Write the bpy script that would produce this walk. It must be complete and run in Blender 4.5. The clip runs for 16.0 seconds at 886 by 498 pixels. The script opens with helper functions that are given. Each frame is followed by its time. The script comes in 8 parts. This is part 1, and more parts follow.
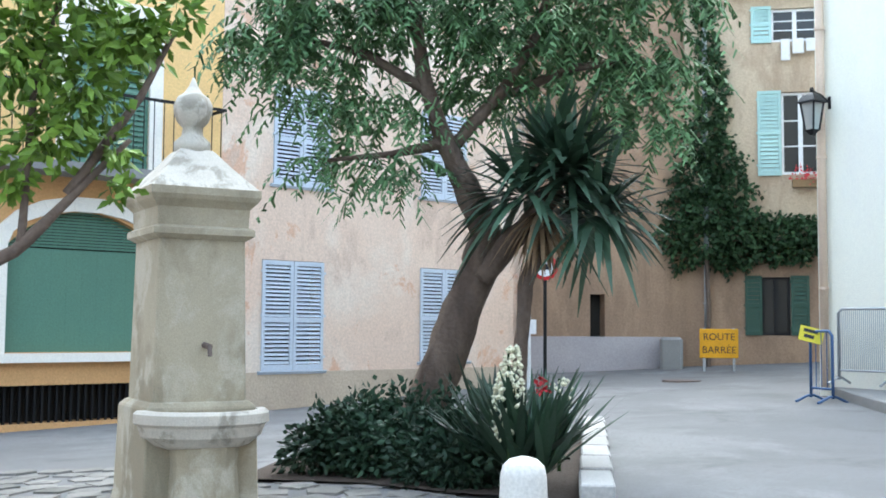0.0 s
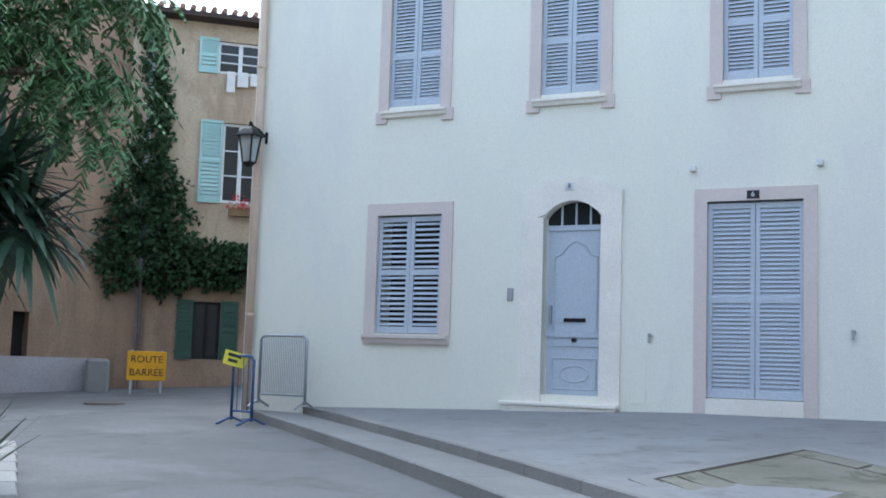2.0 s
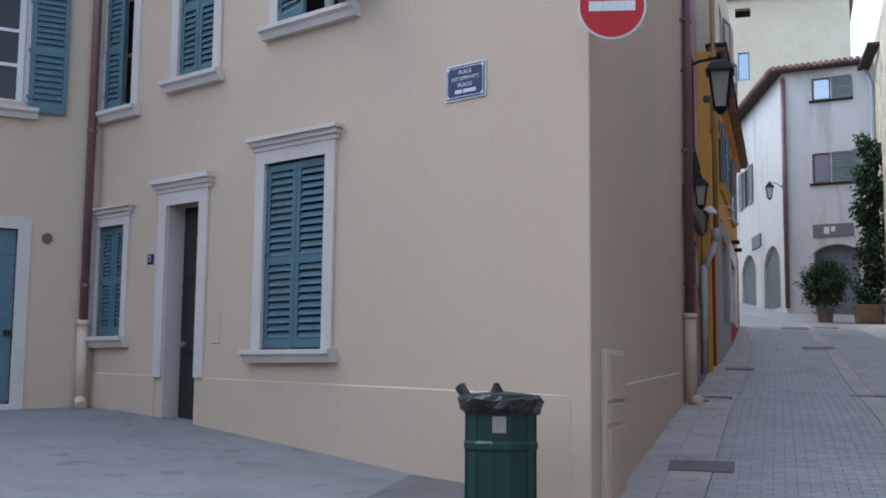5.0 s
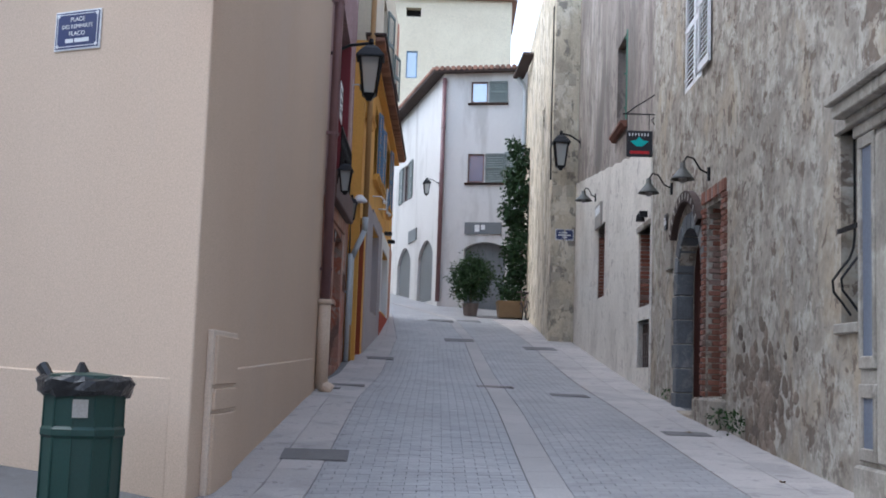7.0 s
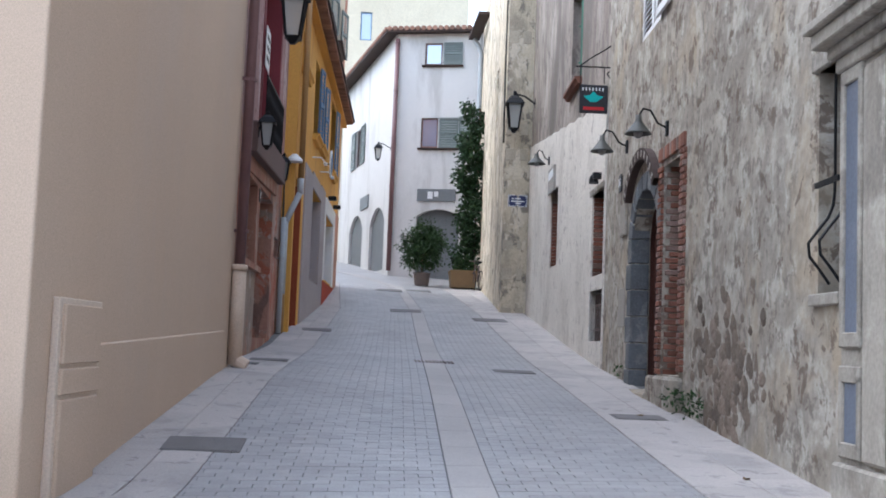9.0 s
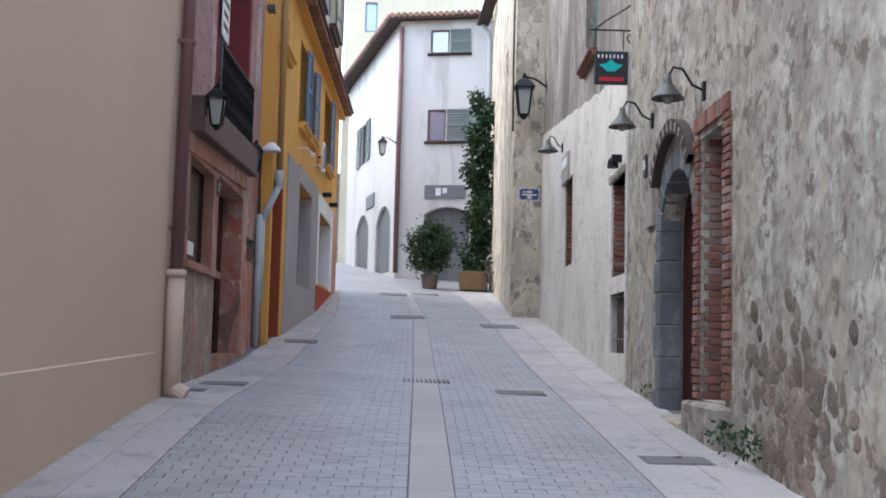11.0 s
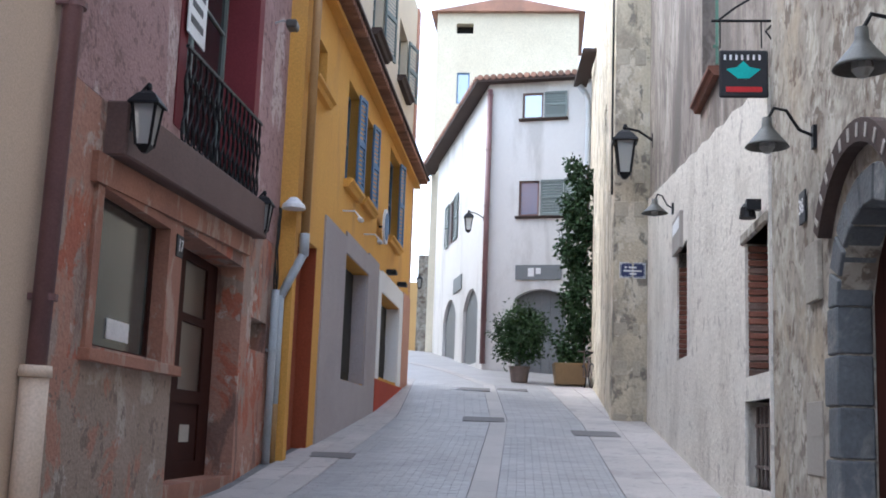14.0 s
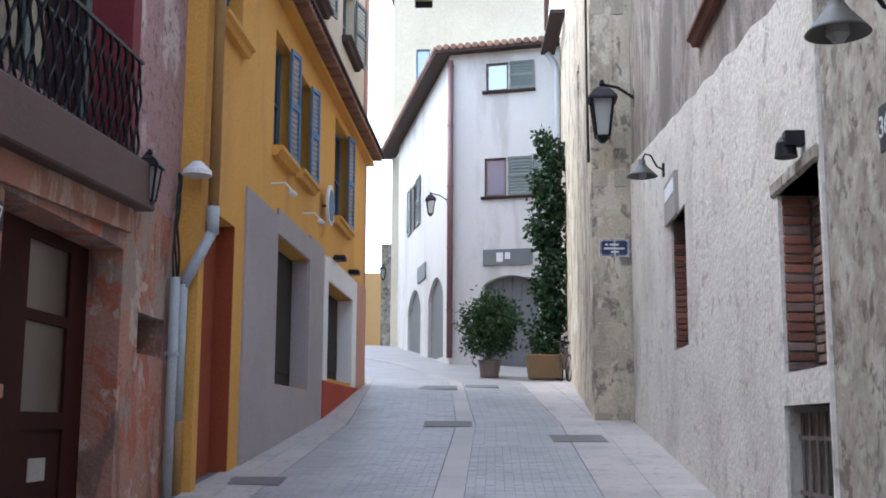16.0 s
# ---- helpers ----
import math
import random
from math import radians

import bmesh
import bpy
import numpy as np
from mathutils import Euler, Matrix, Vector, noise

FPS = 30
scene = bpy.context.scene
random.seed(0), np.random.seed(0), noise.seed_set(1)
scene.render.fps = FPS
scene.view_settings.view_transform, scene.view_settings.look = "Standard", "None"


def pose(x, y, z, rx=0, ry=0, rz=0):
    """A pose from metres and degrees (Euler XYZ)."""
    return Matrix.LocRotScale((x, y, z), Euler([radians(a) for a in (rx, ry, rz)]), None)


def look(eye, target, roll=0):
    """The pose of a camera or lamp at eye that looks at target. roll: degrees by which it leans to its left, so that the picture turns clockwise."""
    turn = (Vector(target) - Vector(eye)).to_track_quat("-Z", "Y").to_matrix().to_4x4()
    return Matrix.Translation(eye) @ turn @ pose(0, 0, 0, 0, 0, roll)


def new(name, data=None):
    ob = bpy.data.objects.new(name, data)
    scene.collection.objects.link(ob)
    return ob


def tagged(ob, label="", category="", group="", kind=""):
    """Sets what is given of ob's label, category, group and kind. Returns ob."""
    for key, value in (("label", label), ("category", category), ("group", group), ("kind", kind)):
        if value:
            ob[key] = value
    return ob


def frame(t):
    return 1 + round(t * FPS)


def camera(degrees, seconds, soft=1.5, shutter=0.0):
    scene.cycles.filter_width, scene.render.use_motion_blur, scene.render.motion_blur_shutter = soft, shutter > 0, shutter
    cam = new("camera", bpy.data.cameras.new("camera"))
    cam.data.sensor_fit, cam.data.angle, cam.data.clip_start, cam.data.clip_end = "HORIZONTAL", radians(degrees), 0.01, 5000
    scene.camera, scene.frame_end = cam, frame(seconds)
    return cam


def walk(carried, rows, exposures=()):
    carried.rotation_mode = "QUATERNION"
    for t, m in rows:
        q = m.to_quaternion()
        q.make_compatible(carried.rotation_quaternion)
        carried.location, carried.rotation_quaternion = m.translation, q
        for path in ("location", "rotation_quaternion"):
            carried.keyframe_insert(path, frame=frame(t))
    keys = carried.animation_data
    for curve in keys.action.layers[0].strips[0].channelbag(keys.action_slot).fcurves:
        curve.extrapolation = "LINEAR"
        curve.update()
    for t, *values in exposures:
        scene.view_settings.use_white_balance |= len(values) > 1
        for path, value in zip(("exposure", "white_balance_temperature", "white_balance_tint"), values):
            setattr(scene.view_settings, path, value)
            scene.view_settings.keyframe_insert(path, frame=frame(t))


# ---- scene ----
cam = camera(43.0, 16.0, soft=1.8)
PATH = [
    (0, (-0.436, -0.313, 1.394), (-0.657, 1.67, 1.536), 0.4),
    (0.5, (-0.396, -0.334, 1.396), (-0.367, 1.66, 1.549), 1.2),
    (1, (-0.396, -0.345, 1.399), (-0.148, 1.632, 1.57), 1.1),
    (1.5, (-0.395, -0.336, 1.401), (0.077, 1.599, 1.585), 1.4),
    (2, (-0.369, -0.351, 1.393), (0.368, 1.497, 1.594), 1.8),
    (2.5, (-0.327, -0.362, 1.392), (0.678, 1.352, 1.614), 1.3),
    (3, (-0.311, -0.444, 1.386), (0.979, 1.066, 1.623), 1.1),
    (3.5, (-0.281, -0.484, 1.383), (1.232, 0.801, 1.624), 1.2),
    (4, (-0.27, -0.517, 1.373), (1.436, 0.5, 1.606), 1.2),
    (4.5, (-0.218, -0.569, 1.355), (1.621, 0.183, 1.582), 1.4),
    (5, (-0.142, -0.772, 1.352), (1.781, -0.273, 1.58), 0.6),
    (5.2, (-0.108, -0.846, 1.353), (1.833, -0.425, 1.582), 0.8),
    (7.3, (0.564, -1.178, 1.33), (2.547, -1.329, 1.545), 1.5),
    (7.5, (0.663, -1.204, 1.33), (2.642, -1.401, 1.539), 1.0),
    (8, (0.989, -1.284, 1.326), (2.963, -1.547, 1.509), 0.1),
    (8.5, (1.433, -1.45, 1.357), (3.417, -1.629, 1.538), 1.2),
    (9, (1.964, -1.614, 1.396), (3.951, -1.764, 1.566), 2.2),
    (9.2, (2.204, -1.672, 1.424), (4.191, -1.827, 1.593), 1.7),
    (11.3, (5.026, -2.243, 1.621), (7.016, -2.341, 1.792), 1.4),
    (11.5, (5.326, -2.296, 1.637), (7.318, -2.365, 1.808), 1.7),
    (12, (6.135, -2.447, 1.688), (8.128, -2.479, 1.854), 0.9),
    (12.5, (6.911, -2.598, 1.748), (8.903, -2.573, 1.919), 1.8),
    (13, (7.689, -2.717, 1.826), (9.675, -2.627, 2.043), 2.5),
    (13.5, (8.41, -2.797, 1.898), (10.39, -2.768, 2.179), 1.1),
    (14, (9.116, -2.89, 1.972), (11.089, -2.81, 2.293), 2.1),
    (14.5, (9.831, -2.935, 2.037), (11.806, -2.87, 2.347), 1.0),
    (15, (10.581, -2.994, 2.085), (12.558, -2.964, 2.383), 1.1),
    (15.5, (11.301, -3.03, 2.153), (13.278, -2.964, 2.448), 1.7),
    (16, (12.051, -3.061, 2.225), (14.027, -3.034, 2.534), 0.3),
]
walk(cam, [(t, look(eye, target, roll)) for t, eye, target, roll in PATH],
     [(0.0, 2.72, 5900, 0), (1.0, 2.45, 5780, 1), (2.0, 1.9, 5580, 3), (2.5, 1.55, 5520, 4), (3.5, 1.38, 5480, 5), (4.0, 1.37, 5500, 5), (5.0, 1.42, 5550, 6), (7.5, 1.9, 5750, 8), (9.0, 2.15, 5800, 8), (11.5, 2.3, 5820, 8), (13.0, 2.35, 5820, 8), (16.0, 2.22, 5720, 8)])

# ---- world, sun, exposure ----
world = bpy.data.worlds.new("world")
scene.world = world
world.use_nodes = True
sky = world.node_tree.nodes.new("ShaderNodeTexSky")
sky.sky_type = 'NISHITA'
sky.sun_disc = False
sky.sun_elevation, sky.sun_rotation = radians(54), radians(8)
sky.dust_density = 2.0
haze = world.node_tree.nodes.new("ShaderNodeHueSaturation")
haze.inputs["Saturation"].default_value = 0.55
world.node_tree.links.new(sky.outputs[0], haze.inputs["Color"])
world.node_tree.links.new(haze.outputs[0], world.node_tree.nodes["Background"].inputs[0])
world.node_tree.nodes["Background"].inputs[1].default_value = 0.15
sun = new("sun", bpy.data.lights.new("sun", 'SUN'))
sun.data.energy, sun.data.angle, sun.data.color = 0.26, radians(70), (1.0, 0.97, 0.93)
sun.matrix_world = look((2, 14, 28), (0, 0, 8))

# ---- materials ----
def mat(name, base, dark=None, scale=3.0, fine=40.0, rough=0.85, bump=0.15, metal=0.0, amount=0.6, streak=1.0,
        vary=0.0, spots=0.0, spot_col=None, spot_scale=1.2, spec=0.3, layers=()):
    """Painted or mineral surface: two scales of mottling, fine relief, optional patches and per-object variation."""
    m = bpy.data.materials.new(name)
    m.use_nodes = True
    nt = m.node_tree
    N, L = nt.nodes, nt.links
    b = N["Principled BSDF"]
    b.inputs["Roughness"].default_value = rough
    b.inputs["Metallic"].default_value = metal
    b.inputs["Specular IOR Level"].default_value = spec
    dark = dark or tuple(c * 0.78 for c in base)
    tc = N.new("ShaderNodeTexCoord")
    mp = N.new("ShaderNodeMapping")
    mp.inputs["Scale"].default_value = (1, 1, streak)
    geo = N.new("ShaderNodeNewGeometry")
    L.new(geo.outputs["Position"], mp.inputs["Vector"])
    n1 = N.new("ShaderNodeTexNoise")
    n1.inputs["Scale"].default_value, n1.inputs["Detail"].default_value, n1.inputs["Roughness"].default_value = scale * 0.35, 6, 0.62
    L.new(mp.outputs[0], n1.inputs["Vector"])
    r1 = N.new("ShaderNodeMapRange")
    r1.inputs["From Min"].default_value, r1.inputs["From Max"].default_value = 0.41, 0.62
    L.new(n1.outputs["Fac"], r1.inputs["Value"])
    mulf = N.new("ShaderNodeMath")
    mulf.operation = 'MULTIPLY'
    mulf.inputs[1].default_value = amount
    L.new(r1.outputs[0], mulf.inputs[0])
    mix = N.new("ShaderNodeMix")
    mix.data_type = 'RGBA'
    mix.inputs["A"].default_value, mix.inputs["B"].default_value = (*base, 1), (*dark, 1)
    L.new(mulf.outputs[0], mix.inputs["Factor"])
    col = mix.outputs["Result"]
    n2 = N.new("ShaderNodeTexNoise")
    n2.inputs["Scale"].default_value, n2.inputs["Detail"].default_value = fine, 4
    L.new(geo.outputs["Position"], n2.inputs["Vector"])
    if spots:
        n3 = N.new("ShaderNodeTexNoise")
        n3.inputs["Scale"].default_value, n3.inputs["Detail"].default_value, n3.inputs["Roughness"].default_value = spot_scale, 8, 0.7
        L.new(geo.outputs["Position"], n3.inputs["Vector"])
        r3 = N.new("ShaderNodeMapRange")
        r3.inputs["From Min"].default_value, r3.inputs["From Max"].default_value = 0.66 - 0.2 * spots, 0.72 - 0.2 * spots
        L.new(n3.outputs["Fac"], r3.inputs["Value"])
        mx = N.new("ShaderNodeMix")
        mx.data_type = 'RGBA'
        L.new(r3.outputs[0], mx.inputs["Factor"])
        L.new(col, mx.inputs["A"])
        mx.inputs["B"].default_value = (*(spot_col or dark), 1)
        col = mx.outputs["Result"]
    for colour, cover, sc, soft, tall in layers:
        m4 = N.new("ShaderNodeMapping")
        m4.inputs["Scale"].default_value = (1, 1, tall)
        m4.inputs["Location"].default_value = (sc * 3.7, cover * 17, sc)
        L.new(geo.outputs["Position"], m4.inputs["Vector"])
        n4 = N.new("ShaderNodeTexNoise")
        n4.inputs["Scale"].default_value, n4.inputs["Detail"].default_value, n4.inputs["Roughness"].default_value = sc, 8, 0.66
        n4.inputs["Distortion"].default_value = 0.4
        L.new(m4.outputs[0], n4.inputs["Vector"])
        r4 = N.new("ShaderNodeMapRange")
        edge = 0.5 + 0.22 * (0.5 - cover)
        r4.inputs["From Min"].default_value, r4.inputs["From Max"].default_value = edge - soft, edge + soft
        r4.inputs["To Max"].default_value = 0.85
        L.new(n4.outputs["Fac"], r4.inputs["Value"])
        m5 = N.new("ShaderNodeMix")
        m5.data_type = 'RGBA'
        L.new(r4.outputs[0], m5.inputs["Factor"])
        L.new(col, m5.inputs["A"])
        m5.inputs["B"].default_value = (*colour, 1)
        col = m5.outputs["Result"]
    hsv = N.new("ShaderNodeHueSaturation")
    r2 = N.new("ShaderNodeMapRange")
    r2.inputs["From Min"].default_value, r2.inputs["From Max"].default_value = 0.3, 0.7
    r2.inputs["To Min"].default_value, r2.inputs["To Max"].default_value = 0.88, 1.1
    L.new(n2.outputs["Fac"], r2.inputs["Value"])
    val = r2.outputs[0]
    if vary:
        oi = N.new("ShaderNodeObjectInfo")
        rv = N.new("ShaderNodeMapRange")
        rv.inputs["To Min"].default_value, rv.inputs["To Max"].default_value = 1 - vary, 1 + vary
        L.new(oi.outputs["Random"], rv.inputs["Value"])
        mv = N.new("ShaderNodeMath")
        mv.operation = 'MULTIPLY'
        L.new(val, mv.inputs[0])
        L.new(rv.outputs[0], mv.inputs[1])
        rg = N.new("ShaderNodeMapRange")
        rg.inputs["To Min"].default_value, rg.inputs["To Max"].default_value = 1 - vary, 1 + vary
        L.new(geo.outputs["Random Per Island"], rg.inputs["Value"])
        mv2 = N.new("ShaderNodeMath")
        mv2.operation = 'MULTIPLY'
        L.new(mv.outputs[0], mv2.inputs[0])
        L.new(rg.outputs[0], mv2.inputs[1])
        val = mv2.outputs[0]
    L.new(val, hsv.inputs["Value"])
    L.new(col, hsv.inputs["Color"])
    L.new(hsv.outputs[0], b.inputs["Base Color"])
    bp = N.new("ShaderNodeBump")
    bp.inputs["Strength"].default_value, bp.inputs["Distance"].default_value = min(1, bump * 1.6), 0.015
    add = N.new("ShaderNodeMath")
    add.inputs[1].default_value = 0.0
    L.new(n2.outputs["Fac"], add.inputs[0])
    L.new(n1.outputs["Fac"], add.inputs[1])
    L.new(add.outputs[0], bp.inputs["Height"])
    L.new(bp.outputs[0], b.inputs["Normal"])
    return m


def glass_mat(name, tint, rough=0.05, spec=0.8):
    m = bpy.data.materials.new(name)
    m.use_nodes = True
    b = m.node_tree.nodes["Principled BSDF"]
    b.inputs["Base Color"].default_value = (*tint, 1)
    b.inputs["Roughness"].default_value = rough
    b.inputs["Specular IOR Level"].default_value = spec
    b.inputs["IOR"].default_value = 1.5
    return m


M_WHITE = mat("white_render", (0.81, 0.795, 0.69), (0.74, 0.725, 0.635), 0.8, 90, 0.9, 0.03, amount=0.5, streak=0.4,
              layers=(((0.74, 0.72, 0.67), 0.2, 0.5, 0.08, 0.3),))
M_PEACH = mat("peach_render", (0.59, 0.46, 0.345), (0.53, 0.405, 0.30), 0.8, 90, 0.9, 0.03, amount=0.6, streak=0.4,
              layers=(((0.55, 0.44, 0.345), 0.2, 0.45, 0.08, 0.35),))
M_PEACH_TRIM = mat("pale_stone_trim", (0.63, 0.565, 0.52), None, 3, 80, 0.8, 0.08, amount=0.4)
M_ROSE_TRIM = mat("rose_stone_trim", (0.66, 0.575, 0.53), (0.59, 0.51, 0.47), 3, 70, 0.85, 0.1, amount=0.5)
M_CREAM_TRIM = mat("cream_stone_trim", (0.83, 0.78, 0.70), None, 3, 70, 0.8, 0.06, amount=0.4)
M_SHUT_BLUE = mat("pale_blue_paint", (0.49, 0.535, 0.60), (0.45, 0.50, 0.57), 2, 50, 0.55, 0.04, amount=0.5, spec=0.4)
M_SHUT_TEAL = mat("slate_blue_paint", (0.09, 0.16, 0.19), (0.075, 0.135, 0.165), 2, 50, 0.5, 0.04, amount=0.5, spec=0.4)
M_SHUT_GREEN = mat("green_paint", (0.10, 0.205, 0.145), (0.085, 0.175, 0.125), 2, 50, 0.55, 0.04, amount=0.6, spec=0.4)
# shutter green darkened to put the shade under the ivy into the paint
M_SHUT_SHADED = mat("ivy_shaded_green_paint", (0.045, 0.095, 0.07), None, 2, 50, 0.6, 0.04)
M_SHUT_MINT = mat("faded_mint_paint", (0.40, 0.58, 0.55), None, 2, 50, 0.6, 0.04)
M_SHUT_OLIVE = mat("grey_green_paint", (0.17, 0.20, 0.19), None, 2, 50, 0.6, 0.04)
M_SHUT_STEEL = mat("blue_grey_paint", (0.125, 0.22, 0.36), None, 2, 50, 0.6, 0.04)
# paints the shade of rooms, niche and drain as near-black; also two shop doors
M_DARK = mat("near_black", (0.02, 0.018, 0.016), None, 3, 30, 0.8, 0.05)
M_DOORWOOD = mat("dark_brown_wood", (0.045, 0.015, 0.011), (0.028, 0.010, 0.008), 5, 60, 0.65, 0.1, streak=0.15, spec=0.08)
M_BLACKDOOR = mat("black_door_paint", (0.02, 0.018, 0.018), None, 5, 60, 0.4, 0.05, spec=0.5)
M_BROWNDOOR = mat("brown_door_wood", (0.06, 0.031, 0.02), (0.038, 0.02, 0.013), 4, 60, 0.6, 0.1, streak=0.15, spec=0.2)
M_IRON = mat("black_iron", (0.02, 0.02, 0.022), None, 6, 80, 0.5, 0.08, metal=0.6)
M_MAROON = mat("maroon_pipe_paint", (0.18, 0.09, 0.09), (0.125, 0.062, 0.062), 4, 60, 0.45, 0.04, spec=0.5)
M_CREAMPIPE = mat("cream_pipe_paint", (0.66, 0.52, 0.40), None, 4, 60, 0.5, 0.04)
M_OCHREPIPE = mat("ochre_pipe_paint", (0.34, 0.19, 0.07), None, 4, 60, 0.5, 0.04)
M_GREYPIPE = mat("grey_pvc", (0.42, 0.45, 0.47), None, 4, 60, 0.45, 0.03)
M_STONEWALL = mat("old_grey_render", (0.40, 0.36, 0.30), (0.27, 0.235, 0.19), 5.5, 9, 0.95, 0.8, amount=0.8, streak=0.6,
                  layers=(((0.28, 0.25, 0.21), 0.42, 1.3, 0.07, 0.9), ((0.48, 0.45, 0.39), 0.34, 2.6, 0.05, 0.9), ((0.20, 0.175, 0.145), 0.22, 6.0, 0.04, 1.0), ((0.40, 0.33, 0.24), 0.12, 0.9, 0.06, 0.7), ((0.15, 0.115, 0.09), 0.10, 3.2, 0.02, 1.0)))
M_WHITEROUGH = mat("rough_white_render", (0.71, 0.67, 0.60), (0.60, 0.56, 0.50), 3, 18, 0.95, 0.7, amount=0.5, streak=1.0,
                   layers=(((0.54, 0.50, 0.44), 0.2, 0.9, 0.07, 0.7), ((0.44, 0.40, 0.36), 0.05, 4.0, 0.02, 1.0)))
M_GREYSTREAK = mat("weathered_grey_render", (0.33, 0.285, 0.245), (0.22, 0.185, 0.16), 3.0, 24, 0.95, 0.4, amount=0.8, streak=0.5,
                   layers=(((0.14, 0.12, 0.105), 0.36, 0.9, 0.07, 0.25), ((0.44, 0.39, 0.34), 0.22, 0.8, 0.06, 0.4), ((0.17, 0.145, 0.125), 0.2, 4.0, 0.04, 0.6)))
M_SHOP = mat("stained_pink_render", (0.42, 0.225, 0.165), (0.36, 0.20, 0.155), 4.0, 30, 0.95, 0.5, amount=0.6,
             layers=(((0.33, 0.27, 0.23), 0.34, 1.1, 0.02, 0.7), ((0.40, 0.12, 0.07), 0.20, 1.7, 0.02, 0.7), ((0.50, 0.40, 0.34), 0.12, 3.0, 0.01, 0.8), ((0.19, 0.12, 0.10), 0.12, 2.2, 0.03, 0.3)))
M_SHOPDADO = mat("bare_grey_render", (0.35, 0.27, 0.22), (0.29, 0.225, 0.18), 5, 30, 0.95, 0.5, amount=0.7,
                 layers=(((0.40, 0.20, 0.145), 0.30, 1.5, 0.01, 0.8), ((0.44, 0.38, 0.33), 0.2, 2.5, 0.02, 0.8), ((0.20, 0.155, 0.13), 0.12, 5.0, 0.015, 1.0)))
M_PINKUP = mat("pink_roughcast", (0.40, 0.255, 0.245), (0.31, 0.195, 0.19), 2, 30, 0.95, 0.9, amount=0.7,
               layers=(((0.56, 0.46, 0.43), 0.16, 1.0, 0.02, 0.45), ((0.22, 0.14, 0.135), 0.2, 9.0, 0.03, 1.0)))
M_DARKRED = mat("dark_red_paint", (0.19, 0.030, 0.038), None, 2, 40, 0.7, 0.08)
M_BEAM = mat("dark_brown_beam", (0.135, 0.085, 0.076), (0.10, 0.062, 0.055), 2, 40, 0.7, 0.12)
M_SHOPTRIM = mat("faded_brown_trim", (0.36, 0.175, 0.12), (0.24, 0.12, 0.09), 3, 40, 0.85, 0.2, amount=0.7,
                 layers=(((0.40, 0.29, 0.23), 0.2, 2.0, 0.02, 0.5),))
M_YELLOW = mat("ochre_yellow_render", (0.68, 0.37, 0.085), (0.60, 0.315, 0.075), 1.0, 40, 0.9, 0.12, amount=0.6, streak=0.5,
               layers=(((0.55, 0.30, 0.09), 0.15, 0.9, 0.06, 0.3),))
M_ORANGE = mat("dark_orange_paint", (0.27, 0.065, 0.03), None, 2, 40, 0.9, 0.1)
M_LILAC = mat("lilac_grey_render", (0.40, 0.36, 0.36), None, 1.5, 40, 0.9, 0.1, amount=0.5)
M_WHITEPAINT = mat("white_shop_paint", (0.82, 0.82, 0.82), None, 1.5, 40, 0.7, 0.05, amount=0.3)
M_RED = mat("red_dado_paint", (0.42, 0.06, 0.03), None, 2, 40, 0.8, 0.08)
M_SALMON = mat("salmon_pillar_render", (0.56, 0.30, 0.22), None, 2, 40, 0.9, 0.1)
M_BEIGEUP = mat("beige_upper_render", (0.62, 0.52, 0.38), (0.5, 0.42, 0.33), 1, 40, 0.9, 0.1, amount=0.7)
M_CREAMHOUSE = mat("cream_aged_render", (0.60, 0.52, 0.385), (0.46, 0.395, 0.29), 3.2, 20, 0.95, 0.5, amount=0.8, streak=0.6,
                   layers=(((0.33, 0.285, 0.22), 0.34, 1.0, 0.05, 0.45), ((0.66, 0.59, 0.47), 0.25, 1.8, 0.03, 0.8), ((0.20, 0.175, 0.145), 0.17, 2.6, 0.03, 0.7)))
M_TOWER = mat("pale_cream_tower_render", (0.74, 0.66, 0.50), (0.62, 0.54, 0.40), 0.8, 20, 0.95, 0.25, amount=0.7)
M_FARWHITE = mat("pale_grey_render", (0.6, 0.59, 0.57), (0.54, 0.53, 0.51), 0.9, 50, 0.9, 0.06, amount=0.5,
                 layers=(((0.43, 0.415, 0.395), 0.14, 0.7, 0.06, 0.2),))
M_GREYDOOR = mat("grey_door_paint", (0.16, 0.172, 0.178), None, 2, 40, 0.6, 0.05)
M_PINKHOUSE = mat("faded_pink_render", (0.68, 0.53, 0.42), (0.64, 0.47, 0.36), 0.9, 30, 0.92, 0.15, amount=0.7,
                  layers=(((0.70, 0.60, 0.50), 0.30, 0.6, 0.06, 0.8), ((0.60, 0.36, 0.24), 0.05, 1.1, 0.025, 0.9), ((0.56, 0.42, 0.33), 0.15, 1.6, 0.04, 0.5)))
M_PINKBASE = mat("bare_sand_plinth", (0.50, 0.41, 0.31), (0.42, 0.33, 0.25), 1.5, 30, 0.95, 0.3, amount=0.8)
M_YELLOWHOUSE = mat("warm_yellow_render", (0.72, 0.49, 0.21), (0.68, 0.42, 0.20), 0.8, 40, 0.9, 0.1, amount=0.6)
M_ORANGEBASE = mat("orange_ground_render", (0.62, 0.36, 0.16), None, 0.8, 40, 0.9, 0.1, amount=0.6)
M_IVYHOUSE = mat("stained_tan_render", (0.56, 0.46, 0.34), (0.44, 0.34, 0.24), 0.8, 24, 0.95, 0.2, amount=0.9, streak=0.5,
                 layers=(((0.34, 0.25, 0.175), 0.22, 0.6, 0.05, 0.35),))
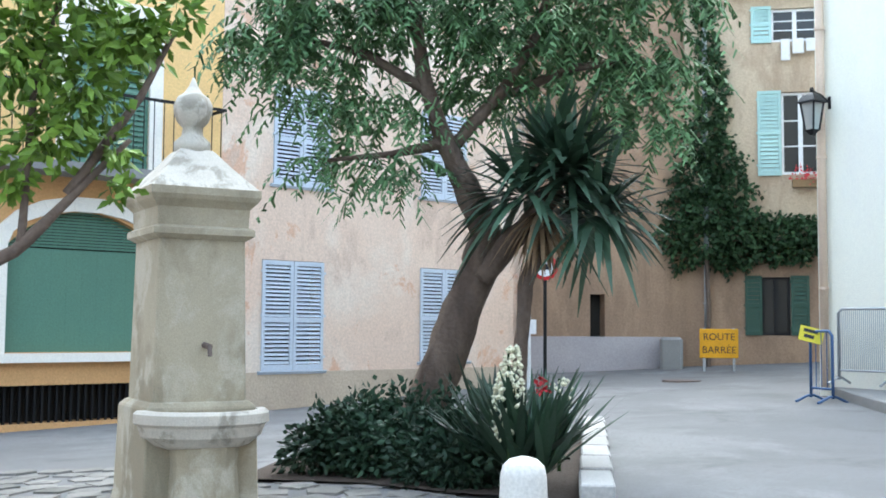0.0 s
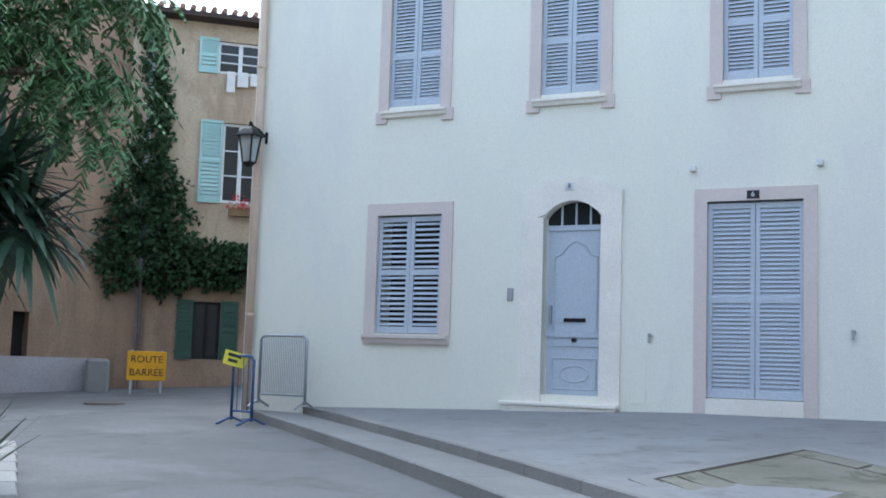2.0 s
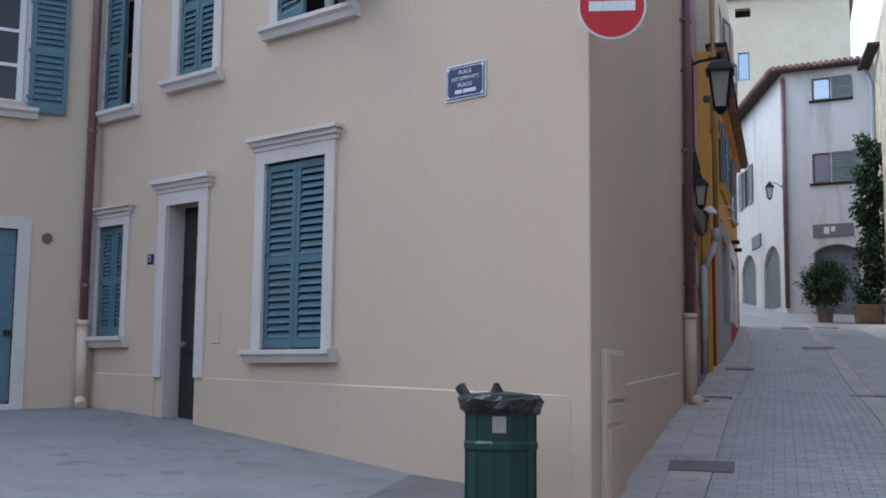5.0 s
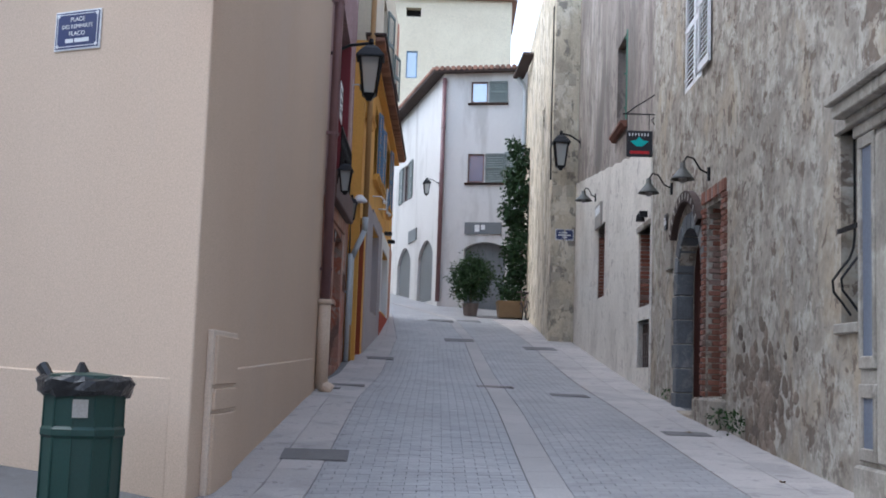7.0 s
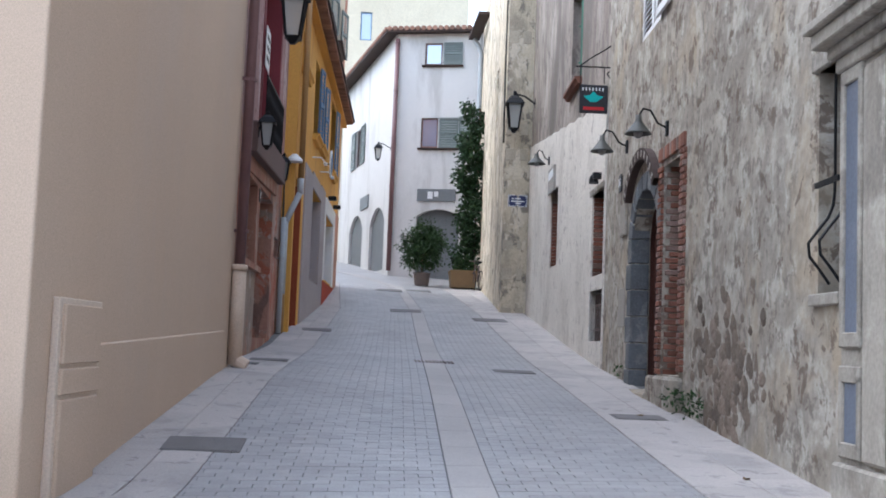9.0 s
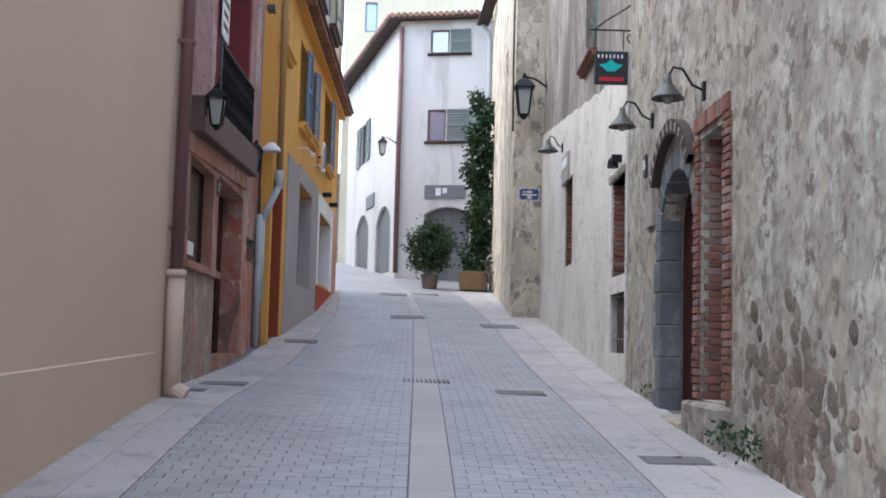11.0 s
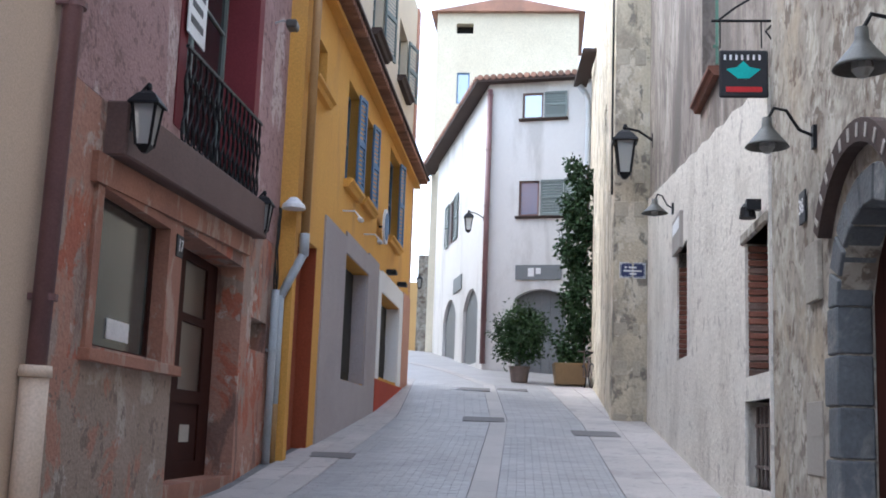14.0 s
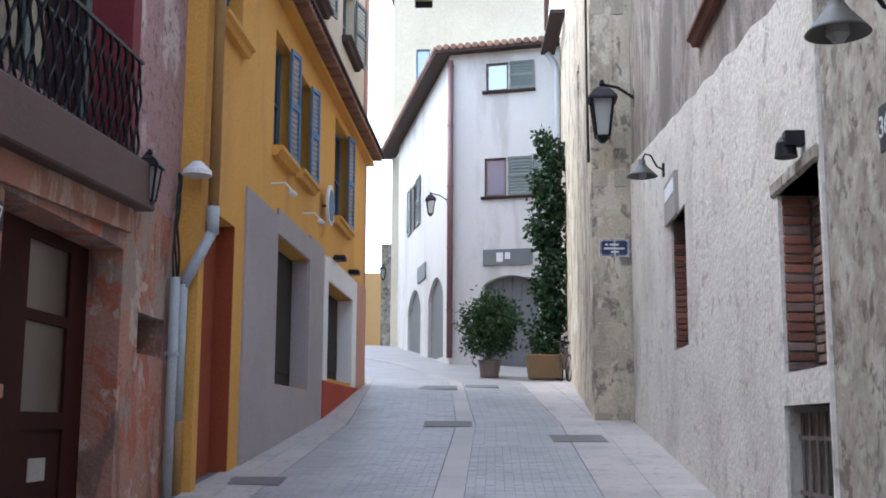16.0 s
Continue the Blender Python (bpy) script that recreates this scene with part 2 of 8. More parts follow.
M_TANBASE = mat("brown_tan_render", (0.36, 0.25, 0.17), (0.28, 0.19, 0.13), 0.9, 24, 0.95, 0.2, amount=0.9,
                layers=(((0.21, 0.145, 0.10), 0.25, 0.7, 0.07, 0.4),))
M_GREYLOW = mat("lilac_low_wall_paint", (0.42, 0.39, 0.40), None, 1.5, 30, 0.9, 0.1)
M_FOUNTAIN = mat("fountain_stone", (0.44, 0.39, 0.29), (0.33, 0.285, 0.205), 3.0, 110, 0.9, 0.08, amount=0.8, streak=0.5,
                 layers=(((0.27, 0.235, 0.17), 0.22, 1.6, 0.06, 0.35), ((0.50, 0.46, 0.37), 0.2, 3.0, 0.05, 0.8)))
M_BASIN = mat("pale_basin_stone", (0.56, 0.52, 0.45), (0.40, 0.36, 0.30), 5, 110, 0.85, 0.08, amount=0.7,
              layers=(((0.30, 0.27, 0.22), 0.2, 5.0, 0.04, 0.6),))
M_ASPHALT = mat("pale_worn_asphalt", (0.165, 0.165, 0.167), (0.135, 0.134, 0.135), 1.6, 120, 0.9, 0.1, amount=0.8,
                layers=(((0.205, 0.205, 0.207), 0.3, 0.35, 0.05, 1), ((0.115, 0.113, 0.112), 0.16, 0.8, 0.05, 1), ((0.14, 0.135, 0.13), 0.2, 30.0, 0.05, 1)))
M_PLAZA = mat("pale_concrete_paving", (0.235, 0.235, 0.242), (0.20, 0.20, 0.205), 1.8, 120, 0.85, 0.09, amount=0.7,
              layers=(((0.26, 0.26, 0.267), 0.3, 0.5, 0.09, 1), ((0.19, 0.19, 0.194), 0.18, 1.1, 0.09, 1), ((0.165, 0.163, 0.163), 0.03, 3.5, 0.04, 1)))
M_KERB = mat("kerb_stone", (0.24, 0.235, 0.23), None, 2, 50, 0.85, 0.15, vary=0.06)
M_SETT = mat("grey_sett_stone", (0.33, 0.32, 0.315), (0.25, 0.245, 0.245), 2.0, 60, 0.5, 0.12, amount=0.6, vary=0.09, spec=0.4,
             layers=(((0.26, 0.25, 0.245), 0.2, 0.7, 0.06, 1),))
M_SLAB = mat("pale_street_slab", (0.42, 0.385, 0.36), (0.36, 0.33, 0.31), 1.2, 60, 0.7, 0.12, amount=0.6, vary=0.07, spec=0.35,
             layers=(((0.31, 0.285, 0.27), 0.16, 0.9, 0.05, 1), ((0.27, 0.25, 0.24), 0.05, 5.0, 0.02, 1)))
M_CHANNEL = mat("pale_channel_stone", (0.41, 0.385, 0.365), None, 1.2, 60, 0.7, 0.12, amount=0.6, vary=0.05)
M_RUST = mat("rusty_cast_iron", (0.16, 0.125, 0.11), (0.11, 0.085, 0.078), 6, 60, 0.75, 0.2)
M_COVER = mat("worn_grey_cover", (0.165, 0.155, 0.15), (0.12, 0.112, 0.108), 6, 60, 0.7, 0.2)
M_COBBLE = mat("fountain_cobble_stone", (0.235, 0.225, 0.21), (0.165, 0.158, 0.145), 2, 40, 0.85, 0.25, amount=0.8, vary=0.13,
               layers=(((0.13, 0.126, 0.115), 0.25, 2.4, 0.05, 1),))
M_BLUESTONE = mat("blue_grey_basalt", (0.125, 0.135, 0.145), (0.08, 0.085, 0.09), 3, 30, 0.85, 0.5, amount=0.8, vary=0.15,
                  layers=(((0.20, 0.20, 0.195), 0.22, 2.5, 0.04, 0.8),))
M_BRICK = mat("red_brick", (0.24, 0.105, 0.072), (0.16, 0.08, 0.058), 4, 50, 0.9, 0.3, amount=0.8, vary=0.25)
M_BRICKPALE = mat("weathered_pale_brick", (0.25, 0.17, 0.14), (0.17, 0.115, 0.095), 4, 50, 0.9, 0.3, amount=0.8, vary=0.25)
M_MORTAR = mat("lime_mortar", (0.42, 0.37, 0.31), None, 4, 40, 0.95, 0.4)
M_RUBBLE = mat("brown_rubble_stone", (0.175, 0.14, 0.11), (0.10, 0.08, 0.062), 3, 30, 0.95, 0.4, amount=0.8, vary=0.3)
M_PILASTER = mat("grey_carved_limestone", (0.34, 0.31, 0.265), (0.25, 0.225, 0.195), 2, 30, 0.9, 0.2, amount=0.8,
                 layers=(((0.19, 0.17, 0.145), 0.2, 1.6, 0.06, 0.4), ((0.40, 0.37, 0.32), 0.2, 3.0, 0.05, 0.8)))
M_TILE = mat("terracotta_roof_tile", (0.30, 0.16, 0.11), (0.20, 0.12, 0.09), 3, 40, 0.9, 0.25, amount=0.8, vary=0.25)
M_EAVE = mat("dark_eave_wood", (0.06, 0.04, 0.034), None, 3, 40, 0.8, 0.1)
M_BIN = mat("dark_green_bin_paint", (0.012, 0.045, 0.036), None, 3, 60, 0.45, 0.04, spec=0.5)
M_BAG = mat("black_plastic_bag", (0.012, 0.012, 0.013), None, 4, 40, 0.3, 0.4, spec=0.6)
M_SIGNBLUE = mat("navy_enamel", (0.02, 0.03, 0.11), None, 4, 60, 0.35, 0.02, spec=0.5)
M_SIGNWHITE = mat("white_enamel", (0.75, 0.75, 0.75), None, 4, 60, 0.4, 0.02)
M_SIGNRED = mat("traffic_red", (0.50, 0.02, 0.025), None, 4, 60, 0.4, 0.02)
M_SIGNYELLOW = mat("works_yellow", (0.72, 0.36, 0.01), None, 4, 60, 0.5, 0.03)
M_SIGNLEMON = mat("lemon_yellow_plate", (0.68, 0.60, 0.05), None, 4, 60, 0.5, 0.03)
M_SIGNBLACK = mat("black_sign_paint", (0.025, 0.025, 0.03), None, 4, 60, 0.5, 0.03)
M_TEAL = mat("teal_sign_paint", (0.02, 0.45, 0.42), None, 4, 60, 0.5, 0.03)
M_GALV = mat("galvanised_steel", (0.42, 0.44, 0.46), None, 8, 60, 0.45, 0.05, metal=0.7)
M_BLUEPAINT = mat("blue_steel_paint", (0.06, 0.12, 0.26), None, 8, 60, 0.5, 0.05)
M_BARK = mat("grey_brown_bark", (0.16, 0.12, 0.095), (0.075, 0.055, 0.045), 9, 30, 0.95, 0.6, amount=0.9, streak=0.25)
M_LEAF = mat("feathery_leaf", (0.095, 0.175, 0.07), (0.055, 0.115, 0.05), 3, 40, 0.6, 0.05, vary=0.45, spec=0.35)
M_LEAFBRIGHT = mat("bright_leaf", (0.22, 0.36, 0.045), (0.14, 0.26, 0.035), 3, 40, 0.55, 0.05, vary=0.35, spec=0.35)
M_YUCCA = mat("yucca_blade", (0.045, 0.085, 0.05), (0.03, 0.06, 0.035), 3, 40, 0.5, 0.05, vary=0.35, spec=0.4)
M_YUCCADEAD = mat("dry_yucca_blade", (0.22, 0.15, 0.09), None, 3, 40, 0.8, 0.1, vary=0.3)
M_SHRUB = mat("dark_shrub_leaf", (0.030, 0.065, 0.034), (0.018, 0.042, 0.024), 3, 40, 0.6, 0.05, vary=0.4, spec=0.3)
M_IVY = mat("dark_ivy_leaf", (0.024, 0.048, 0.019), (0.012, 0.028, 0.011), 2, 40, 0.65, 0.05, vary=0.5, spec=0.22)
M_BUSH = mat("potted_bush_leaf", (0.034, 0.07, 0.022), (0.016, 0.036, 0.012), 3, 40, 0.6, 0.05, vary=0.4, spec=0.25)
M_FLOWER = mat("cream_yucca_flower", (0.76, 0.74, 0.55), None, 3, 40, 0.7, 0.05, vary=0.1)
M_REDFLOWER = mat("red_geranium", (0.5, 0.03, 0.04), None, 3, 40, 0.7, 0.05, vary=0.2)
M_SOIL = mat("dark_soil", (0.06, 0.045, 0.035), None, 5, 40, 0.95, 0.5)
M_TERRACOTTA = mat("ochre_brown_pot", (0.24, 0.16, 0.085), None, 3, 40, 0.9, 0.15)
M_BOLLARD = mat("white_bollard_stone", (0.68, 0.66, 0.62), None, 4, 50, 0.8, 0.12, amount=0.5)
M_GLASS = glass_mat("dark_window_glass", (0.025, 0.025, 0.026), 0.05, 0.3)
M_SHOPGLASS = glass_mat("dusty_shop_glass", (0.07, 0.08, 0.075), 0.14)
M_LAMPGLASS = glass_mat("clear_lamp_glass", (0.62, 0.63, 0.62), 0.12)
M_LAMPGLASS.node_tree.nodes["Principled BSDF"].inputs["Transmission Weight"].default_value = 0.6
M_LAMPGLASS.node_tree.nodes["Principled BSDF"].inputs["IOR"].default_value = 1.05
M_DOORPANE = glass_mat("brown_curtained_glass", (0.075, 0.06, 0.046), 0.3)
M_EDGING = mat("worn_edging_stone", (0.40, 0.39, 0.37), None, 3, 50, 0.85, 0.15, vary=0.08)
M_CURTAIN = mat("beige_curtain", (0.42, 0.36, 0.28), (0.33, 0.28, 0.22), 6, 40, 0.9, 0.2, streak=0.1)
M_FRAMEWHITE = mat("white_window_paint", (0.74, 0.74, 0.74), None, 3, 60, 0.5, 0.03, amount=0.3)
M_QUOIN = mat("weathered_quoin_stone", (0.50, 0.44, 0.34), (0.38, 0.33, 0.26), 4, 24, 0.95, 0.3, amount=0.8)
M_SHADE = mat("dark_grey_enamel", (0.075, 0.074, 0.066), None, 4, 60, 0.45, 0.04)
M_CABINET = mat("pale_peach_cabinet_paint", (0.68, 0.57, 0.46), None, 2, 60, 0.7, 0.04, amount=0.3)
M_METER = mat("grey_meter_box", (0.38, 0.35, 0.31), None, 3, 60, 0.7, 0.08)
M_WIRE = mat("black_cable", (0.02, 0.02, 0.02), None, 3, 60, 0.6, 0.02)
M_LINEN = mat("white_laundry", (0.7, 0.68, 0.66), None, 3, 60, 0.9, 0.2)
M_BEDSTONE = mat("worn_slab_surface", (0.21, 0.20, 0.165), (0.15, 0.146, 0.115), 2.2, 40, 0.9, 0.25, amount=0.9,
                 layers=(((0.10, 0.10, 0.07), 0.30, 1.6, 0.03, 1),))

# ---- building helpers ----
def box(bm, x0, x1, y0, y1, z0, z1):
    if x1 < x0:
        x0, x1 = x1, x0
    if y1 < y0:
        y0, y1 = y1, y0
    if z1 < z0:
        z0, z1 = z1, z0
    v = [bm.verts.new(c) for c in ((x0, y0, z0), (x1, y0, z0), (x1, y1, z0), (x0, y1, z0),
                                   (x0, y0, z1), (x1, y0, z1), (x1, y1, z1), (x0, y1, z1))]
    for f in ((3, 2, 1, 0), (4, 5, 6, 7), (0, 1, 5, 4), (1, 2, 6, 5), (2, 3, 7, 6), (3, 0, 4, 7)):
        bm.faces.new([v[i] for i in f])
    return v


def cyl(bm, p, q, r0, r1=None, n=10, cap=True):
    p, q = Vector(p), Vector(q)
    r1 = r0 if r1 is None else r1
    d = (q - p).normalized()
    a = d.orthogonal().normalized()
    c = d.cross(a)
    rings = []
    for o, r in ((p, r0), (q, r1)):
        rings.append([bm.verts.new(o + (a * math.cos(2 * math.pi * k / n) + c * math.sin(2 * math.pi * k / n)) * r) for k in range(n)])
    for k in range(n):
        bm.faces.new((rings[0][k], rings[0][(k + 1) % n], rings[1][(k + 1) % n], rings[1][k]))
    if cap:
        bm.faces.new(rings[0][::-1])
        bm.faces.new(rings[1])


def lathe(bm, profile, cx=0, cy=0, n=16, sq=False):
    """Turned solid from (radius, height) pairs; sq gives a square section."""
    rings = []
    for r, z in profile:
        ring = []
        for k in range(4 if sq else n):
            a = (math.pi / 4 + k * math.pi / 2) if sq else 2 * math.pi * k / n
            rr = r * math.sqrt(2) if sq else r
            ring.append(bm.verts.new((cx + rr * math.cos(a), cy + rr * math.sin(a), z)))
        rings.append(ring)
    m = len(rings[0])
    for a, b in zip(rings, rings[1:]):
        for k in range(m):
            bm.faces.new((a[k], a[(k + 1) % m], b[(k + 1) % m], b[k]))
    bm.faces.new(rings[0][::-1])
    bm.faces.new(rings[-1])


def tube(bm, pts, r, n=6):
    """Round rod swept along a line of points."""
    pts = [Vector(p) for p in pts]
    rings, side = [], None
    for i, p in enumerate(pts):
        d = (pts[min(i + 1, len(pts) - 1)] - pts[max(i - 1, 0)])
        d = d.normalized() if d.length > 1e-6 else Vector((0, 0, 1))
        side = d.orthogonal().normalized() if side is None else (side - d * side.dot(d)).normalized()
        c = d.cross(side)
        rings.append([bm.verts.new(p + (side * math.cos(2 * math.pi * k / n) + c * math.sin(2 * math.pi * k / n)) * r) for k in range(n)])
    for a, b in zip(rings, rings[1:]):
        for k in range(n):
            bm.faces.new((a[k], a[(k + 1) % n], b[(k + 1) % n], b[k]))
    bm.faces.new(rings[0][::-1])
    bm.faces.new(rings[-1])


def finish(bm, bevel=0.0):
    if bevel:
        bmesh.ops.bevel(bm, geom=list(bm.edges), offset=bevel, segments=1, affect='EDGES', clamp_overlap=True)
    bmesh.ops.recalc_face_normals(bm, faces=bm.faces)


def part(name, bm, material, parent=None, label="", bevel=0.0, smooth=False):
    finish(bm, bevel)
    me = bpy.data.meshes.new(name)
    bm.to_mesh(me)
    bm.free()
    me.materials.append(material)
    if smooth:
        for p in me.polygons:
            p.use_smooth = True
    ob = new(name, me)
    if parent is not None:
        ob.parent = parent
    if label:
        ob["label"] = label
    return ob


def piece(name, me, parent, m):
    ob = new(name, me)
    ob.parent = parent
    ob.matrix_basis = m
    return ob


def thing(name, m, label, category, group="", kind=""):
    ob = new(name)
    ob.empty_display_size = 0.2
    ob.matrix_world = m
    return tagged(ob, label, category, group, kind)


def B():
    return bmesh.new()


def facade(p, bearing):
    """Frame of a wall as one faces it: x to the right along it, y into it, z up."""
    return pose(p[0], p[1], 0, 0, 0, 90 - bearing)


def at(frm, x, y=0.0, z=0.0):
    return frm @ Matrix.Translation((x, y, z))


def arch_z(xa, xb, zs, rise, x):
    w = (xb - xa) / 2
    if rise <= 0:
        return zs
    R = (w * w + rise * rise) / (2 * rise)
    c = (xa + xb) / 2
    return zs + rise - R + math.sqrt(max(0, R * R - (x - c) ** 2))


def wall(name, frm, x0, x1, z0, z1, holes, material, label, thick=0.4, category="wall", depth=None, tops=None, lean=0.0, kind="structure"):
    """Wall slab with openings that go right through. holes: (xa, xb, za, zb[, rise of the arch above zb])."""
    bm = B()
    xs = sorted({x0, x1, *[h[k] for h in holes for k in (0, 1)]})
    zs = sorted({z0, z1, *[h[k] for h in holes for k in (2, 3)], *[h[3] + h[4] for h in holes if len(h) > 4]})
    xs = [x for x in xs if x0 <= x <= x1]
    zs = [z for z in zs if z0 <= z <= z1]

    def open_at(x, z):
        for h in holes:
            top = h[3] + (h[4] if len(h) > 4 else 0)
            if h[0] < x < h[1] and h[2] < z < top:
                return True
        return False
    cells = {}
    for i in range(len(xs) - 1):
        for j in range(len(zs) - 1):
            cells[i, j] = not open_at((xs[i] + xs[i + 1]) / 2, (zs[j] + zs[j + 1]) / 2)
    grid = {}

    def vert(i, j, k):
        if (i, j, k) not in grid:
            z = zs[j]
            if tops and j == len(zs) - 1:
                z = tops[0] + (tops[1] - tops[0]) * (xs[i] - x0) / (x1 - x0)
            grid[i, j, k] = bm.verts.new((xs[i], (thick if k else 0.0) + lean * max(0, zs[j] - z0), z))
        return grid[i, j, k]
    for (i, j), solid in cells.items():
        if not solid:
            continue
        bm.faces.new([vert(i, j, 0), vert(i + 1, j, 0), vert(i + 1, j + 1, 0), vert(i, j + 1, 0)])
        bm.faces.new([vert(i, j, 1), vert(i, j + 1, 1), vert(i + 1, j + 1, 1), vert(i + 1, j, 1)])
        for di, dj, a, b in ((-1, 0, (i, j), (i, j + 1)), (1, 0, (i + 1, j), (i + 1, j + 1)), (0, -1, (i, j), (i + 1, j)), (0, 1, (i, j + 1), (i + 1, j + 1))):
            if not cells.get((i + di, j + dj), False):
                bm.faces.new([vert(*a, 0), vert(*b, 0), vert(*b, 1), vert(*a, 1)])
    for h in holes:
        if len(h) > 4:
            n = 10
            for k in range(n):
                xa = h[0] + (h[1] - h[0]) * k / n
                xb = h[0] + (h[1] - h[0]) * (k + 1) / n
                za, zb, zt = arch_z(h[0], h[1], h[3], h[4], xa), arch_z(h[0], h[1], h[3], h[4], xb), h[3] + h[4]
                v = [bm.verts.new((x, y, z)) for y in (0, thick) for x, z in ((xa, za), (xb, zb), (xb, zt + 0.001), (xa, zt + 0.001))]
                for f in ((0, 1, 2, 3), (7, 6, 5, 4), (1, 0, 4, 5)):
                    bm.faces.new([v[q] for q in f])
    bmesh.ops.recalc_face_normals(bm, faces=bm.faces)
    me = bpy.data.meshes.new(name)
    bm.to_mesh(me)
    bm.free()
    me.materials.append(material)
    ob = new(name, me)
    ob.matrix_world = frm
    return tagged(ob, label, category, "", kind)


# ---- ground heights ----
STEP_Y0, STEP_Y1 = 2.0, 6.0
def step_share(y):
    return min(1.0, max(0.0, (y - STEP_Y0) / (STEP_Y1 - STEP_Y0)))


HEIGHTS = [(-0.3, -0.4, 0.0), (4, -3, 0.1), (-10, -6, -0.3), (9, -5, 0.42), (15.5, -5.3, 0.83), (19.4, -5.5, 1.1), (30.8, -6.1, 2.22), (18.9, -2.8, 1.12),
           (9.8, 0.3, 0.3), (15.1, 0, 0.97), (16.1, 0, 1.05), (21.5, 0, 1.27), (24, -0.1, 1.55), (32, -0.7, 2.32), (38.3, -0.9, 3.2), (41.6, -4.6, 3.4), (46, -3.2, 4.05), (60, -4, 5.3), (52, -1.2, 4.7), (59, 0.5, 5.5), (46.5, 1.5, 4.0),
           (9.48, 1.54, 0.47), (11.06, 4.78, 0.66), (12, 6.8, 0.74), (10.3, 8.7, 0.67), (7.67, 11.6, 0.65), (4.0, 15.7, 0.47),
           (3.0, 15.8, 0.46), (3.0, 11.4, 0.40), (3.0, 7.2, 0.32), (-2.9, 6.9, 0.24), (-0.8, 7.7, 0.3), (-5.6, 18, 0.12), (-9, 15, -0.02), (-2.5, 20, 0.35), (2.2, 25, 0.55)]
_hp = np.array([h[:2] for h in HEIGHTS], float)
_hd = np.linalg.norm(_hp[:, None] - _hp[None], axis=2)
_ha = np.zeros((len(_hp) + 1, len(_hp) + 1))
_ha[:-1, :-1], _ha[:-1, -1], _ha[-1, :-1] = _hd - 0.15 * np.eye(len(_hp)), 1, 1
_hw = np.linalg.solve(_ha, np.r_[[h[2] for h in HEIGHTS], 0])


def G(x, y):
    x, y = min(70, max(-30, x)), min(45, max(-25, y))
    return float(np.hypot(_hp[:, 0] - x, _hp[:, 1] - y) @ _hw[:-1] + _hw[-1])


def H(x, y):
    """Raised pavement in front of the white house."""
    return G(x, y) + 0.22 * step_share(y)


def sheet(name, xs, ys, fz, material, label, category, keep=None, skirt=0.0):
    bm = B()
    g = {}
    for i, x in enumerate(xs):
        for j, y in enumerate(ys):
            g[i, j] = bm.verts.new((x, y, fz(x, y)))
    for i in range(len(xs) - 1):
        for j in range(len(ys) - 1):
            if keep is None or keep((xs[i] + xs[i + 1]) / 2, (ys[j] + ys[j + 1]) / 2):
                bm.faces.new((g[i, j], g[i + 1, j], g[i + 1, j + 1], g[i, j + 1]))
    bmesh.ops.delete(bm, geom=[v for v in bm.verts if not v.link_faces], context='VERTS')
    me = bpy.data.meshes.new(name)
    bm.to_mesh(me)
    bm.free()
    me.materials.append(material)
    for p in me.polygons:
        p.use_smooth = True
    return tagged(new(name, me), label, category, "", "structure")


far = [80, 110, 160, 300, 800]
gx = [-x for x in reversed(far[0:])] + [-60, -45, -30] + [-20 + 0.5 * i for i in range(141)] + [55, 62, 70] + far
gy = [-y for y in reversed(far)] + [-60, -40, -25] + [-15 + 0.5 * i for i in range(91)] + [34, 40, 50, 60] + far
sheet("ground", gx, gy, lambda x, y: G(x, y), M_ASPHALT, "pale grey worn asphalt road surface", "ground")

# ---- wall frames ----
F_WHITE = facade((8.28, 10.93), 138)
F_TWO = facade((8.9, 0.34), 205.9)
F_SIDE = facade((8.9, 0.34), 93.5)
F_SHOP = facade((16.4, -0.02), 90.6)
F_OCHRE = facade((24.3, -0.35), 92.4)
F_RIGHT = facade((15.3, -5.27), 273)
F_PINK = facade((-4.69, 16.82), 42)
F_IVY = facade((3.66, 25.85), 95)
F_FARR = facade((45.8, -2.79), 195)
F_FARL = facade((45.8, -2.79), 259.5)
F_CREAMF = facade((31.6, -5.42), 180)
F_CREAMS = facade((31.6, -5.42), 273)

# ---- raised pavement, kerbs ----
def kerb_x(y):
    return 3.2 + 0.02 * (y - 10)


def facade_side(x, y):
    """Distance in front of the white house and of number 2."""
    a = F_WHITE.inverted() @ Vector((x, y, 0))
    b = F_TWO.inverted() @ Vector((x, y, 0))
    return a.y < 0.35 and b.y < 0.35


px = [3.9 + 0.3 * i for i in range(30)]
py = [STEP_Y0 + 0.05 + 0.3 * i for i in range(50)]
sheet("pavement", px, py, H, M_PLAZA, "raised pale concrete pavement before the houses", "pavement", facade_side)
def kerb_run(name, off, width, share, material, label):
    root = thing(name, Matrix(), label, "kerb", kind="structure")
    y = STEP_Y0 + 0.1
    while y < 16.2:
        y2 = y + 1.0
        bm = B()
        v = []
        for yy in (y + 0.004, y2 - 0.004):
            x = kerb_x(yy) + off
            top = G(x, yy) + share * step_share(yy) + 0.006
            for xx, zz in ((x, top - 0.4), (x, top - 0.015), (x + 0.02, top), (x + width, top), (x + width, top - 0.4)):
                v.append(bm.verts.new((xx, yy, zz)))
        for k in range(5):
            bm.faces.new((v[k], v[(k + 1) % 5], v[5 + (k + 1) % 5], v[5 + k]))
        bm.faces.new(v[:5])
        bm.faces.new(v[5:][::-1])
        part("kerb_stone", bm, material, root)
        y = y2
kerb_run("kerb", 0.0, 0.62, 0.13, M_KERB, "long low kerb of pale grey stone lengths")
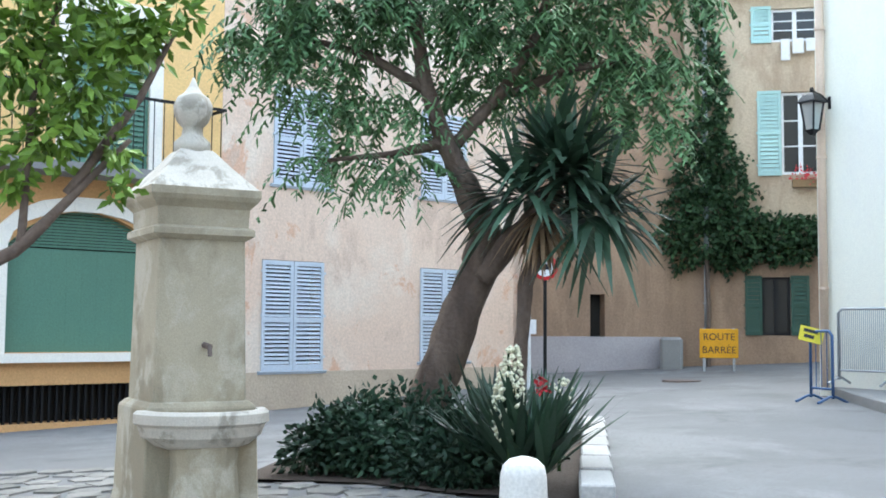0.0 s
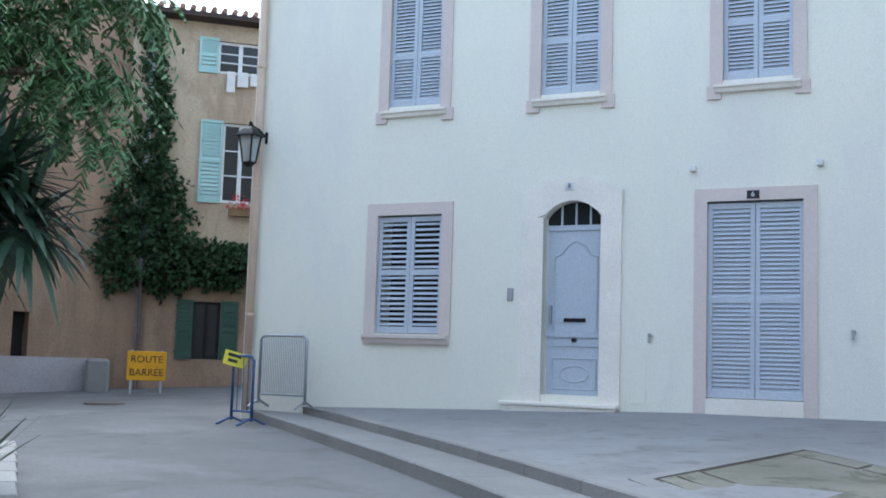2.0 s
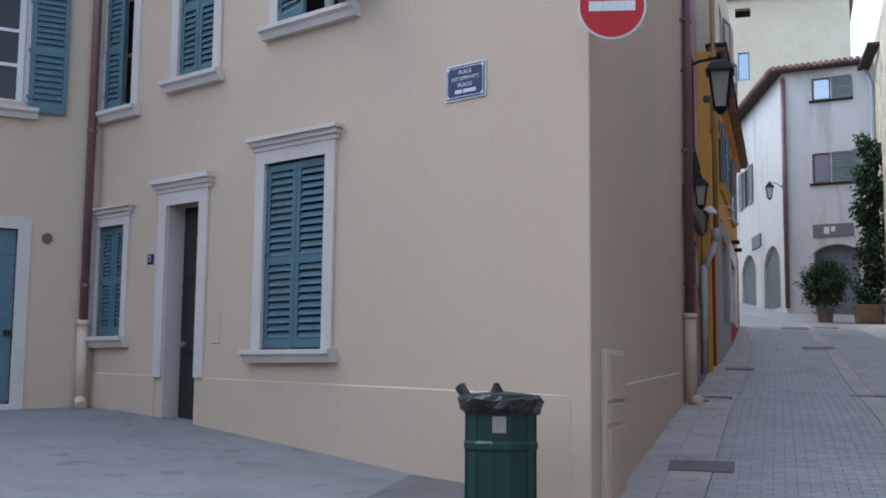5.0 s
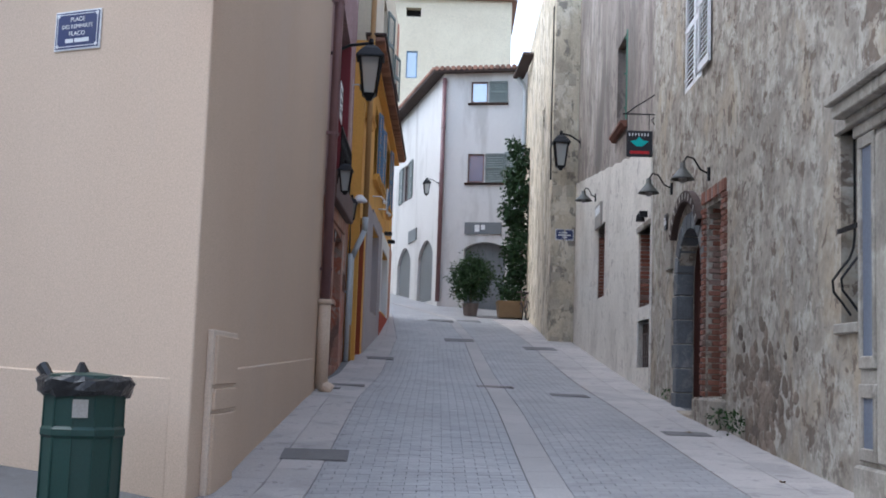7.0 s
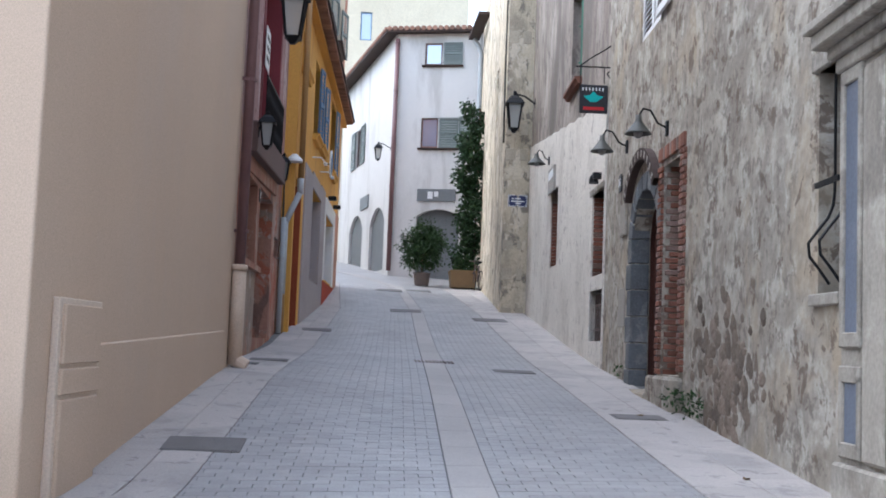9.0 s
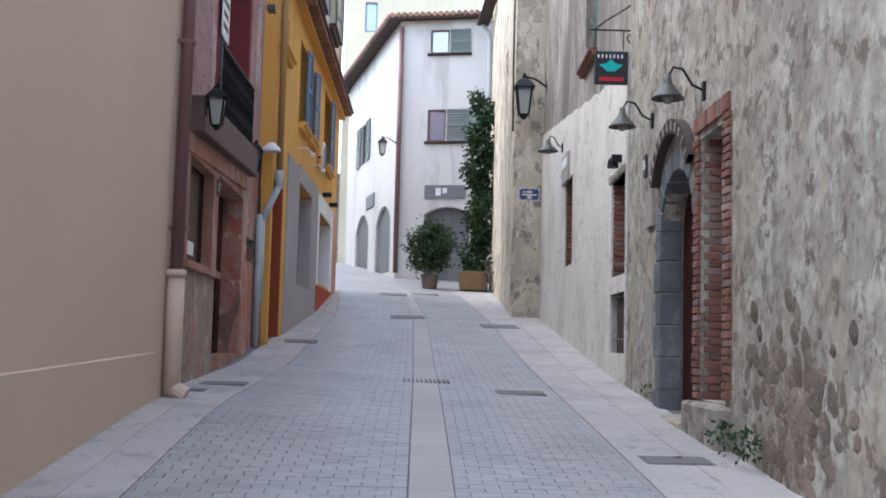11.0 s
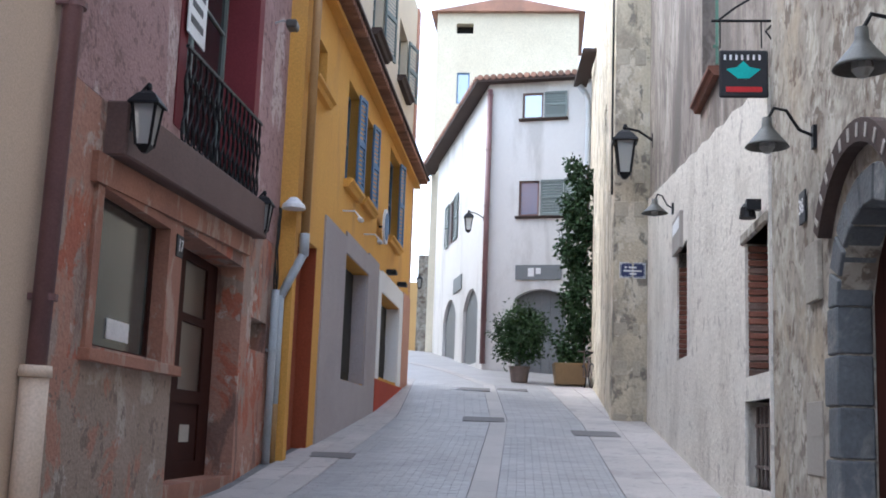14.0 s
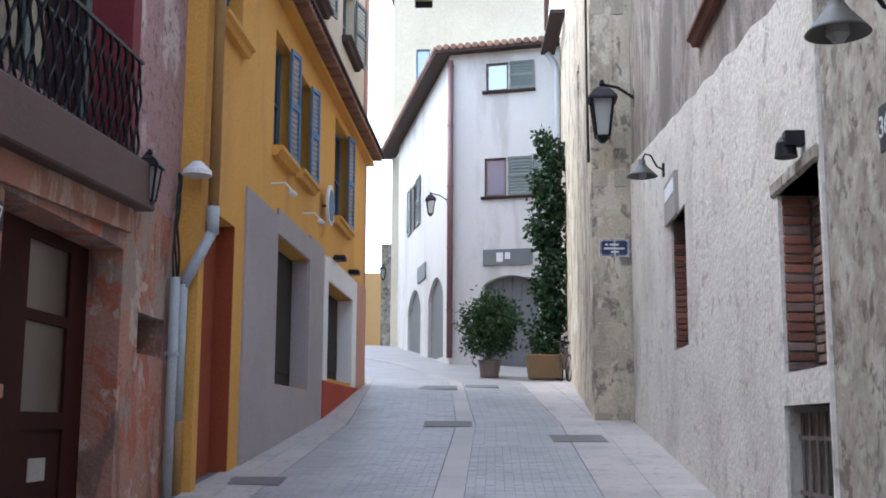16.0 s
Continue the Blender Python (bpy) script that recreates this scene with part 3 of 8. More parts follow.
kerb_run("kerb", 0.62, 0.3, 0.22, M_KERB, "upper kerb edging the raised pavement")

# ---- walls of the square ----
WHITE_HOLES = [(-5.24, -4.40, 5.04, 6.9), (-2.89, -2.05, 5.04, 6.9), (-0.44, 0.42, 5.04, 6.9), (-5.34, -4.32, 1.78, 3.46),
               (-2.80, -2.0, 1.02, 3.36, 0.22), (-0.62, 0.54, 1.06, 3.5)]
wall("wall_white_house", F_WHITE, -7.6, 3.0, -0.3, 11, WHITE_HOLES, M_WHITE, "smooth off-white rendered house front with pale blue shutters")
wall("wall_peach_back", F_WHITE, 3.003, 5.95, -0.3, 11, [(3.84, 4.69, 1.0, 3.06), (3.85, 4.67, 4.6, 6.0)], M_PEACH, "peach rendered house front with one door and window")
# added near-black sheet: the unlit rooms' darkness as plain colour
wall("dark_backing", F_WHITE, -7.5, 5.9, 0.5, 9.9, [], M_DARK, "near-black sheet for the unlit rooms of the white house", thick=0.1).matrix_world = at(F_WHITE, 0, 0.42)
wall("wall_white_side", facade((F_WHITE @ Vector((-7.6, 0, 0)))[:2], 318 - 90), -9, -0.003, -0.3, 10, [], M_WHITE, "off-white side wall of the corner house")
TWO_HOLES = [(-7.07, -6.53, 1.8, 3.13), (-5.70, -5.10, 0.2, 3.27), (-4.01, -3.10, 1.62, 3.56), (-7.1, -6.5, 4.55, 6.1), (-5.6, -4.95, 4.72, 6.4), (-3.88, -2.86, 5.02, 6.7)]
wall("wall_number_two", F_TWO, -7.19, -0.2, -0.3, 11, TWO_HOLES, M_PEACH, "smooth peach rendered house front with slate blue shutters")
wall("dark_backing", at(F_TWO, 0, 0.75), -7.0, -0.6, -0.2, 9.9, [], M_DARK, "near-black sheet for the unlit rooms of the peach house", thick=0.1)
wall("wall_side_street", F_SIDE, 0.2, 7.06, -0.3, 11, [], M_PEACH, "blank peach rendered wall along the climbing street")
# rounded house corner
bm = B()
e1 = (F_TWO @ Vector((-0.2, 0, 0)))
e2 = (F_SIDE @ Vector((0.2, 0, 0)))
apex = Vector((8.9, 0.34, 0))
b1, b2 = apex.lerp(e1, 0.14), apex.lerp(e2, 0.14)
curve = [e1] + [(b1 * (1 - s) ** 2 + apex * 2 * s * (1 - s) + b2 * s ** 2) for s in [k / 6 for k in range(7)]] + [e2]
for zs in ((-0.3, 11.0),):
    lo = [bm.verts.new((p.x, p.y, zs[0])) for p in curve]
    hi = [bm.verts.new((p.x, p.y, zs[1])) for p in curve]
    for k in range(len(curve) - 1):
        bm.faces.new((lo[k], lo[k + 1], hi[k + 1], hi[k]))
    i0 = bm.verts.new((e1.x + 0.2, e1.y + 0.15, zs[0]))
    i1 = bm.verts.new((e1.x + 0.2, e1.y + 0.15, zs[1]))
    bm.faces.new((lo[0], hi[0], i1, i0))
    bm.faces.new((lo[-1], i0, i1, hi[-1]))
tagged(part("wall_corner", bm, M_PEACH, smooth=False), "rounded peach rendered house corner", "wall", "", "structure")
# plinth bands that stand a little proud
def plinth(frm, segs, material, label, top0, top1, x0, x1):
    bm = B()
    for a, b in segs:
        za = top0 + (top1 - top0) * (a - x0) / (x1 - x0)
        zb = top0 + (top1 - top0) * (b - x0) / (x1 - x0)
        yb = -0.002 if -0.3 < b < 0 else -0.018
        v = [bm.verts.new(c) for c in ((a, -0.018, -0.2), (b, yb, -0.2), (b, yb, zb - 0.012), (a, -0.018, za - 0.012),
                                       (a, 0.0, za), (b, 0.0, zb), (a, 0.0, -0.2), (b, 0.0, -0.2))]
        for f in ((0, 1, 2, 3), (3, 2, 5, 4), (0, 3, 4, 6), (1, 7, 5, 2)):
            bm.faces.new([v[k] for k in f])
    ob = part("trim", bm, material)
    ob.matrix_world = frm
    tagged(ob, label, "plinth", "", "structure")
plinth(F_TWO, [(-7.1, -5.83), (-5.0, -0.7), (-0.7, -0.2)], M_PEACH, "slightly proud peach plinth at the foot of the house", 1.38, 1.23, -7.1, -0.45)
plinth(F_SIDE, [(1.38, 6.6)], M_PEACH, "slightly proud peach plinth along the street wall", 1.31, 1.47, 1.42, 6.6)

# ---- windows, shutters, doors ----
def surround(parent, xa, xb, za, zb, w, material, top=None, out=0.03, bottom=True, name="stone_frame"):
    """Stone band round an opening, as separate jambs and lintel."""
    t = w if top is None else top
    for a, b, c, d, n in ((xa - w, xa, za, zb + t, "jamb"), (xb, xb + w, za, zb + t, "jamb"), (xa, xb, zb, zb + t, "lintel")):
        bm = B()
        box(bm, a, b, -out, 0.06, c, d)
        part(n, bm, material, parent)


def sill(parent, xa, xb, z, material, out=0.10, h=0.09):
    bm = B()
    prof = [(-out, 0), (-out, -h * 0.35), (-out * 0.72, -h * 0.55), (-out * 0.55, -h), (0.02, -h), (0.02, 0)]
    lo = [bm.verts.new((xa, y, z + dz)) for y, dz in prof]
    hi = [bm.verts.new((xb, y, z + dz)) for y, dz in prof]
    n = len(prof)
    for k in range(n):
        bm.faces.new((lo[k], lo[(k + 1) % n], hi[(k + 1) % n], hi[k]))
    bm.faces.new(lo[::-1])
    bm.faces.new(hi)
    part("sill", bm, material, parent)


_slats = {}
def slat_mesh(w, h, material):
    key = (round(w, 3), round(h, 3), material.name)
    if key not in _slats:
        bm = B()
        t = 0.009
        d = 0.034
        v = [bm.verts.new(c) for c in ((-w / 2, -d / 2, -h / 2), (w / 2, -d / 2, -h / 2), (w / 2, -d / 2 + 0.004, -h / 2 + t), (-w / 2, -d / 2 + 0.004, -h / 2 + t),
                                       (-w / 2, d / 2, h / 2 - t), (w / 2, d / 2, h / 2 - t), (w / 2, d / 2, h / 2), (-w / 2, d / 2, h / 2))]
        for f in ((0, 1, 2, 3), (3, 2, 6, 7), (7, 6, 5, 4), (4, 5, 1, 0), (0, 3, 7, 4), (1, 5, 6, 2)):
            bm.faces.new([v[k] for k in f])
        bmesh.ops.recalc_face_normals(bm, faces=bm.faces)
        me = bpy.data.meshes.new("slat")
        bm.to_mesh(me)
        bm.free()
        me.materials.append(material)
        _slats[key] = me
    return _slats[key]


def leaf(parent, w, h, m, material, rails=(0.5,), pitch=0.075, stile=0.055, gap=1.0, label="", flip=1):
    """A louvred shutter leaf, lower left corner at the pose m; its slats are pieces of their own."""
    lf = new("shutter_leaf")
    lf.parent = parent
    lf.matrix_basis = m
    bm = B()
    ends = [0.0, *[r * h for r in rails], h]
    box(bm, 0, stile, -0.018, 0.018, 0, h)
    box(bm, w - stile, w, -0.018, 0.018, 0, h)
    for k, z in enumerate(ends):
        a, b = (z, z + 0.09) if k == 0 else ((z - 0.07, z) if k == len(ends) - 1 else (z - 0.04, z + 0.04))
        box(bm, stile, w - stile, -0.017, 0.017, a, b)
    me = bpy.data.meshes.new("shutter_leaf")
    bmesh.ops.recalc_face_normals(bm, faces=bm.faces)
    bm.to_mesh(me)
    bm.free()
    me.materials.append(material)
    lf.data = None
    rail = new("leaf_frame", me)
    rail.parent = lf
    sm = slat_mesh(w - 2 * stile - 0.002, pitch * gap, material)
    for k in range(len(ends) - 1):
        z0 = ends[k] + (0.09 if k == 0 else 0.04)
        z1 = ends[k + 1] - (0.07 if k == len(ends) - 2 else 0.04)
        n = max(1, int(round((z1 - z0) / pitch)))
        p = (z1 - z0) / n
        for i in range(n):
            piece("slat", sm, lf, pose(w / 2, 0, z0 + (i + 0.5) * p))
    for zz in (0.12 * h, 0.5 * h, 0.9 * h):
        bm = B()
        xx = 0.0 if flip > 0 else w
        box(bm, xx - 0.03, xx + 0.03, -0.03, -0.018, zz - 0.02, zz + 0.02)
        part("hinge", bm, material, lf)
    return lf


def shutters_closed(frm, xa, xb, za, zb, material, label, y=0.05, rails=(0.5,), pitch=0.075, gap=1.0, group="closed shutters", name="window_shutters"):
    root = thing(name, at(frm, xa, y, za), label, "shutters", group)
    w = (xb - xa) / 2 - 0.004
    h = zb - za - 0.01
    leaf(root, w, h, pose(0, 0, 0), material, rails, pitch, gap=gap)
    leaf(root, w, h, pose(w + 0.008, 0, 0), material, rails, pitch, gap=gap, flip=-1)
    return root


def shutter_open(frm, x, z, w, h, material, label, out=0.045, turn=0, group="open shutters", rails=(0.5,), pitch=0.075):
    root = thing("window_shutter", at(frm, x, -out, z) @ pose(0, 0, 0, 0, 0, turn), label, "shutter", group)
    leaf(root, w, h, pose(0, 0, 0), material, rails, pitch)
    return root


_win = [0]
def glazed(frm, xa, xb, za, zb, frame_mat, label, y=0.14, cols=2, rows=3, bar=0.06, muntin=0.028, glass=None, curtain=None):
    _win[0] += 1
    root = thing("window_%d" % _win[0], at(frm, xa, y, za), label, "window", kind="structure")
    w, h = xb - xa, zb - za
    bm = B()
    box(bm, 0, bar, -0.03, 0.03, 0, h)
    box(bm, w - bar, w, -0.03, 0.03, 0, h)
    box(bm, bar, w - bar, -0.03, 0.03, 0, bar * 1.2)
    box(bm, bar, w - bar, -0.03, 0.03, h - bar, h)
    if cols == 2:
        box(bm, w / 2 - bar * 0.8, w / 2 + bar * 0.8, -0.035, 0.03, bar * 1.2, h - bar)
    part("window_frame", bm, frame_mat, root)
    for c in range(cols):
        a = bar + c * (w / 2 - bar * 0.2 if cols == 2 else 0)
        b = (w / 2 - bar * 0.8 if (cols == 2 and c == 0) else w - bar)
        z0, z1 = bar * 1.2, h - bar
        for r in range(rows):
            p0, p1 = z0 + (z1 - z0) * r / rows, z0 + (z1 - z0) * (r + 1) / rows
            if r:
                bm = B()
                box(bm, a, b, -0.02, 0.02, p0 - muntin / 2, p0 + muntin / 2)
                part("muntin", bm, frame_mat, root)
            bm = B()
            box(bm, a, b, 0.003, 0.009, p0, p1)
            part("pane", bm, glass or M_GLASS, root)
    if curtain:
        bm = B()
        box(bm, bar, w - bar, 0.10, 0.12, 0.02, h - 0.02)
        part("curtain", bm, curtain, root)
    return root


def lettering(parent, text, size, m, material, extrude=0.002, name="lettering", align='CENTER'):
    cu = bpy.data.curves.new(name, 'FONT')
    cu.body, cu.size, cu.extrude, cu.align_x, cu.align_y = text, size, extrude, align, 'CENTER'
    cu.materials.append(material)
    tmp = bpy.data.objects.new(name, cu)
    scene.collection.objects.link(tmp)
    dg = bpy.context.evaluated_depsgraph_get()
    me = bpy.data.meshes.new_from_object(tmp.evaluated_get(dg))
    bpy.data.objects.remove(tmp)
    ob = new(name, me)
    ob.parent = parent
    ob.matrix_basis = m @ pose(0, 0, 0, 90, 0, 0)
    return ob


def plate(frm, x, y, z, w, h, face, rim, label, text="", text_mat=None, size=0.1, name="number_plate", lines=None):
    """Enamel plate with its lower left corner at x, z of the wall frame."""
    root = thing(name, at(frm, x, y, z), label, "plate" if name == "number_plate" else "sign")
    bm = B()
    box(bm, 0, w, -0.012, 0, 0, h)
    part("plate", bm, rim or face, root, bevel=0.002)
    if rim:
        bm = B()
        box(bm, 0.014, w - 0.014, -0.0155, -0.012, 0.014, h - 0.014)
        part("face", bm, face, root)
    if name == "street_sign":
        for a, b, c, d in ((0.05, w - 0.05, 0.028, 0.034), (0.05, w - 0.05, h - 0.034, h - 0.028), (0.028, 0.034, 0.05, h - 0.05), (w - 0.034, w - 0.028, 0.05, h - 0.05)):
            bm = B()
            box(bm, a, b, -0.0185, -0.0155, c, d)
            part("border_line", bm, M_SIGNWHITE, root)
        for sx in (0.036, w - 0.036):
            for sz in (0.036, h - 0.036):
                bm = B()
                cyl(bm, (sx, -0.0185, sz), (sx, -0.0155, sz), 0.016, n=10)
                part("corner_screw", bm, M_SIGNWHITE, root)
    if text:
        lettering(root, text, size, Matrix.Translation((w / 2, -0.018, h / 2)), text_mat)
    for t, fx, fz, sz in lines or ():
        lettering(root, t, sz, Matrix.Translation((w * fx, -0.018, h * fz)), text_mat)
    return root


# ---- white house front ----
for k, (xa, xb) in enumerate(((-5.24, -4.40), (-2.89, -2.05), (-0.44, 0.42))):
    root = thing("window_surround", at(F_WHITE, 0, 0, 0), "rose stone window surround with moulded sill", "window surround", "upper surrounds", "structure")
    surround(root, xa, xb, 4.97, 6.9, 0.16, M_ROSE_TRIM)
    for a, b in ((xa - 0.2, xa - 0.02), (xb + 0.02, xb + 0.2)):
        bm = B()
        box(bm, a, b, -0.032, 0.02, 4.80, 4.97)
        part("sill_end", bm, M_ROSE_TRIM, root)
    sill(root, xa - 0.1, xb + 0.1, 4.97, M_CREAM_TRIM)
    shutters_closed(F_WHITE, xa, xb, 5.05, 6.89, M_SHUT_BLUE, "closed pale blue louvred shutters above the street", rails=(0.4,), pitch=0.052)
root = thing("window_surround", at(F_WHITE, 0, 0, 0), "rose stone surround of the ground floor window", "window surround", kind="structure")
surround(root, -5.34, -4.32, 1.74, 3.46, 0.17, M_ROSE_TRIM)
sill(root, -5.5, -4.16, 1.76, M_ROSE_TRIM, 0.12, 0.12)
shutters_closed(F_WHITE, -5.34, -4.32, 1.79, 3.45, M_SHUT_BLUE, "closed pale blue shutters with wide dark louvres", rails=(0.52,), pitch=0.072, gap=0.55)
root = thing("door_surround", at(F_WHITE, 0, 0, 0), "rose stone surround of the shuttered doorway", "door surround", kind="structure")
surround(root, -0.62, 0.54, 0.7, 3.5, 0.16, M_ROSE_TRIM)
bm = B()
box(bm, -0.62, 0.54, -0.05, 0.3, 0.8, 1.05)
part("threshold", bm, M_CREAM_TRIM, root)
shutters_closed(F_WHITE, -0.62, 0.54, 1.07, 3.49, M_SHUT_BLUE, "tall closed pale blue louvred door shutters", rails=(0.5,), pitch=0.055, name="door_shutters", group="")
plate(F_WHITE, -0.13, -0.032, 3.52, 0.15, 0.1, M_SIGNBLACK, None, "small black house number plate six", "6", M_SIGNWHITE, 0.09)
# arched door number 8
root = thing("door_surround", at(F_WHITE, 0, 0, 0), "smooth cream surround of the arched front door", "door surround", kind="structure")
for a, b in ((-3.12, -2.80), (-2.0, -1.72)):
    bm = B()
    box(bm, a, b, -0.04, 0.06, 0.9, 3.36)
    part("jamb", bm, M_CREAM_TRIM, root)
bm = B()
n = 12
for k in range(n):
    xa, xb = -3.12 + 1.4 * k / n, -3.12 + 1.4 * (k + 1) / n
    za = arch_z(-2.8, -2.0, 3.36, 0.22, min(-2.0, max(-2.8, xa)))
    zb = arch_z(-2.8, -2.0, 3.36, 0.22, min(-2.0, max(-2.8, xb)))
    ta = 3.70 + 0.2 * (1 - ((xa + 2.42) / 0.7) ** 2)
    tb = 3.70 + 0.2 * (1 - ((xb + 2.42) / 0.7) ** 2)
    v = [bm.verts.new((x, y, z)) for y in (-0.04, 0.06) for x, z in ((xa, za), (xb, zb), (xb, tb), (xa, ta))]
    for f in ((0, 1, 2, 3), (7, 6, 5, 4), (1, 0, 4, 5), (3, 2, 6, 7)):
        bm.faces.new([v[q] for q in f])
part("arch", bm, M_CREAM_TRIM, root)
bm = B()
box(bm, -3.3, -1.74, -0.14, 0.2, 0.7, 0.87)
box(bm, -3.34, -1.72, -0.17, 0.2, 0.87, 0.92)
part("doorstep", bm, M_CREAM_TRIM, root, bevel=0.01)
door = thing("door_1", at(F_WHITE, -2.8, 0.16, 1.0), "pale blue panelled front door with arched transom", "door", kind="structure")
bm = B()
box(bm, 0, 0.8, 0, 0.05, 0, 2.2)
part("door_leaf", bm, M_SHUT_BLUE, door)
bm = B()
box(bm, 0, 0.8, -0.03, 0.05, 2.2, 2.27)
part("transom_bar", bm, M_SHUT_BLUE, door)
bm = B()
box(bm, 0, 0.8, 0.0, 0.01, 2.27, 2.58)
part("transom_glass", bm, M_GLASS, door)
for k in range(1, 4):
    bm = B()
    box(bm, 0.2 * k - 0.012, 0.2 * k + 0.012, -0.02, 0.0, 2.27, 2.57)
    part("transom_bar", bm, M_SHUT_BLUE, door)
bm = B()
pts = [(0.1, 0.85), (0.1, 1.85), (0.2, 1.88), (0.28, 2.0), (0.4, 2.06), (0.52, 2.0), (0.6, 1.88), (0.7, 1.85), (0.7, 0.85)]
tube(bm, [(x, -0.004, z) for x, z in pts + pts[:1]], 0.016)
part("panel_moulding", bm, M_SHUT_BLUE, door)
bm = B()
box(bm, 0.0, 0.8, -0.03, 0, 0.78, 0.84)
box(bm, 0.0, 0.8, -0.02, 0, 0.66, 0.70)
part("middle_rail", bm, M_SHUT_BLUE, door)
bm = B()
tube(bm, [(x, -0.004, z) for x, z in ((0.1, 0.1), (0.7, 0.1), (0.7, 0.5), (0.1, 0.5), (0.1, 0.1))], 0.014)
for k in range(10):
    a0, a1 = 2 * math.pi * k / 10, 2 * math.pi * (k + 1) / 10
    cyl(bm, (0.4 + 0.2 * math.cos(a0), -0.006, 0.3 + 0.11 * math.sin(a0)), (0.4 + 0.2 * math.cos(a1), -0.006, 0.3 + 0.11 * math.sin(a1)), 0.014, n=6)
part("lower_panel", bm, M_SHUT_BLUE, door)
bm = B()
box(bm, 0.25, 0.55, -0.02, 0, 0.98, 1.03)
part("letter_slot", bm, M_IRON, door)
bm = B()
box(bm, 0.05, 0.08, -0.05, 0, 0.95, 1.2)
part("door_handle", bm, M_GALV, door)
bm = B()
cyl(bm, (0.4, -0.05, 0.74), (0.4, 0, 0.74), 0.03)
part("door_knob", bm, M_IRON, door)
plate(F_WHITE, -2.5, -0.042, 3.72, 0.13, 0.1, M_SIGNWHITE, None, "small pale house number plate eight", "8", M_SIGNBLACK, 0.09)
bm = B()
box(bm, -3.3, -3.22, -0.04, 0, 2.25, 2.42)
ob = part("intercom", bm, M_GALV, bevel=0.008)
ob.matrix_world = F_WHITE
tagged(ob, "small grey door intercom on white render", "intercom")
for x, z in ((-0.8, 3.93), (0.73, 3.93)):
    root = thing("wall_spotlight", at(F_WHITE, x, 0, z), "tiny white wall spotlight above the doorway", "spotlight", "doorway spotlights")
    bm = B()
    box(bm, -0.04, 0.04, -0.08, 0, -0.04, 0.04)
    part("housing", bm, M_SIGNWHITE, root, bevel=0.008)
def hatch(frm, x, z, w, h, material, label):
    root = thing("meter_hatch", at(frm, x, 0, z), label, "hatch")
    bm = B()
    box(bm, 0, w, -0.012, 0.0, 0, h)
    part("door", bm, material, root, bevel=0.004)
    bm = B()
    box(bm, 0.02, w - 0.02, -0.018, -0.012, h * 0.55 - 0.01, h * 0.55 + 0.01)
    part("seam", bm, material, root)
hatch(F_WHITE, -1.58, 0.95, 0.2, 0.62, M_WHITE, "flush white meter hatch beside the door")
for x, z in ((1.1, 1.9), (-1.33, 1.82)):
    bm = B()
    cyl(bm, (0, -0.06, 0), (0, 0, 0), 0.025)
    box(bm, -0.015, 0.015, -0.06, -0.03, -0.1, 0)
    ob = part("wall_tap", bm, M_GALV)
    ob.matrix_world = at(F_WHITE, x, 0, z)
    tagged(ob, "small metal shutter stop on white wall", "wall fitting", "wall fittings")
# downpipe at the white house corner
def downpipe(frm, x, zs, r, material, label, out=0.09, foot=None, lean=0.0, foot_h=0.9):
    root = thing("downpipe", at(frm, x, -out, 0), label, "downpipe")
    z0, z1 = zs
    bm = B()
    cyl(bm, (0, 0, z0 + foot_h if foot else z0), (lean, 0, z1), r, r, 12)
    part("pipe", bm, material, root, smooth=True)
    if foot:
        bm = B()
        cyl(bm, (0, 0, z0), (0, 0, z0 + foot_h + 0.05), r * 1.35, r * 1.35, 12)
        cyl(bm, (0, 0, z0 + foot_h + 0.03), (0, 0, z0 + foot_h + 0.1), r * 1.6, r * 1.5, 12)
        part("foot_pipe", bm, foot, root, smooth=True)
        bm = B()
        cyl(bm, (0, 0, z0 + 0.06), (0, -0.14, z0 - 0.02), r * 1.3, r * 1.4, 12)
        part("shoe", bm, foot, root)
    zz = z0 + foot_h + 0.5
    while zz < z1:
        bm = B()
        cyl(bm, (lean * (zz - z0) / (z1 - z0), 0, zz), (lean * (zz - z0) / (z1 - z0), 0, zz + 0.04), r * 1.25, r * 1.25, 12)
        box(bm, -0.015, 0.015, 0, out, zz, zz + 0.04)
        part("bracket", bm, material, root)
        zz += 1.9
    return root
downpipe(F_WHITE, -7.45, (0.6, 9.9), 0.06, M_CREAMPIPE, "cream downpipe at the corner of the white house")
downpipe(F_WHITE, 5.47, (1.0, 9.9), 0.05, M_MAROON, "maroon downpipe in the corner of two houses", foot=M_CREAMPIPE)

# ---- peach house, back wall ----
root = thing("door_surround", at(F_WHITE, 0, 0, 0), "pale stone surround of a plain slate blue door", "door surround", kind="structure")
surround(root, 3.84, 4.69, 0.6, 3.06, 0.15, M_PEACH_TRIM, out=0.012)
bm = B()
box(bm, 3.84, 4.69, -0.03, 0.3, 0.7, 1.0)
part("threshold", bm, M_ROSE_TRIM, root)
door = thing("door_2", at(F_WHITE, 3.85, 0.05, 1.0), "plain slate blue boarded door with strap hinges", "door", kind="structure")
for k in range(3):
    bm = B()
    box(bm, 0.277 * k, 0.277 * k + 0.275, 0, 0.04, 0.01, 2.05)
    part("board", bm, M_SHUT_TEAL, door)
for z in (0.28, 1.0, 1.76):
    bm = B()
    box(bm, 0, 0.83, -0.01, 0, z, z + 0.05)
    part("strap_hinge", bm, M_SHUT_TEAL, door)
bm = B()
box(bm, 0.74, 0.82, -0.05, 0, 0.8, 0.86)
part("door_handle", bm, M_IRON, door)
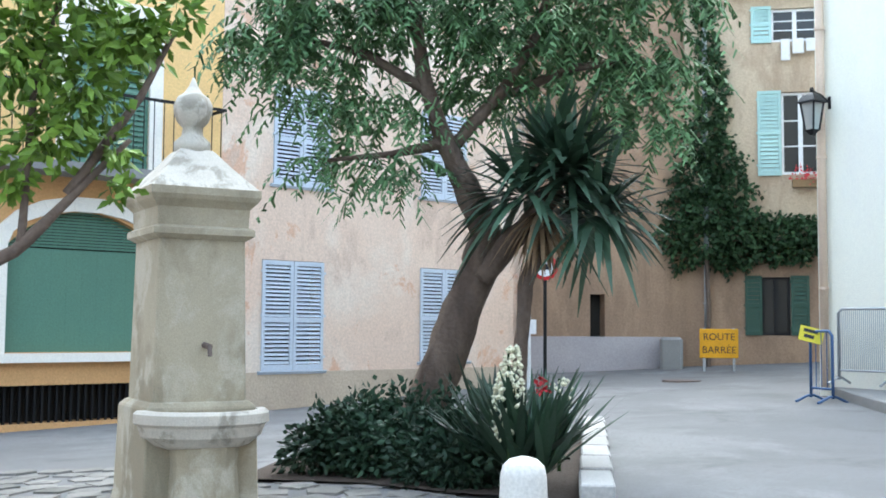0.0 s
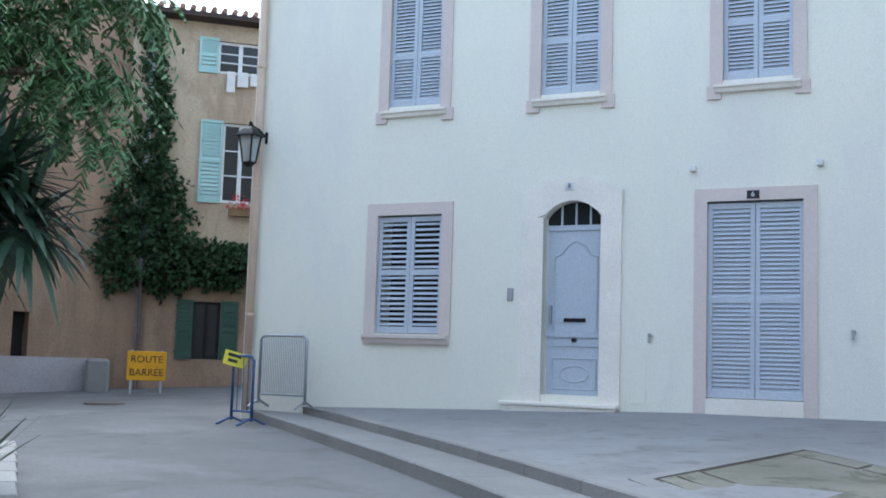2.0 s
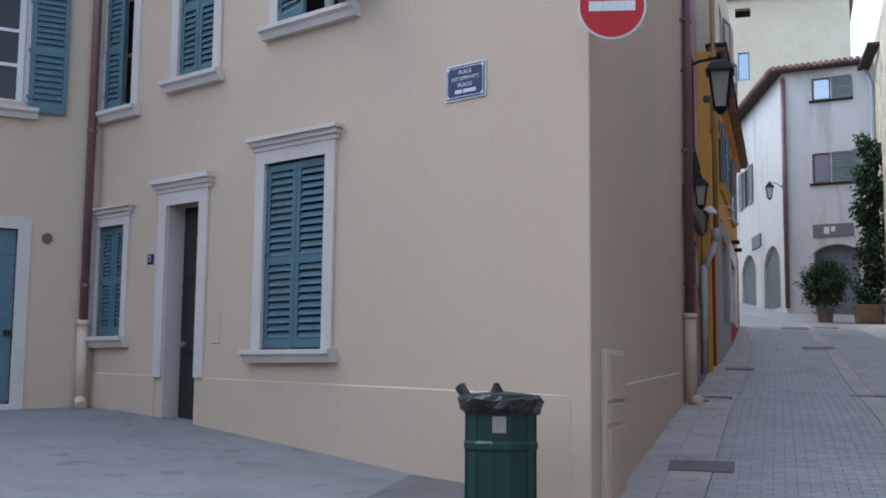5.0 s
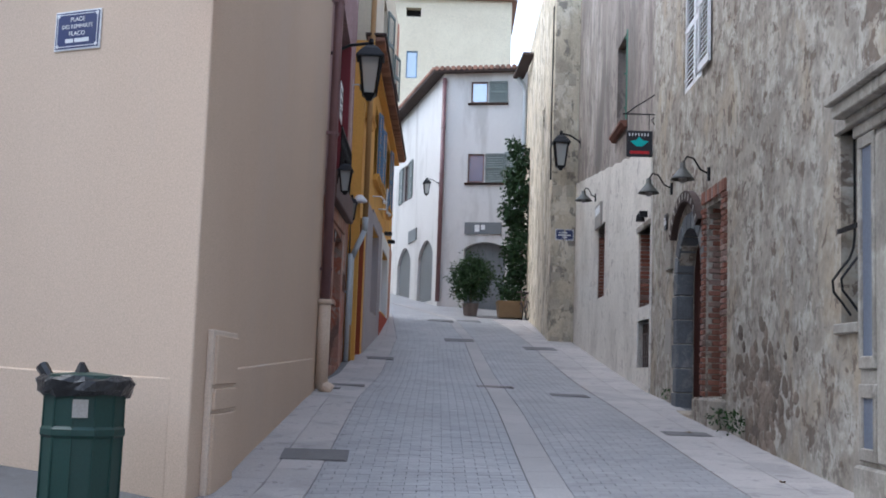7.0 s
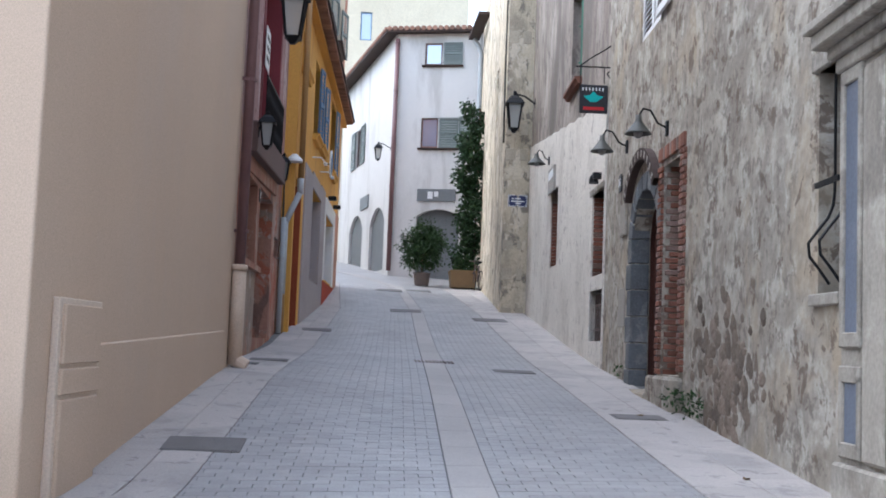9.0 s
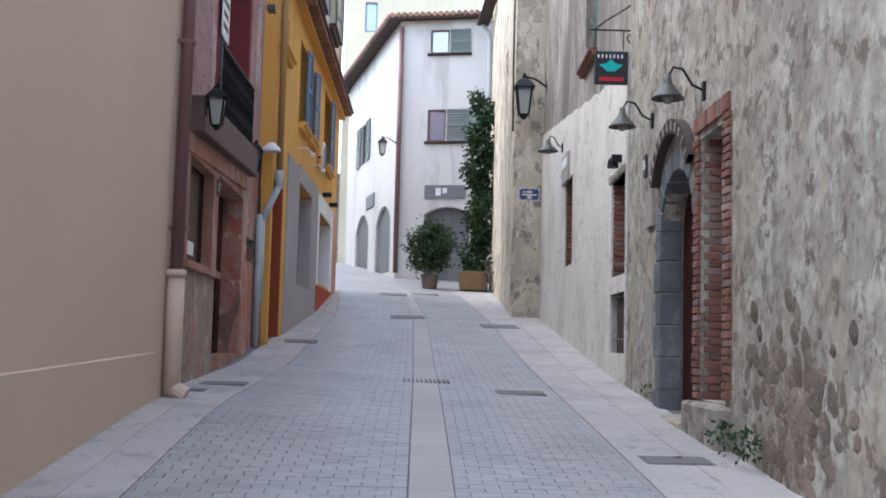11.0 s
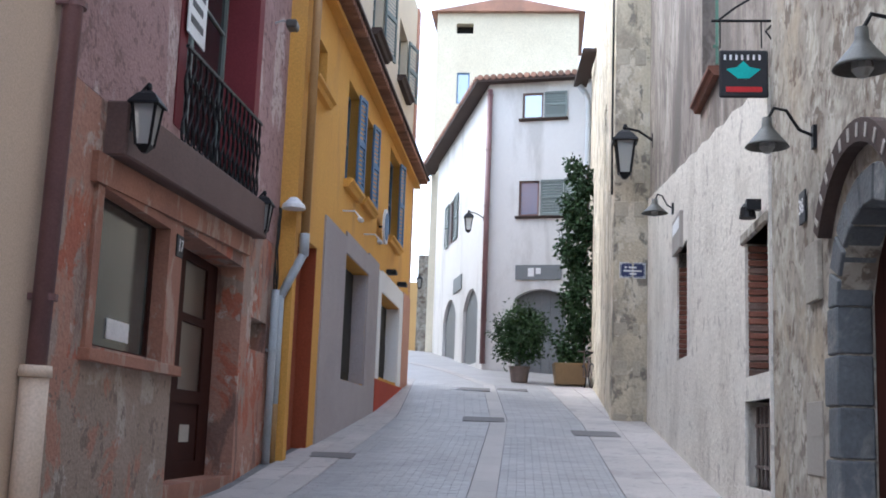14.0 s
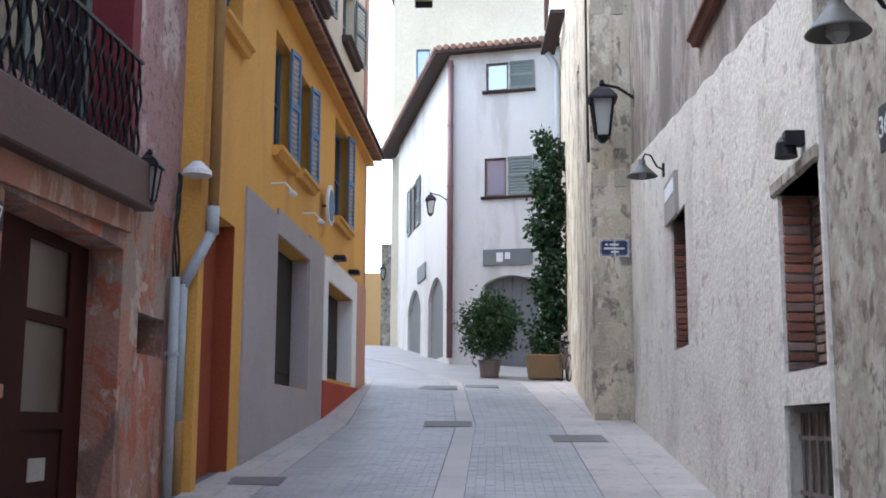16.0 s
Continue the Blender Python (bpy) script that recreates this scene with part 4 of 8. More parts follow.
root = thing("window_surround", at(F_WHITE, 0, 0, 0), "pale stone surround of the upper window", "window surround", kind="structure")
surround(root, 3.85, 4.67, 4.6, 6.0, 0.12, M_PEACH_TRIM, out=0.01)
sill(root, 3.68, 4.84, 4.52, M_PEACH_TRIM, 0.13, 0.13)
glazed(F_WHITE, 3.85, 4.67, 4.55, 6.0, M_FRAMEWHITE, "white casement window with six panes", bar=0.075, muntin=0.04)
shutter_open(F_WHITE, 3.35, 4.50, 0.47, 1.54, M_SHUT_TEAL, "open slate blue louvred shutter folded to the wall", turn=0, rails=(0.5,))
shutter_open(F_WHITE, 4.72, 4.48, 0.44, 1.50, M_SHUT_TEAL, "open slate blue louvred shutter folded to the wall", turn=0, rails=(0.5,))
bm = B()
cyl(bm, (0, -0.03, 0), (0, 0, 0), 0.06, n=14)
ob = part("wall_vent", bm, M_RUST)
ob.matrix_world = at(F_WHITE, 5.02, 0, 2.97)
tagged(ob, "round brown vent cap on peach wall", "vent")

# ---- number two front ----
def moulded(frm, xa, xb, za, zb, w, label, cornice=True, sl=True, hood=0.16):
    root = thing("window_surround", frm, label, "window surround", "moulded surrounds", "structure")
    surround(root, xa, xb, za, zb, w, M_PEACH_TRIM, out=0.035)
    if cornice:
        bm = B()
        for k, (o, a, b) in enumerate(((0.05, 0.0, 0.05), (0.08, 0.05, 0.1), (0.12, 0.1, hood))):
            box(bm, xa - w - o * 0.7, xb + w + o * 0.7, -o, 0.0, zb + w + a, zb + w + b)
        part("cornice", bm, M_PEACH_TRIM, root)
    if sl:
        sill(root, xa - w - 0.06, xb + w + 0.06, za, M_PEACH_TRIM, 0.14, 0.13)
    return root
moulded(F_TWO, -7.07, -6.53, 1.8, 3.13, 0.10, "pale moulded surround of the small window", hood=0.12)
shutters_closed(F_TWO, -7.07, -6.53, 1.82, 3.12, M_SHUT_TEAL, "closed slate blue shutters of the small window", rails=(0.5,), pitch=0.05)
moulded(F_TWO, -4.01, -3.10, 1.62, 3.56, 0.14, "pale moulded surround of the large window", hood=0.14)
shutters_closed(F_TWO, -4.01, -3.10, 1.64, 3.55, M_SHUT_TEAL, "closed slate blue louvred shutters of the large window", y=0.03, rails=(0.47,), pitch=0.075, gap=0.8)
root = moulded(F_TWO, -5.70, -5.10, 1.33, 3.27, 0.15, "pale moulded surround of the dark doorway", sl=False)
for x in (-5.70, -5.10):
    bm = B()
    box(bm, x, x + (0.012 if x < -5.3 else -0.012), 0, 0.45, 0.2, 3.27)
    part("reveal", bm, M_PEACH_TRIM, root)
door = thing("door_3", at(F_TWO, -5.68, 0.22, 0.75), "dark panelled front door deep in its recess", "door", kind="structure")
bm = B()
box(bm, 0, 0.56, 0, 0.05, 0, 2.6)
part("door_leaf", bm, M_BLACKDOOR, door)
for z0, z1 in ((0.12, 0.75), (0.85, 1.6), (1.7, 2.45)):
    bm = B()
    box(bm, 0.08, 0.48, -0.02, 0, z0, z1)
    part("panel", bm, M_BLACKDOOR, door, bevel=0.008)
bm = B()
cyl(bm, (0.1, -0.06, 0.95), (0.1, 0, 0.95), 0.03)
part("door_knob", bm, M_GALV, door)
bm = B()
box(bm, -5.78, -5.01, -0.12, 0.5, 0.4, 0.78)
ob = part("doorstep", bm, M_PEACH_TRIM, bevel=0.01)
ob.matrix_world = F_TWO
tagged(ob, "low pale doorstep of the dark door", "doorstep", "", "structure")
for k, (xa, xb, za, zb) in enumerate(((-7.1, -6.5, 4.55, 6.1), (-5.6, -4.95, 4.72, 6.4), (-3.88, -2.86, 5.02, 6.7))):
    moulded(F_TWO, xa, xb, za, zb, 0.13, "pale moulded surround of an upper window", cornice=False)
    if k == 1:
        shutters_closed(F_TWO, xa, xb, za + 0.02, zb, M_SHUT_TEAL, "closed slate blue louvred shutters upstairs", y=0.03, rails=(0.5,), pitch=0.07)
    else:
        glazed(F_TWO, xa, xb, za, zb, M_FRAMEWHITE, "white upper casement window of the peach house", y=0.25, rows=2)
        w = (xb - xa) / 2
        shutter_open(F_TWO, xa, za + 0.03, w, zb - za - 0.05, M_SHUT_TEAL, "slate blue shutter standing ajar", out=-0.01, turn=-12 if k else 8, pitch=0.07)
        if k == 2:
            shutter_open(F_TWO, xb - 0.06, za + 0.03, w, zb - za - 0.05, M_SHUT_TEAL, "slate blue shutter standing ajar", out=0.02, turn=-50, pitch=0.07)
plate(F_TWO, -6.05, -0.002, 2.62, 0.11, 0.12, M_SIGNBLUE, None, "small navy house number plate two", "2", M_SIGNWHITE, 0.09)
hatch(F_TWO, -4.83, 1.7, 0.14, 0.32, M_PEACH, "small peach letter box on the wall")
root = thing("meter_cabinet", at(F_SIDE, 0.42, 0, 0.33), "tall peach painted meter cabinet in the wall", "cabinet")
for z0, z1 in ((0, 0.62), (0.65, 0.82), (0.85, 1.24)):
    bm = B()
    box(bm, 0.06, 0.88, -0.075, 0.0, z0, z1)
    part("door", bm, M_PEACH, root, bevel=0.008)
bm = B()
box(bm, 0, 0.94, -0.05, 0, -0.3, 1.28)
part("body", bm, M_CABINET, root, bevel=0.006)
plate(F_TWO, -1.55, -0.002, 3.84, 0.47, 0.33, M_SIGNBLUE, M_SIGNWHITE, "navy enamel street name plate with white border", "", M_SIGNWHITE, 0.05, "street_sign",
      [("PLACE", 0.5, 0.77, 0.052), ("DES REMPARTS", 0.5, 0.59, 0.047), ("PLACO", 0.5, 0.41, 0.052)])
sg = bpy.data.objects[[o.name for o in bpy.data.objects if o.name.startswith("street_sign")][-1]]
for x0, x1 in ((0.12, 0.2), (0.215, 0.36)):
    bm = B()
    box(bm, x0, x1, -0.0185, -0.0155, 0.062, 0.095)
    part("letter_bar", bm, M_SIGNWHITE, sg)

# street ends and blocks that close the place
# ---- the climbing street, uphill left: peach wall end, shop, ochre house ----
downpipe(F_SIDE, 6.98, (1.06, 9.9), 0.065, M_MAROON, "maroon downpipe with cream foot at the peach wall end", foot=M_CREAMPIPE, lean=0.18, foot_h=1.12)
SHOP_HOLES = [(0.72, 2.46, 2.5, 3.74), (2.9, 5.52, 0.9, 3.76), (6.05, 6.95, 2.87, 3.25), (2.35, 5.7, 4.6, 7.6)]
wall("wall_shop", F_SHOP, -0.35, 7.55, 0, 4.3, SHOP_HOLES[:3], M_SHOP, "stained pink and grey rendered shop front", thick=0.45)
wall("wall_shop_upper", F_SHOP, -0.35, 7.55, 4.303, 10.5, [SHOP_HOLES[3]], M_PINKUP, "pink roughcast upper wall above the shop", thick=0.45)
wall("dark_backing", at(F_SHOP, 0, 0.7), -0.3, 7.5, 0.2, 10, [], M_DARK, "near-black sheet for the unlit rooms behind the shop front", thick=0.1)
bm = B()
box(bm, -0.34, 2.86, -0.012, 0, 0.3, 2.38)
ob = part("trim", bm, M_SHOPDADO)
ob.matrix_world = F_SHOP
tagged(ob, "bare grey patched render below the shop window", "plinth", "", "structure")
root = thing("shop_window", F_SHOP, "dusty shop window in a worn brown frame", "shop window")
for a, b, c, d, n in ((0.6, 0.74, 2.42, 3.66, "jamb"), (2.44, 2.86, 2.42, 3.74, "jamb"), (0.74, 2.44, 3.66, 3.74, "lintel")):
    bm = B()
    box(bm, a, b, -0.03, 0.1, c, d)
    part(n, bm, M_SHOPTRIM, root)
bm = B()
box(bm, 0.55, 2.9, -0.09, 0.1, 2.38, 2.47)
part("sill", bm, M_SHOPTRIM, root, bevel=0.006)
for a, b, c, d in ((0.74, 0.8, 2.47, 3.74), (2.38, 2.44, 2.47, 3.74), (0.8, 2.38, 3.68, 3.74), (0.8, 2.38, 2.47, 2.53)):
    bm = B()
    box(bm, a, b, 0.1, 0.16, c, d)
    part("sash", bm, M_DOORWOOD, root)
bm = B()
box(bm, 0.8, 2.38, 0.125, 0.132, 2.53, 3.68)
part("pane", bm, M_SHOPGLASS, root)
bm = B()
box(bm, 0.8, 2.42, 0.30, 0.32, 2.5, 3.7)
part("curtain", bm, M_CURTAIN, root, "dull grey curtain behind the glass")
bm = B()
box(bm, 1.42, 1.95, 0.112, 0.12, 2.6, 2.76)
part("paper_note", bm, M_SIGNWHITE, root, "white paper notice on the glass")
BEAM_FALL = 0.05
root = thing("lintel_beam", F_SHOP, "dark brown beam above the shop window and door", "beam")
bm = B()
for v in box(bm, 0.72, 5.85, -0.17, 0.02, 4.16, 4.58):
    v.co.z += BEAM_FALL * (v.co.x - 5.85)
part("beam", bm, M_BEAM, root, bevel=0.015)
bm = B()
for v in box(bm, 0.5, 5.6, -0.05, 0.02, 3.93, 4.15):
    v.co.z += BEAM_FALL * (v.co.x - 5.85)
part("lintel_band", bm, M_SHOPTRIM, root)
door = thing("door_4", at(F_SHOP, 2.92, 0.3, 1.15), "dark brown wooden shop door with two glass panes", "door", kind="structure")
for a, b, c, d, n in ((0, 0.85, 0, 2.6, "side_panel"), (0.85, 1.25, 0, 2.6, "stile"), (2.15, 2.58, 0, 2.6, "stile"), (1.25, 2.15, 2.5, 2.6, "rail"), (1.25, 2.15, 1.86, 1.95, "rail"), (1.25, 2.15, 1.02, 1.16, "rail"), (1.25, 2.15, 0, 0.42, "rail")):
    bm = B()
    box(bm, a, b, 0, 0.06, c, d)
    part(n, bm, M_DOORWOOD, door)
for c, d in ((1.95, 2.5), (1.16, 1.86)):
    bm = B()
    box(bm, 1.25, 2.15, 0.03, 0.036, c, d)
    part("pane", bm, M_DOORPANE, door)
bm = B()
box(bm, 1.25, 2.15, 0.02, 0.04, 0.42, 1.02)
part("panel", bm, M_DOORWOOD, door)
bm = B()
box(bm, 1.5, 1.85, 0.012, 0.02, 0.62, 0.8)
part("vent_plate", bm, M_METER, door, "small grey vent plate")
bm = B()
box(bm, 2.9, 5.52, 0.02, 0.4, 0.8, 1.4)
ob = part("doorstep", bm, M_SHOPTRIM)
ob.matrix_world = F_SHOP
tagged(ob, "worn reddish threshold of the shop door", "doorstep", "", "structure")
plate(F_SHOP, 2.62, -0.034, 3.45, 0.2, 0.2, M_SIGNBLACK, None, "dark house number plate seventeen", "17", M_SIGNWHITE, 0.16)
# balcony window above
bm = B()
box(bm, 2.36, 2.6, -0.01, 0.44, 4.6, 7.6)
box(bm, 5.45, 5.69, -0.01, 0.44, 4.6, 7.6)
ob = part("trim", bm, M_DARKRED)
ob.matrix_world = F_SHOP
tagged(ob, "dark red painted reveals of the balcony window", "trim", "", "structure")
glazed(F_SHOP, 2.62, 5.43, 4.62, 7.5, M_SHUT_OLIVE, "tall balcony window with dull wooden frame", y=0.4, rows=3, glass=M_GLASS)
rail = thing("balcony_railing", at(F_SHOP, 2.3, -0.1, 4.55), "wrought iron balcony railing with wavy bars", "railing")
for z in (0.03, 0.92):
    bm = B()
    for v in box(bm, 0, 3.2, -0.015, 0.015, z - 0.015, z + 0.015):
        v.co.z += BEAM_FALL * (v.co.x - 3.2)
    part("rail", bm, M_IRON, rail)
for k in range(32):
    bm = B()
    x0 = 0.03 + k * 0.101
    s = 1 if k % 2 else -1
    tube(bm, [(x0 + s * 0.052 * math.sin(4 * math.pi * q / 16), 0.006 * s, 0.04 + 0.87 * q / 16 + BEAM_FALL * (x0 - 3.2)) for q in range(17)], 0.013, 5)
    part("wavy_bar", bm, M_IRON, rail)
sb = thing("window_sign_board", at(F_SHOP, 2.42, -0.04, 5.5), "white printed sign board hung behind the railing", "sign")
bm = B()
box(bm, 0, 0.6, -0.012, 0, 0, 0.62)
part("board", bm, M_SIGNWHITE, sb)
for z0, x0, x1 in ((0.44, 0.08, 0.52), (0.28, 0.1, 0.46), (0.12, 0.08, 0.5)):
    bm = B()
    box(bm, x0, x1, -0.016, -0.012, z0, z0 + 0.07)
    part("letter_bar", bm, M_SIGNBLACK, sb)
fl = thing("wall_spot_lamp", at(F_SHOP, 6.35, 0, 7.05), "small grey flood lamp on the pink wall", "lamp")
bm = B()
tube(bm, [(0, 0, 0), (0, -0.1, 0.03), (-0.02, -0.2, 0.0)], 0.014)
part("arm", bm, M_GALV, fl)
bm = B()
box(bm, -0.12, 0.1, -0.3, -0.16, -0.09, 0.02)
part("head", bm, M_SHADE, fl, bevel=0.02)
def wall_lantern(m, s, label, group, arm=0.25, up=0.25):
    """Four-sided lantern; origin at the wall fixing, hanging out along -y."""
    root = thing("wall_lantern", m, label, "lantern", group)
    bm = B()
    tube(bm, [(0, 0, 0), (0, -arm * 0.5, up * 0.75), (0, -arm, up), (0, -arm, up * 0.8)], 0.014 * s * 1.6)
    box(bm, -0.03 * s, 0.03 * s, -0.012, 0.0, -0.12 * s, 0.12 * s)
    part("bracket", bm, M_IRON, root)
    zt = up * 0.8
    for prof, n, mt in (([(0.03 * s, zt + 0.1 * s), (0.045 * s, zt + 0.04 * s), (0.02 * s, zt)], "finial", M_IRON),
                        ([(0.205 * s, zt - 0.2 * s), (0.20 * s, zt - 0.175 * s), (0.12 * s, zt - 0.06 * s), (0.05 * s, zt)], "roof", M_IRON),
                        ([(0.03 * s, zt - 0.82 * s), (0.09 * s, zt - 0.74 * s), (0.10 * s, zt - 0.72 * s)], "base", M_IRON)):
        bm = B()
        lathe(bm, prof, 0, -arm, sq=(n != "finial"), n=10)
        part(n, bm, mt, root)
    bm = B()
    lathe(bm, [(0.085 * s, zt - 0.72 * s), (0.145 * s, zt - 0.2 * s)], 0, -arm, sq=True)
    part("glass", bm, M_LAMPGLASS, root)
    for sx in (-1, 1):
        for sy in (-1, 1):
            bm = B()
            cyl(bm, (sx * 0.09 * s, -arm + sy * 0.09 * s, zt - 0.73 * s), (sx * 0.152 * s, -arm + sy * 0.152 * s, zt - 0.2 * s), 0.021 * s, n=5)
            part("corner_bar", bm, M_IRON, root)
    return root
wall_lantern(at(F_SHOP, 0.76, -0.17, 4.17), 0.58, "small black wall lantern on the shop beam", "shop lanterns", 0.12, 0.3)
wall_lantern(at(F_SHOP, 5.72, -0.02, 4.42), 0.58, "small black wall lantern on the shop beam", "shop lanterns", 0.12, 0.3)
wall_lantern(at(F_SHOP, 0.05, 0, 5.88), 1.0, "large black street lantern on a wall bracket", "street lanterns", 0.62, 0.2)
# niche back coloured near-black in place of the hollow's shade
bm = B()
box(bm, 6.0, 7.0, 0.35, 0.4, 2.8, 3.3)
ob = part("wall_niche_back", bm, M_DARK)
ob.matrix_world = F_SHOP
tagged(ob, "near-black back sheet painting the shade of a small wall niche", "niche", "", "structure")
downpipe(F_SHOP, 7.02, (1.5, 3.7), 0.05, M_GREYPIPE, "grey plastic downpipe between two houses", out=0.08)
root = thing("downpipe", at(F_SHOP, 7.6, -0.1, 1.5), "ochre painted downpipe with a bent plastic joint", "downpipe")
bm = B()
cyl(bm, (-0.15, -0.24, 3.0), (-0.15, -0.24, 8), 0.06, n=12)
cyl(bm, (-0.38, 0, 0), (-0.38, 0, 0.75), 0.058, n=12)
part("pipe", bm, M_OCHREPIPE, root, smooth=True)
bm = B()
cyl(bm, (-0.38, 0, 0.75), (-0.38, 0, 2.15), 0.058, n=12)
cyl(bm, (-0.38, 0, 2.12), (-0.15, -0.24, 2.75), 0.058, n=12)
cyl(bm, (-0.15, -0.24, 2.72), (-0.15, -0.24, 3.02), 0.068, n=12)
part("elbow", bm, M_GREYPIPE, root, "grey plastic elbow", smooth=True)
root = thing("cable_bundle", at(F_SHOP, 7.05, -0.03, 3.75), "loose black cables hanging down the wall", "cable")
for k in range(3):
    bm = B()
    tube(bm, [(0.03 * k + 0.1 * math.sin(q * 0.7 + k * 1.4), -0.03, 1.05 - 0.13 * q) for q in range(10)], 0.012, 5)
    part("cable", bm, M_WIRE, root)
root = thing("hooded_lamp", at(F_SHOP, 7.08, -0.02, 4.85), "white hooded flood lamp on the wall", "lamp")
bm = B()
lathe(bm, [(0.05, 0.10), (0.15, 0.0), (0.16, -0.05)], 0.1, -0.2)
part("hood", bm, M_SIGNWHITE, root)
hatch(at(F_SHOP, 0, -0.06), 7.45, 2.3, 0.36, 0.52, M_METER, "grey meter box with a dark slot")

OCHRE_HOLES = [(-0.35, 0.98, 1.2, 4.55), (3.4, 6.0, 2.78, 4.88), (8.0, 11.2, 3.05, 4.8), (-0.2, 1.0, 6.82, 7.55), (3.0, 4.2, 6.05, 7.78), (4.75, 6.0, 6.12, 7.75), (8.6, 10.4, 6.1, 8.05)]
wall("wall_ochre_house", F_OCHRE, -0.55, 13.5, 0.5, 8.3, OCHRE_HOLES, M_YELLOW, "bright ochre yellow rendered house front", thick=0.4)
wall("wall_beige_upper", at(F_OCHRE, 0, 0.05), 1.5, 13.3, 8.303, 13.0, [(9.6, 11.2, 10.0, 11.4), (5.5, 6.9, 9.6, 11.4)], M_BEIGEUP, "beige rendered upper storey above ochre house", thick=0.4)
wall("dark_backing", at(F_OCHRE, 0, 0.72), -0.5, 13.4, 0.6, 12.5, [], M_DARK, "near-black sheet for the unlit rooms of the ochre house", thick=0.1)
wall("wall_ochre_end", facade((F_OCHRE @ Vector((13.5, 0, 0)))[:2], 2.4), 0.0, 9, 0.5, 13, [], M_SALMON, "blank end wall of the ochre house")
for a, b, c, d, mt, lb in ((1.45, 3.39, 1.5, 5.15, M_LILAC, "lilac grey painted shop front panel"), (3.39, 6.01, 4.89, 5.25, M_LILAC, "lilac grey painted band above the shop door"), (6.01, 7.45, 1.8, 5.3, M_LILAC, "lilac grey painted shop pier"),
                           (3.39, 6.01, 1.6, 2.77, M_LILAC, "lilac grey painted stall riser"), (7.55, 7.99, 3.0, 5.2, M_WHITEPAINT, "white painted shop front pier"), (7.99, 11.21, 4.81, 5.25, M_WHITEPAINT, "white painted band over the shop door"),
                           (11.21, 11.9, 3.0, 5.25, M_WHITEPAINT, "white painted shop pier"), (7.55, 13.45, 2.0, 2.98, M_RED, "bright red painted dado"), (11.95, 13.45, 3.0, 5.3, M_SALMON, "salmon painted pier at the house corner")):
    bm = B()
    box(bm, a, b, -0.03, 0.02, c, d)
    ob = part("trim", bm, mt)
    ob.matrix_world = F_OCHRE
    tagged(ob, lb, "shop front", "", "structure")
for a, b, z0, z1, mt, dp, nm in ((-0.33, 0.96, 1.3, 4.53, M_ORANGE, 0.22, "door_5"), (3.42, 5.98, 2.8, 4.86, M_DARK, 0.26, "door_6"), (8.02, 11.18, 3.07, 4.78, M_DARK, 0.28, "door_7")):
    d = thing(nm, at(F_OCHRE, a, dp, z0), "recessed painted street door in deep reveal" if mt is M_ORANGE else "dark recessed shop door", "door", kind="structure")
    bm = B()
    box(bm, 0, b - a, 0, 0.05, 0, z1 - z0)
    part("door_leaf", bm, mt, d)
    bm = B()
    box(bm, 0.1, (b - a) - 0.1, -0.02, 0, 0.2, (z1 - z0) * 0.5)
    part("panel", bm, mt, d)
bm = B()
box(bm, 6.0, 5.98, 0.0, 0.26, 2.8, 4.86)
ob = part("reveal", bm, M_LILAC)
ob.matrix_world = F_OCHRE
tagged(ob, "lilac door reveal", "trim", "", "structure")
bm = B()
box(bm, 11.18, 11.2, 0.0, 0.28, 3.07, 4.78)
ob = part("reveal", bm, M_WHITEPAINT)
ob.matrix_world = F_OCHRE
tagged(ob, "white door reveal", "trim", "", "structure")
bm = B()
box(bm, 0.955, 0.985, 0.004, 0.4, 1.25, 4.55)
ob = part("reveal", bm, M_ORANGE)
ob.matrix_world = F_OCHRE
tagged(ob, "dark orange painted door reveal", "trim", "", "structure")
for xa, xb, za, zb in OCHRE_HOLES[3:]:
    glazed(F_OCHRE, xa, xb, za, zb, M_SHUT_STEEL, "upper window of the ochre house", y=0.2, rows=2)
    root = thing("window_sill", F_OCHRE, "ochre moulded window sill", "sill", "ochre sills", "structure")
    sill(root, xa - 0.1, xb + 0.1, za, M_YELLOW, 0.16, 0.14)
    if za < 6.5:
        w = 0.42
        shutter_open(F_OCHRE, xb - 0.3, za + 0.02, w, zb - za - 0.02, M_SHUT_STEEL, "blue grey shutter standing open", out=0.05, turn=-9, pitch=0.08, rails=(0.5,))
for xa, xb, za, zb in ((9.6, 11.2, 10.0, 11.4), (5.5, 6.9, 9.6, 11.4)):
    glazed(at(F_OCHRE, 0, 0.05), xa, xb, za, zb, M_SHUT_OLIVE, "upper window below the far eave", y=0.2, rows=2)
    shutter_open(at(F_OCHRE, 0, 0.05), xb, za, 0.7, zb - za, M_SHUT_OLIVE, "grey green shutter standing open", turn=-12, out=0.05, pitch=0.08)
    root = thing("window_sill", at(F_OCHRE, 0, 0.05), "dark window sill", "sill", kind="structure")
    sill(root, xa - 0.1, xb + 0.3, za, M_EAVE, 0.2, 0.14)
# tiled cornice on the ochre house
cor = thing("eave_cornice", at(F_OCHRE, 0, 0, 8.2), "tiled double cornice below a low roof edge", "eave", kind="structure")
bm = B()
box(bm, -0.5, 13.6, -0.16, 0.05, 0.02, 0.1)
part("band", bm, M_YELLOW, cor)
bm = B()
box(bm, -0.5, 13.7, -0.4, 0.05, 0.24, 0.29)
part("roof_edge", bm, M_EAVE, cor)
tile_bm = B()
lathe(tile_bm, [(0.075, 0), (0.065, 0.36)], n=8)
bmesh.ops.rotate(tile_bm, verts=tile_bm.verts, cent=(0, 0, 0), matrix=Matrix.Rotation(radians(90), 3, 'X'))
